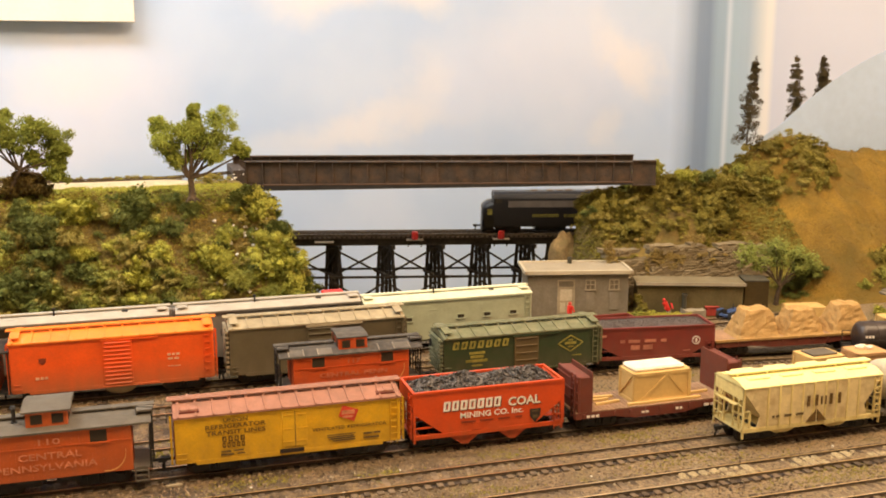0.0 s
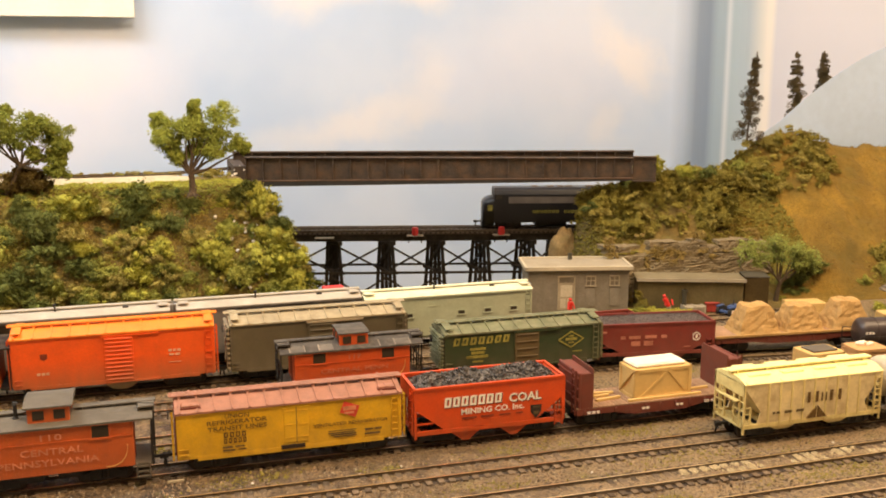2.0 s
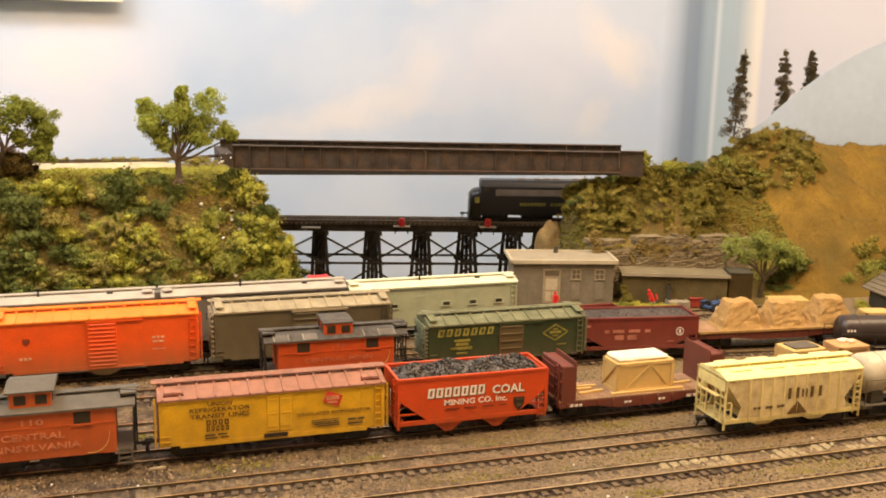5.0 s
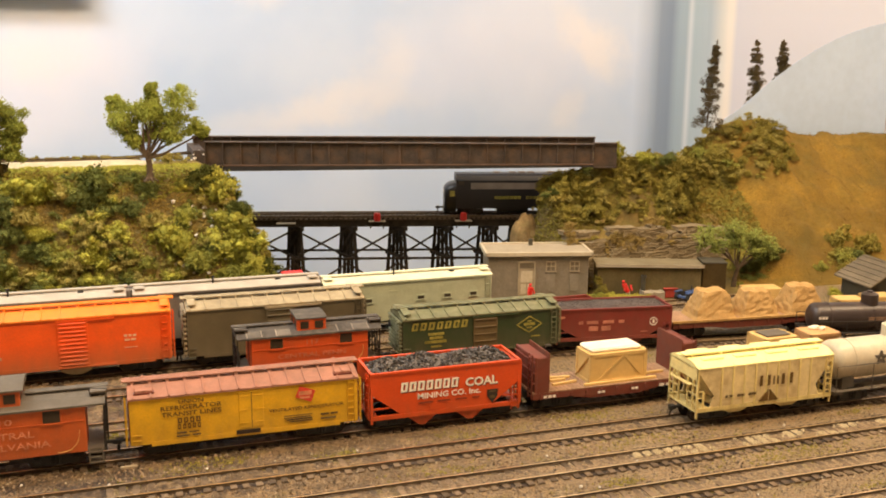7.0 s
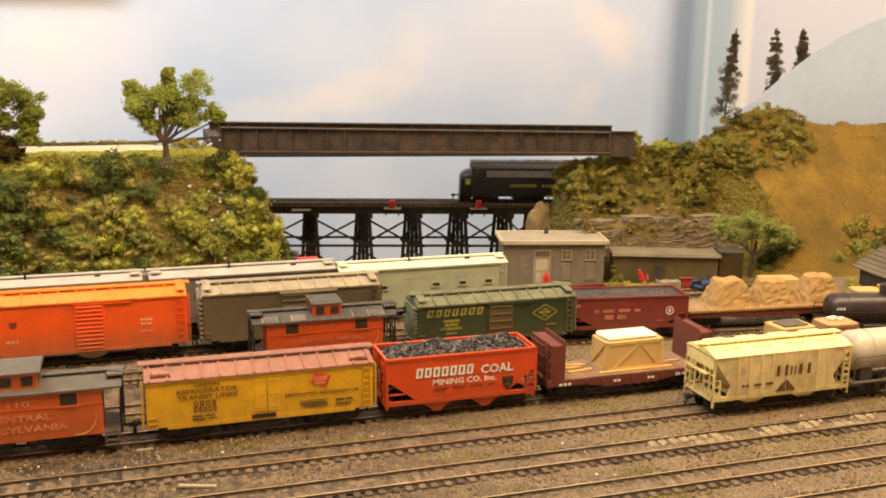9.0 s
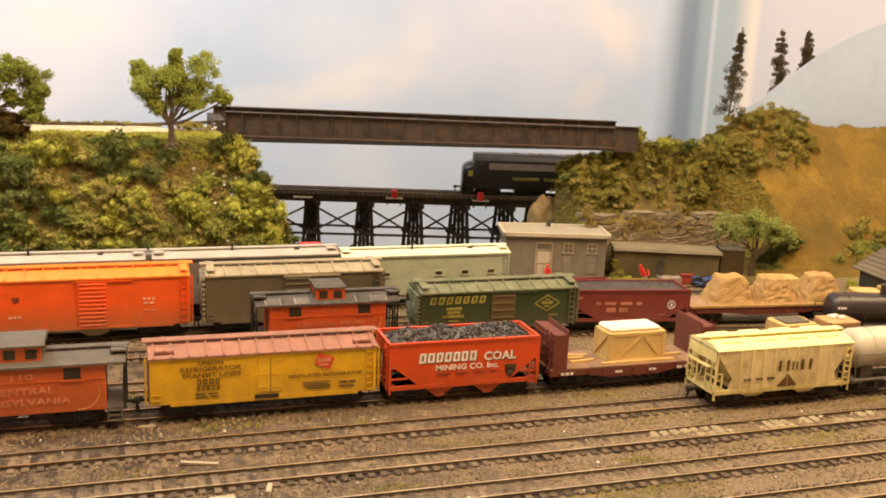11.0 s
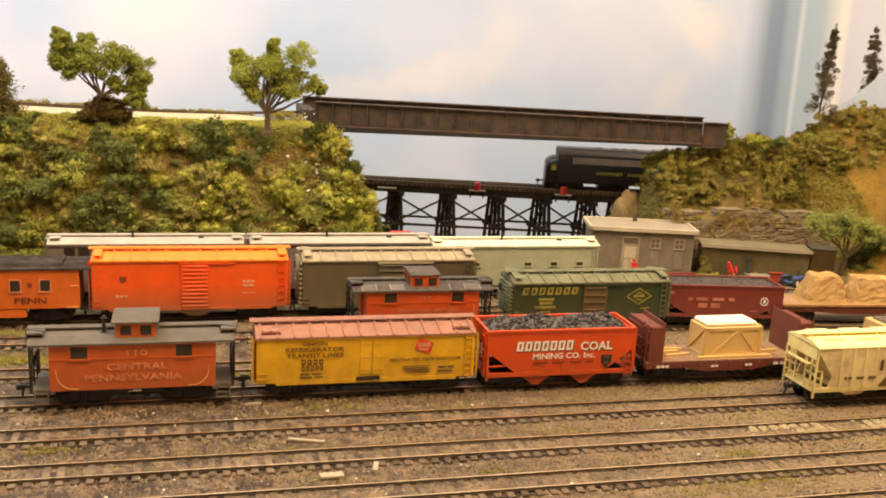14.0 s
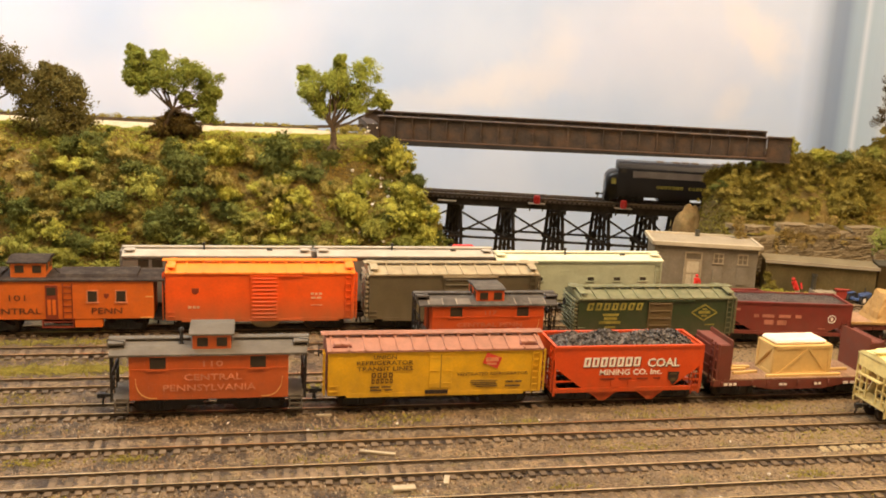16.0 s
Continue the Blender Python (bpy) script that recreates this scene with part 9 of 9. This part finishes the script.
for k in range(34):
    x, y = rnd.gauss(0.080, 0.017), rnd.uniform(0.318, 0.372)
    s = rnd.uniform(0.0008, 0.0022)
    bm = bmesh.new()
    bmesh.ops.create_icosphere(bm, subdivisions=1, radius=s)
    for v in bm.verts:
        v.co += Vector((rnd.uniform(-1, 1), rnd.uniform(-1, 1), rnd.uniform(-1, 1))) * s * 0.35
    ob = part("pebble", bm, S["white"] if k % 3 else S["trim"])
    ob.matrix_world = pose(x, y, land(x, y) + 0.004)
    tagged(ob, "pale pebble lying on the bluff slope", "pebble", "pale pebbles")


# ---- scattered ground cover, gravel and weeds ----
def cover(name, n, x0, x1, y0, y1, size, material, label, ok, lift=0.0005, blades=False, seed=1):
    r = random.Random(seed)
    verts, faces = [], []
    k = 0
    while k < n:
        x, y = r.uniform(x0, x1), r.uniform(y0, y1)
        k += 1
        if not ok(x, y):
            continue
        z = land(x, y)
        if blades:
            i = len(verts)
            h = size * r.uniform(0.9, 2.2)
            a = r.uniform(0, 6.283)
            d = Vector((math.cos(a), math.sin(a), 0)) * size * 0.22
            verts += [Vector((x, y, z - 0.0004)) + d, Vector((x, y, z - 0.0004)) - d, Vector((x + r.gauss(0, 0.5) * size, y + r.gauss(0, 0.5) * size - size * 0.4, z + h))]
            faces.append((i, i + 1, i + 2))
        else:
            flakes(verts, faces, Vector((x, y, z + lift)), size * 1.6, 7, size, r, 0.5)
    ob = new(name, mesh_of(name, verts, faces, material))
    return tagged(ob, label, name.replace("_", " "), kind="stuff")


cover("ground_foam", 24000, -0.36, 0.15, 0.276, 0.436, 0.0010, F["earth"], "olive ground foam scattered over the bluff", lambda x, y: on_left(x, y) and noise.noise(Vector((x * 22, y * 22, 1))) > -0.5, 0.0006, seed=31)
cover("turf", 10000, -0.36, 0.15, 0.276, 0.430, 0.0010, F["mid"], "green turf scattered over the bluff", lambda x, y: on_left(x, y) and noise.noise(Vector((x * 18, y * 18, 5))) > -0.1, 0.0006, seed=32)
cover("yellow_turf", 30000, -0.36, 0.165, 0.30, 0.482, 0.0008, F["lime"], "yellow-green turf scattered over the bluff", lambda x, y: on_left(x, y) and (noise.noise(Vector((x * 20, y * 20, 9))) > 0.14 or y > 0.374 or (x > 0.09 and y < 0.40)), 0.0010, seed=33)
cover("cutting_turf", 20000, 0.44, 0.70, 0.30, 0.47, 0.0013, F["dull"], "dull olive turf on the cutting slope", lambda x, y: right_hill(x, y) > 0.012 and noise.noise(Vector((x * 20, y * 20, 2))) > -0.3, 0.0006, seed=34)
cover("dry_grass", 42000, 0.60, 0.97, 0.262, 0.50, 0.0008, F["blade"], "short tawny dry grass on the hillside", lambda x, y: x > 0.62 + 0.03 * noise.noise(Vector((y * 20, x * 20, 2))), 0, True, 35)

cover("faded_turf", 20000, 0.64, 0.97, 0.275, 0.47, 0.0007, F["dull"], "faded olive turf in drifts on the hillside", lambda x, y: noise.noise(Vector((x * 9, y * 38, 12))) + 0.5 * noise.noise(Vector((x * 40, y * 90, 2))) > 0.12, 0.0004, True, 36)


def gravel(n, x0, x1, y0, y1, seed, size=0.00034):
    """Loose angular stones lying on the yard."""
    r = random.Random(seed)
    verts, faces = [], []
    for _ in range(n):
        x, y = r.uniform(x0, x1), r.uniform(y0, y1)
        s = size * r.uniform(0.6, 2.1)
        c = Vector((x, y, -0.0024 + s * 0.2))
        i = len(verts)
        a = r.uniform(0, 6.283)
        for k in range(4):
            verts.append(c + Vector((math.cos(a + k * 1.57) * s * r.uniform(0.6, 1.2), math.sin(a + k * 1.57) * s * r.uniform(0.6, 1.2), -s * 0.6)))
        verts.append(c + Vector((r.uniform(-0.3, 0.3) * s, r.uniform(-0.3, 0.3) * s, s * r.uniform(0.5, 1.0))))
        for k in range(4):
            faces.append((i + k, i + (k + 1) % 4, i + 4))
    ob = new("gravel", mesh_of("gravel", verts, faces, M["gravel"]))
    return tagged(ob, "loose grey-brown gravel strewn between the tracks", "gravel", kind="stuff")


gravel(48000, -0.34, 0.62, -0.235, 0.085, 41)
gravel(9000, -0.34, 0.62, 0.085, 0.26, 42)
gravel(5200, -0.34, 0.10, -0.235, 0.005, 44, 0.00072)
gravel(2200, 0.10, 0.55, -0.235, 0.005, 45, 0.00062)


def weeds(spots, seed):
    r = random.Random(seed)
    verts, faces = [], []
    for cx, cy, rad, n in spots:
        for _ in range(n):
            x, y = cx + r.gauss(0, rad), cy + r.gauss(0, rad * 0.28)
            flakes(verts, faces, Vector((x, y, -0.0020)), 0.0009, 6, 0.0005, r, 0.5)
    ob = new("weeds", mesh_of("weeds", verts, faces, F["weed"]))
    return tagged(ob, "yellow-green weeds and moss between the rails", "weeds", kind="stuff")


wr = random.Random(77)
# pale grit whose flakes stand in for glints on the ballast, thicker west
r = random.Random(43)
verts, faces = [], []
for _ in range(5200):
    x, y = -0.34 + 0.94 * r.random() ** 1.5, r.uniform(-0.235, 0.085)
    flakes(verts, faces, Vector((x, y, -0.0018)), 0.0002, 2, 0.00042 * r.uniform(0.6, 1.8), r, 0.6)
tagged(new("pale_grit", mesh_of("pale_grit", verts, faces, S["trim"])), "pale grit painting glints among the ballast", "grit", kind="stuff")
weeds([(wr.uniform(-0.3, 0.6), wr.choice((-0.060, -0.105, -0.152, -0.018, 0.042, 0.095)) + wr.uniform(-0.012, 0.012), wr.uniform(0.006, 0.026), wr.randint(30, 130)) for _ in range(46)] + [(-0.27 + 0.022 * k, 0.095 + 0.004 * (k % 2), 0.013, 330) for k in range(7)] + [(-0.27 + 0.03 * k, 0.159, 0.014, 160) for k in range(6)] + [(-0.17, 0.100, 0.03, 420), (-0.21, 0.042, 0.02, 160), (0.40, -0.104, 0.03, 300), (0.24, -0.129, 0.03, 240), (0.484, 0.262, 0.014, 260), (0.25, -0.150, 0.03, 200)] + [(-0.03 + 0.018 * k, 0.046 + 0.011 * (k % 4), 0.012, 260) for k in range(6)], 9)

# bright turf along the foot of the low store
r = random.Random(29)
verts, faces = [], []
for _ in range(520):
    x = r.uniform(0.452, 0.512)
    flakes(verts, faces, Vector((x, 0.2860 - 0.36 * (x - 0.452) + r.gauss(-0.006, 0.003), 0.0006 + 0.002 * r.random())), 0.0020, 9, 0.0009, r, 0.9)
tagged(new("turf", mesh_of("turf", verts, faces, F["lime"])), "bright yellow-green turf in front of the low store", "turf", kind="stuff")
br = random.Random(33)
for x, y, s in ((0.662, 0.296, 0.012), (0.676, 0.303, 0.014), (0.690, 0.300, 0.012), (0.651, 0.302, 0.010)):
    bush(x, y, land(x, y) + s * 0.2, s, "dark", br, "dark olive bush below the sage tree", "bushes below the tree")

# pale ballast spilt on the second front track
r = random.Random(19)
verts, faces = [], []
for _ in range(9500):
    x = r.uniform(0.300, 0.560)
    y = max(-0.0068, min(0.0068, r.gauss(0.000, 0.0042)))
    if noise.noise(Vector((x * 45, y * 90, 6))) > -0.05 + 2.2 * abs(x - 0.41) and (x + 0.4177) % 0.0076 > 0.0030:
        flakes(verts, faces, Vector((x, Y2 + y, -0.0012)), 0.0009, 3, 0.0007, r, 0.5)
tagged(new("spilt_sand", mesh_of("spilt_sand", verts, faces, S["tan"])), "pale sand spilt between the rails", "sand", kind="stuff")

# ---- litter ----
for x, y, rz, L, w in ((0.0250, -0.0600, -14, 0.0210, 0.0022), (0.0335, -0.1060, 6, 0.0130, 0.0052), (0.0585, -0.0990, 76, 0.0110, 0.0030), (-0.0020, -0.0010, 8, 0.010, 0.0016)):
    ob = part("wood_scrap", soft_box(-L / 2, L / 2, -w / 2, w / 2, 0, 0.0017, 0.0003), S["shed_door"])
    ob.matrix_world = pose(x, y, -0.0024, 0, 2, rz)
    tagged(ob, "pale wood scrap lying on the ballast", "wood scrap", "wood scraps")
for k in range(46):
    x, y = rnd.uniform(-0.28, 0.50), rnd.uniform(-0.20, -0.002)
    s = rnd.uniform(0.0004, 0.0010)
    bm = bmesh.new()
    bmesh.ops.create_icosphere(bm, subdivisions=1, radius=s)
    for v in bm.verts:
        v.co += Vector((rnd.uniform(-1, 1), rnd.uniform(-1, 1), rnd.uniform(-1, 1))) * s * 0.3
    ob = part("white_speck", bm, S["white"])
    ob.matrix_world = pose(x, y, -0.0016)
    tagged(ob, "tiny white plaster speck on the ballast", "speck", "white specks")
for x, y, s in ((0.0952, -0.0432, 0.0016), (0.1590, -0.1350, 0.0014), (0.2480, -0.1095, 0.0012)):
    bm = bmesh.new()
    bmesh.ops.create_icosphere(bm, subdivisions=1, radius=s)
    ob = part("white_speck", bm, S["white"])
    ob.matrix_world = pose(x, y, -0.0014)
    tagged(ob, "small white plaster lump on the ballast", "speck", "white specks")
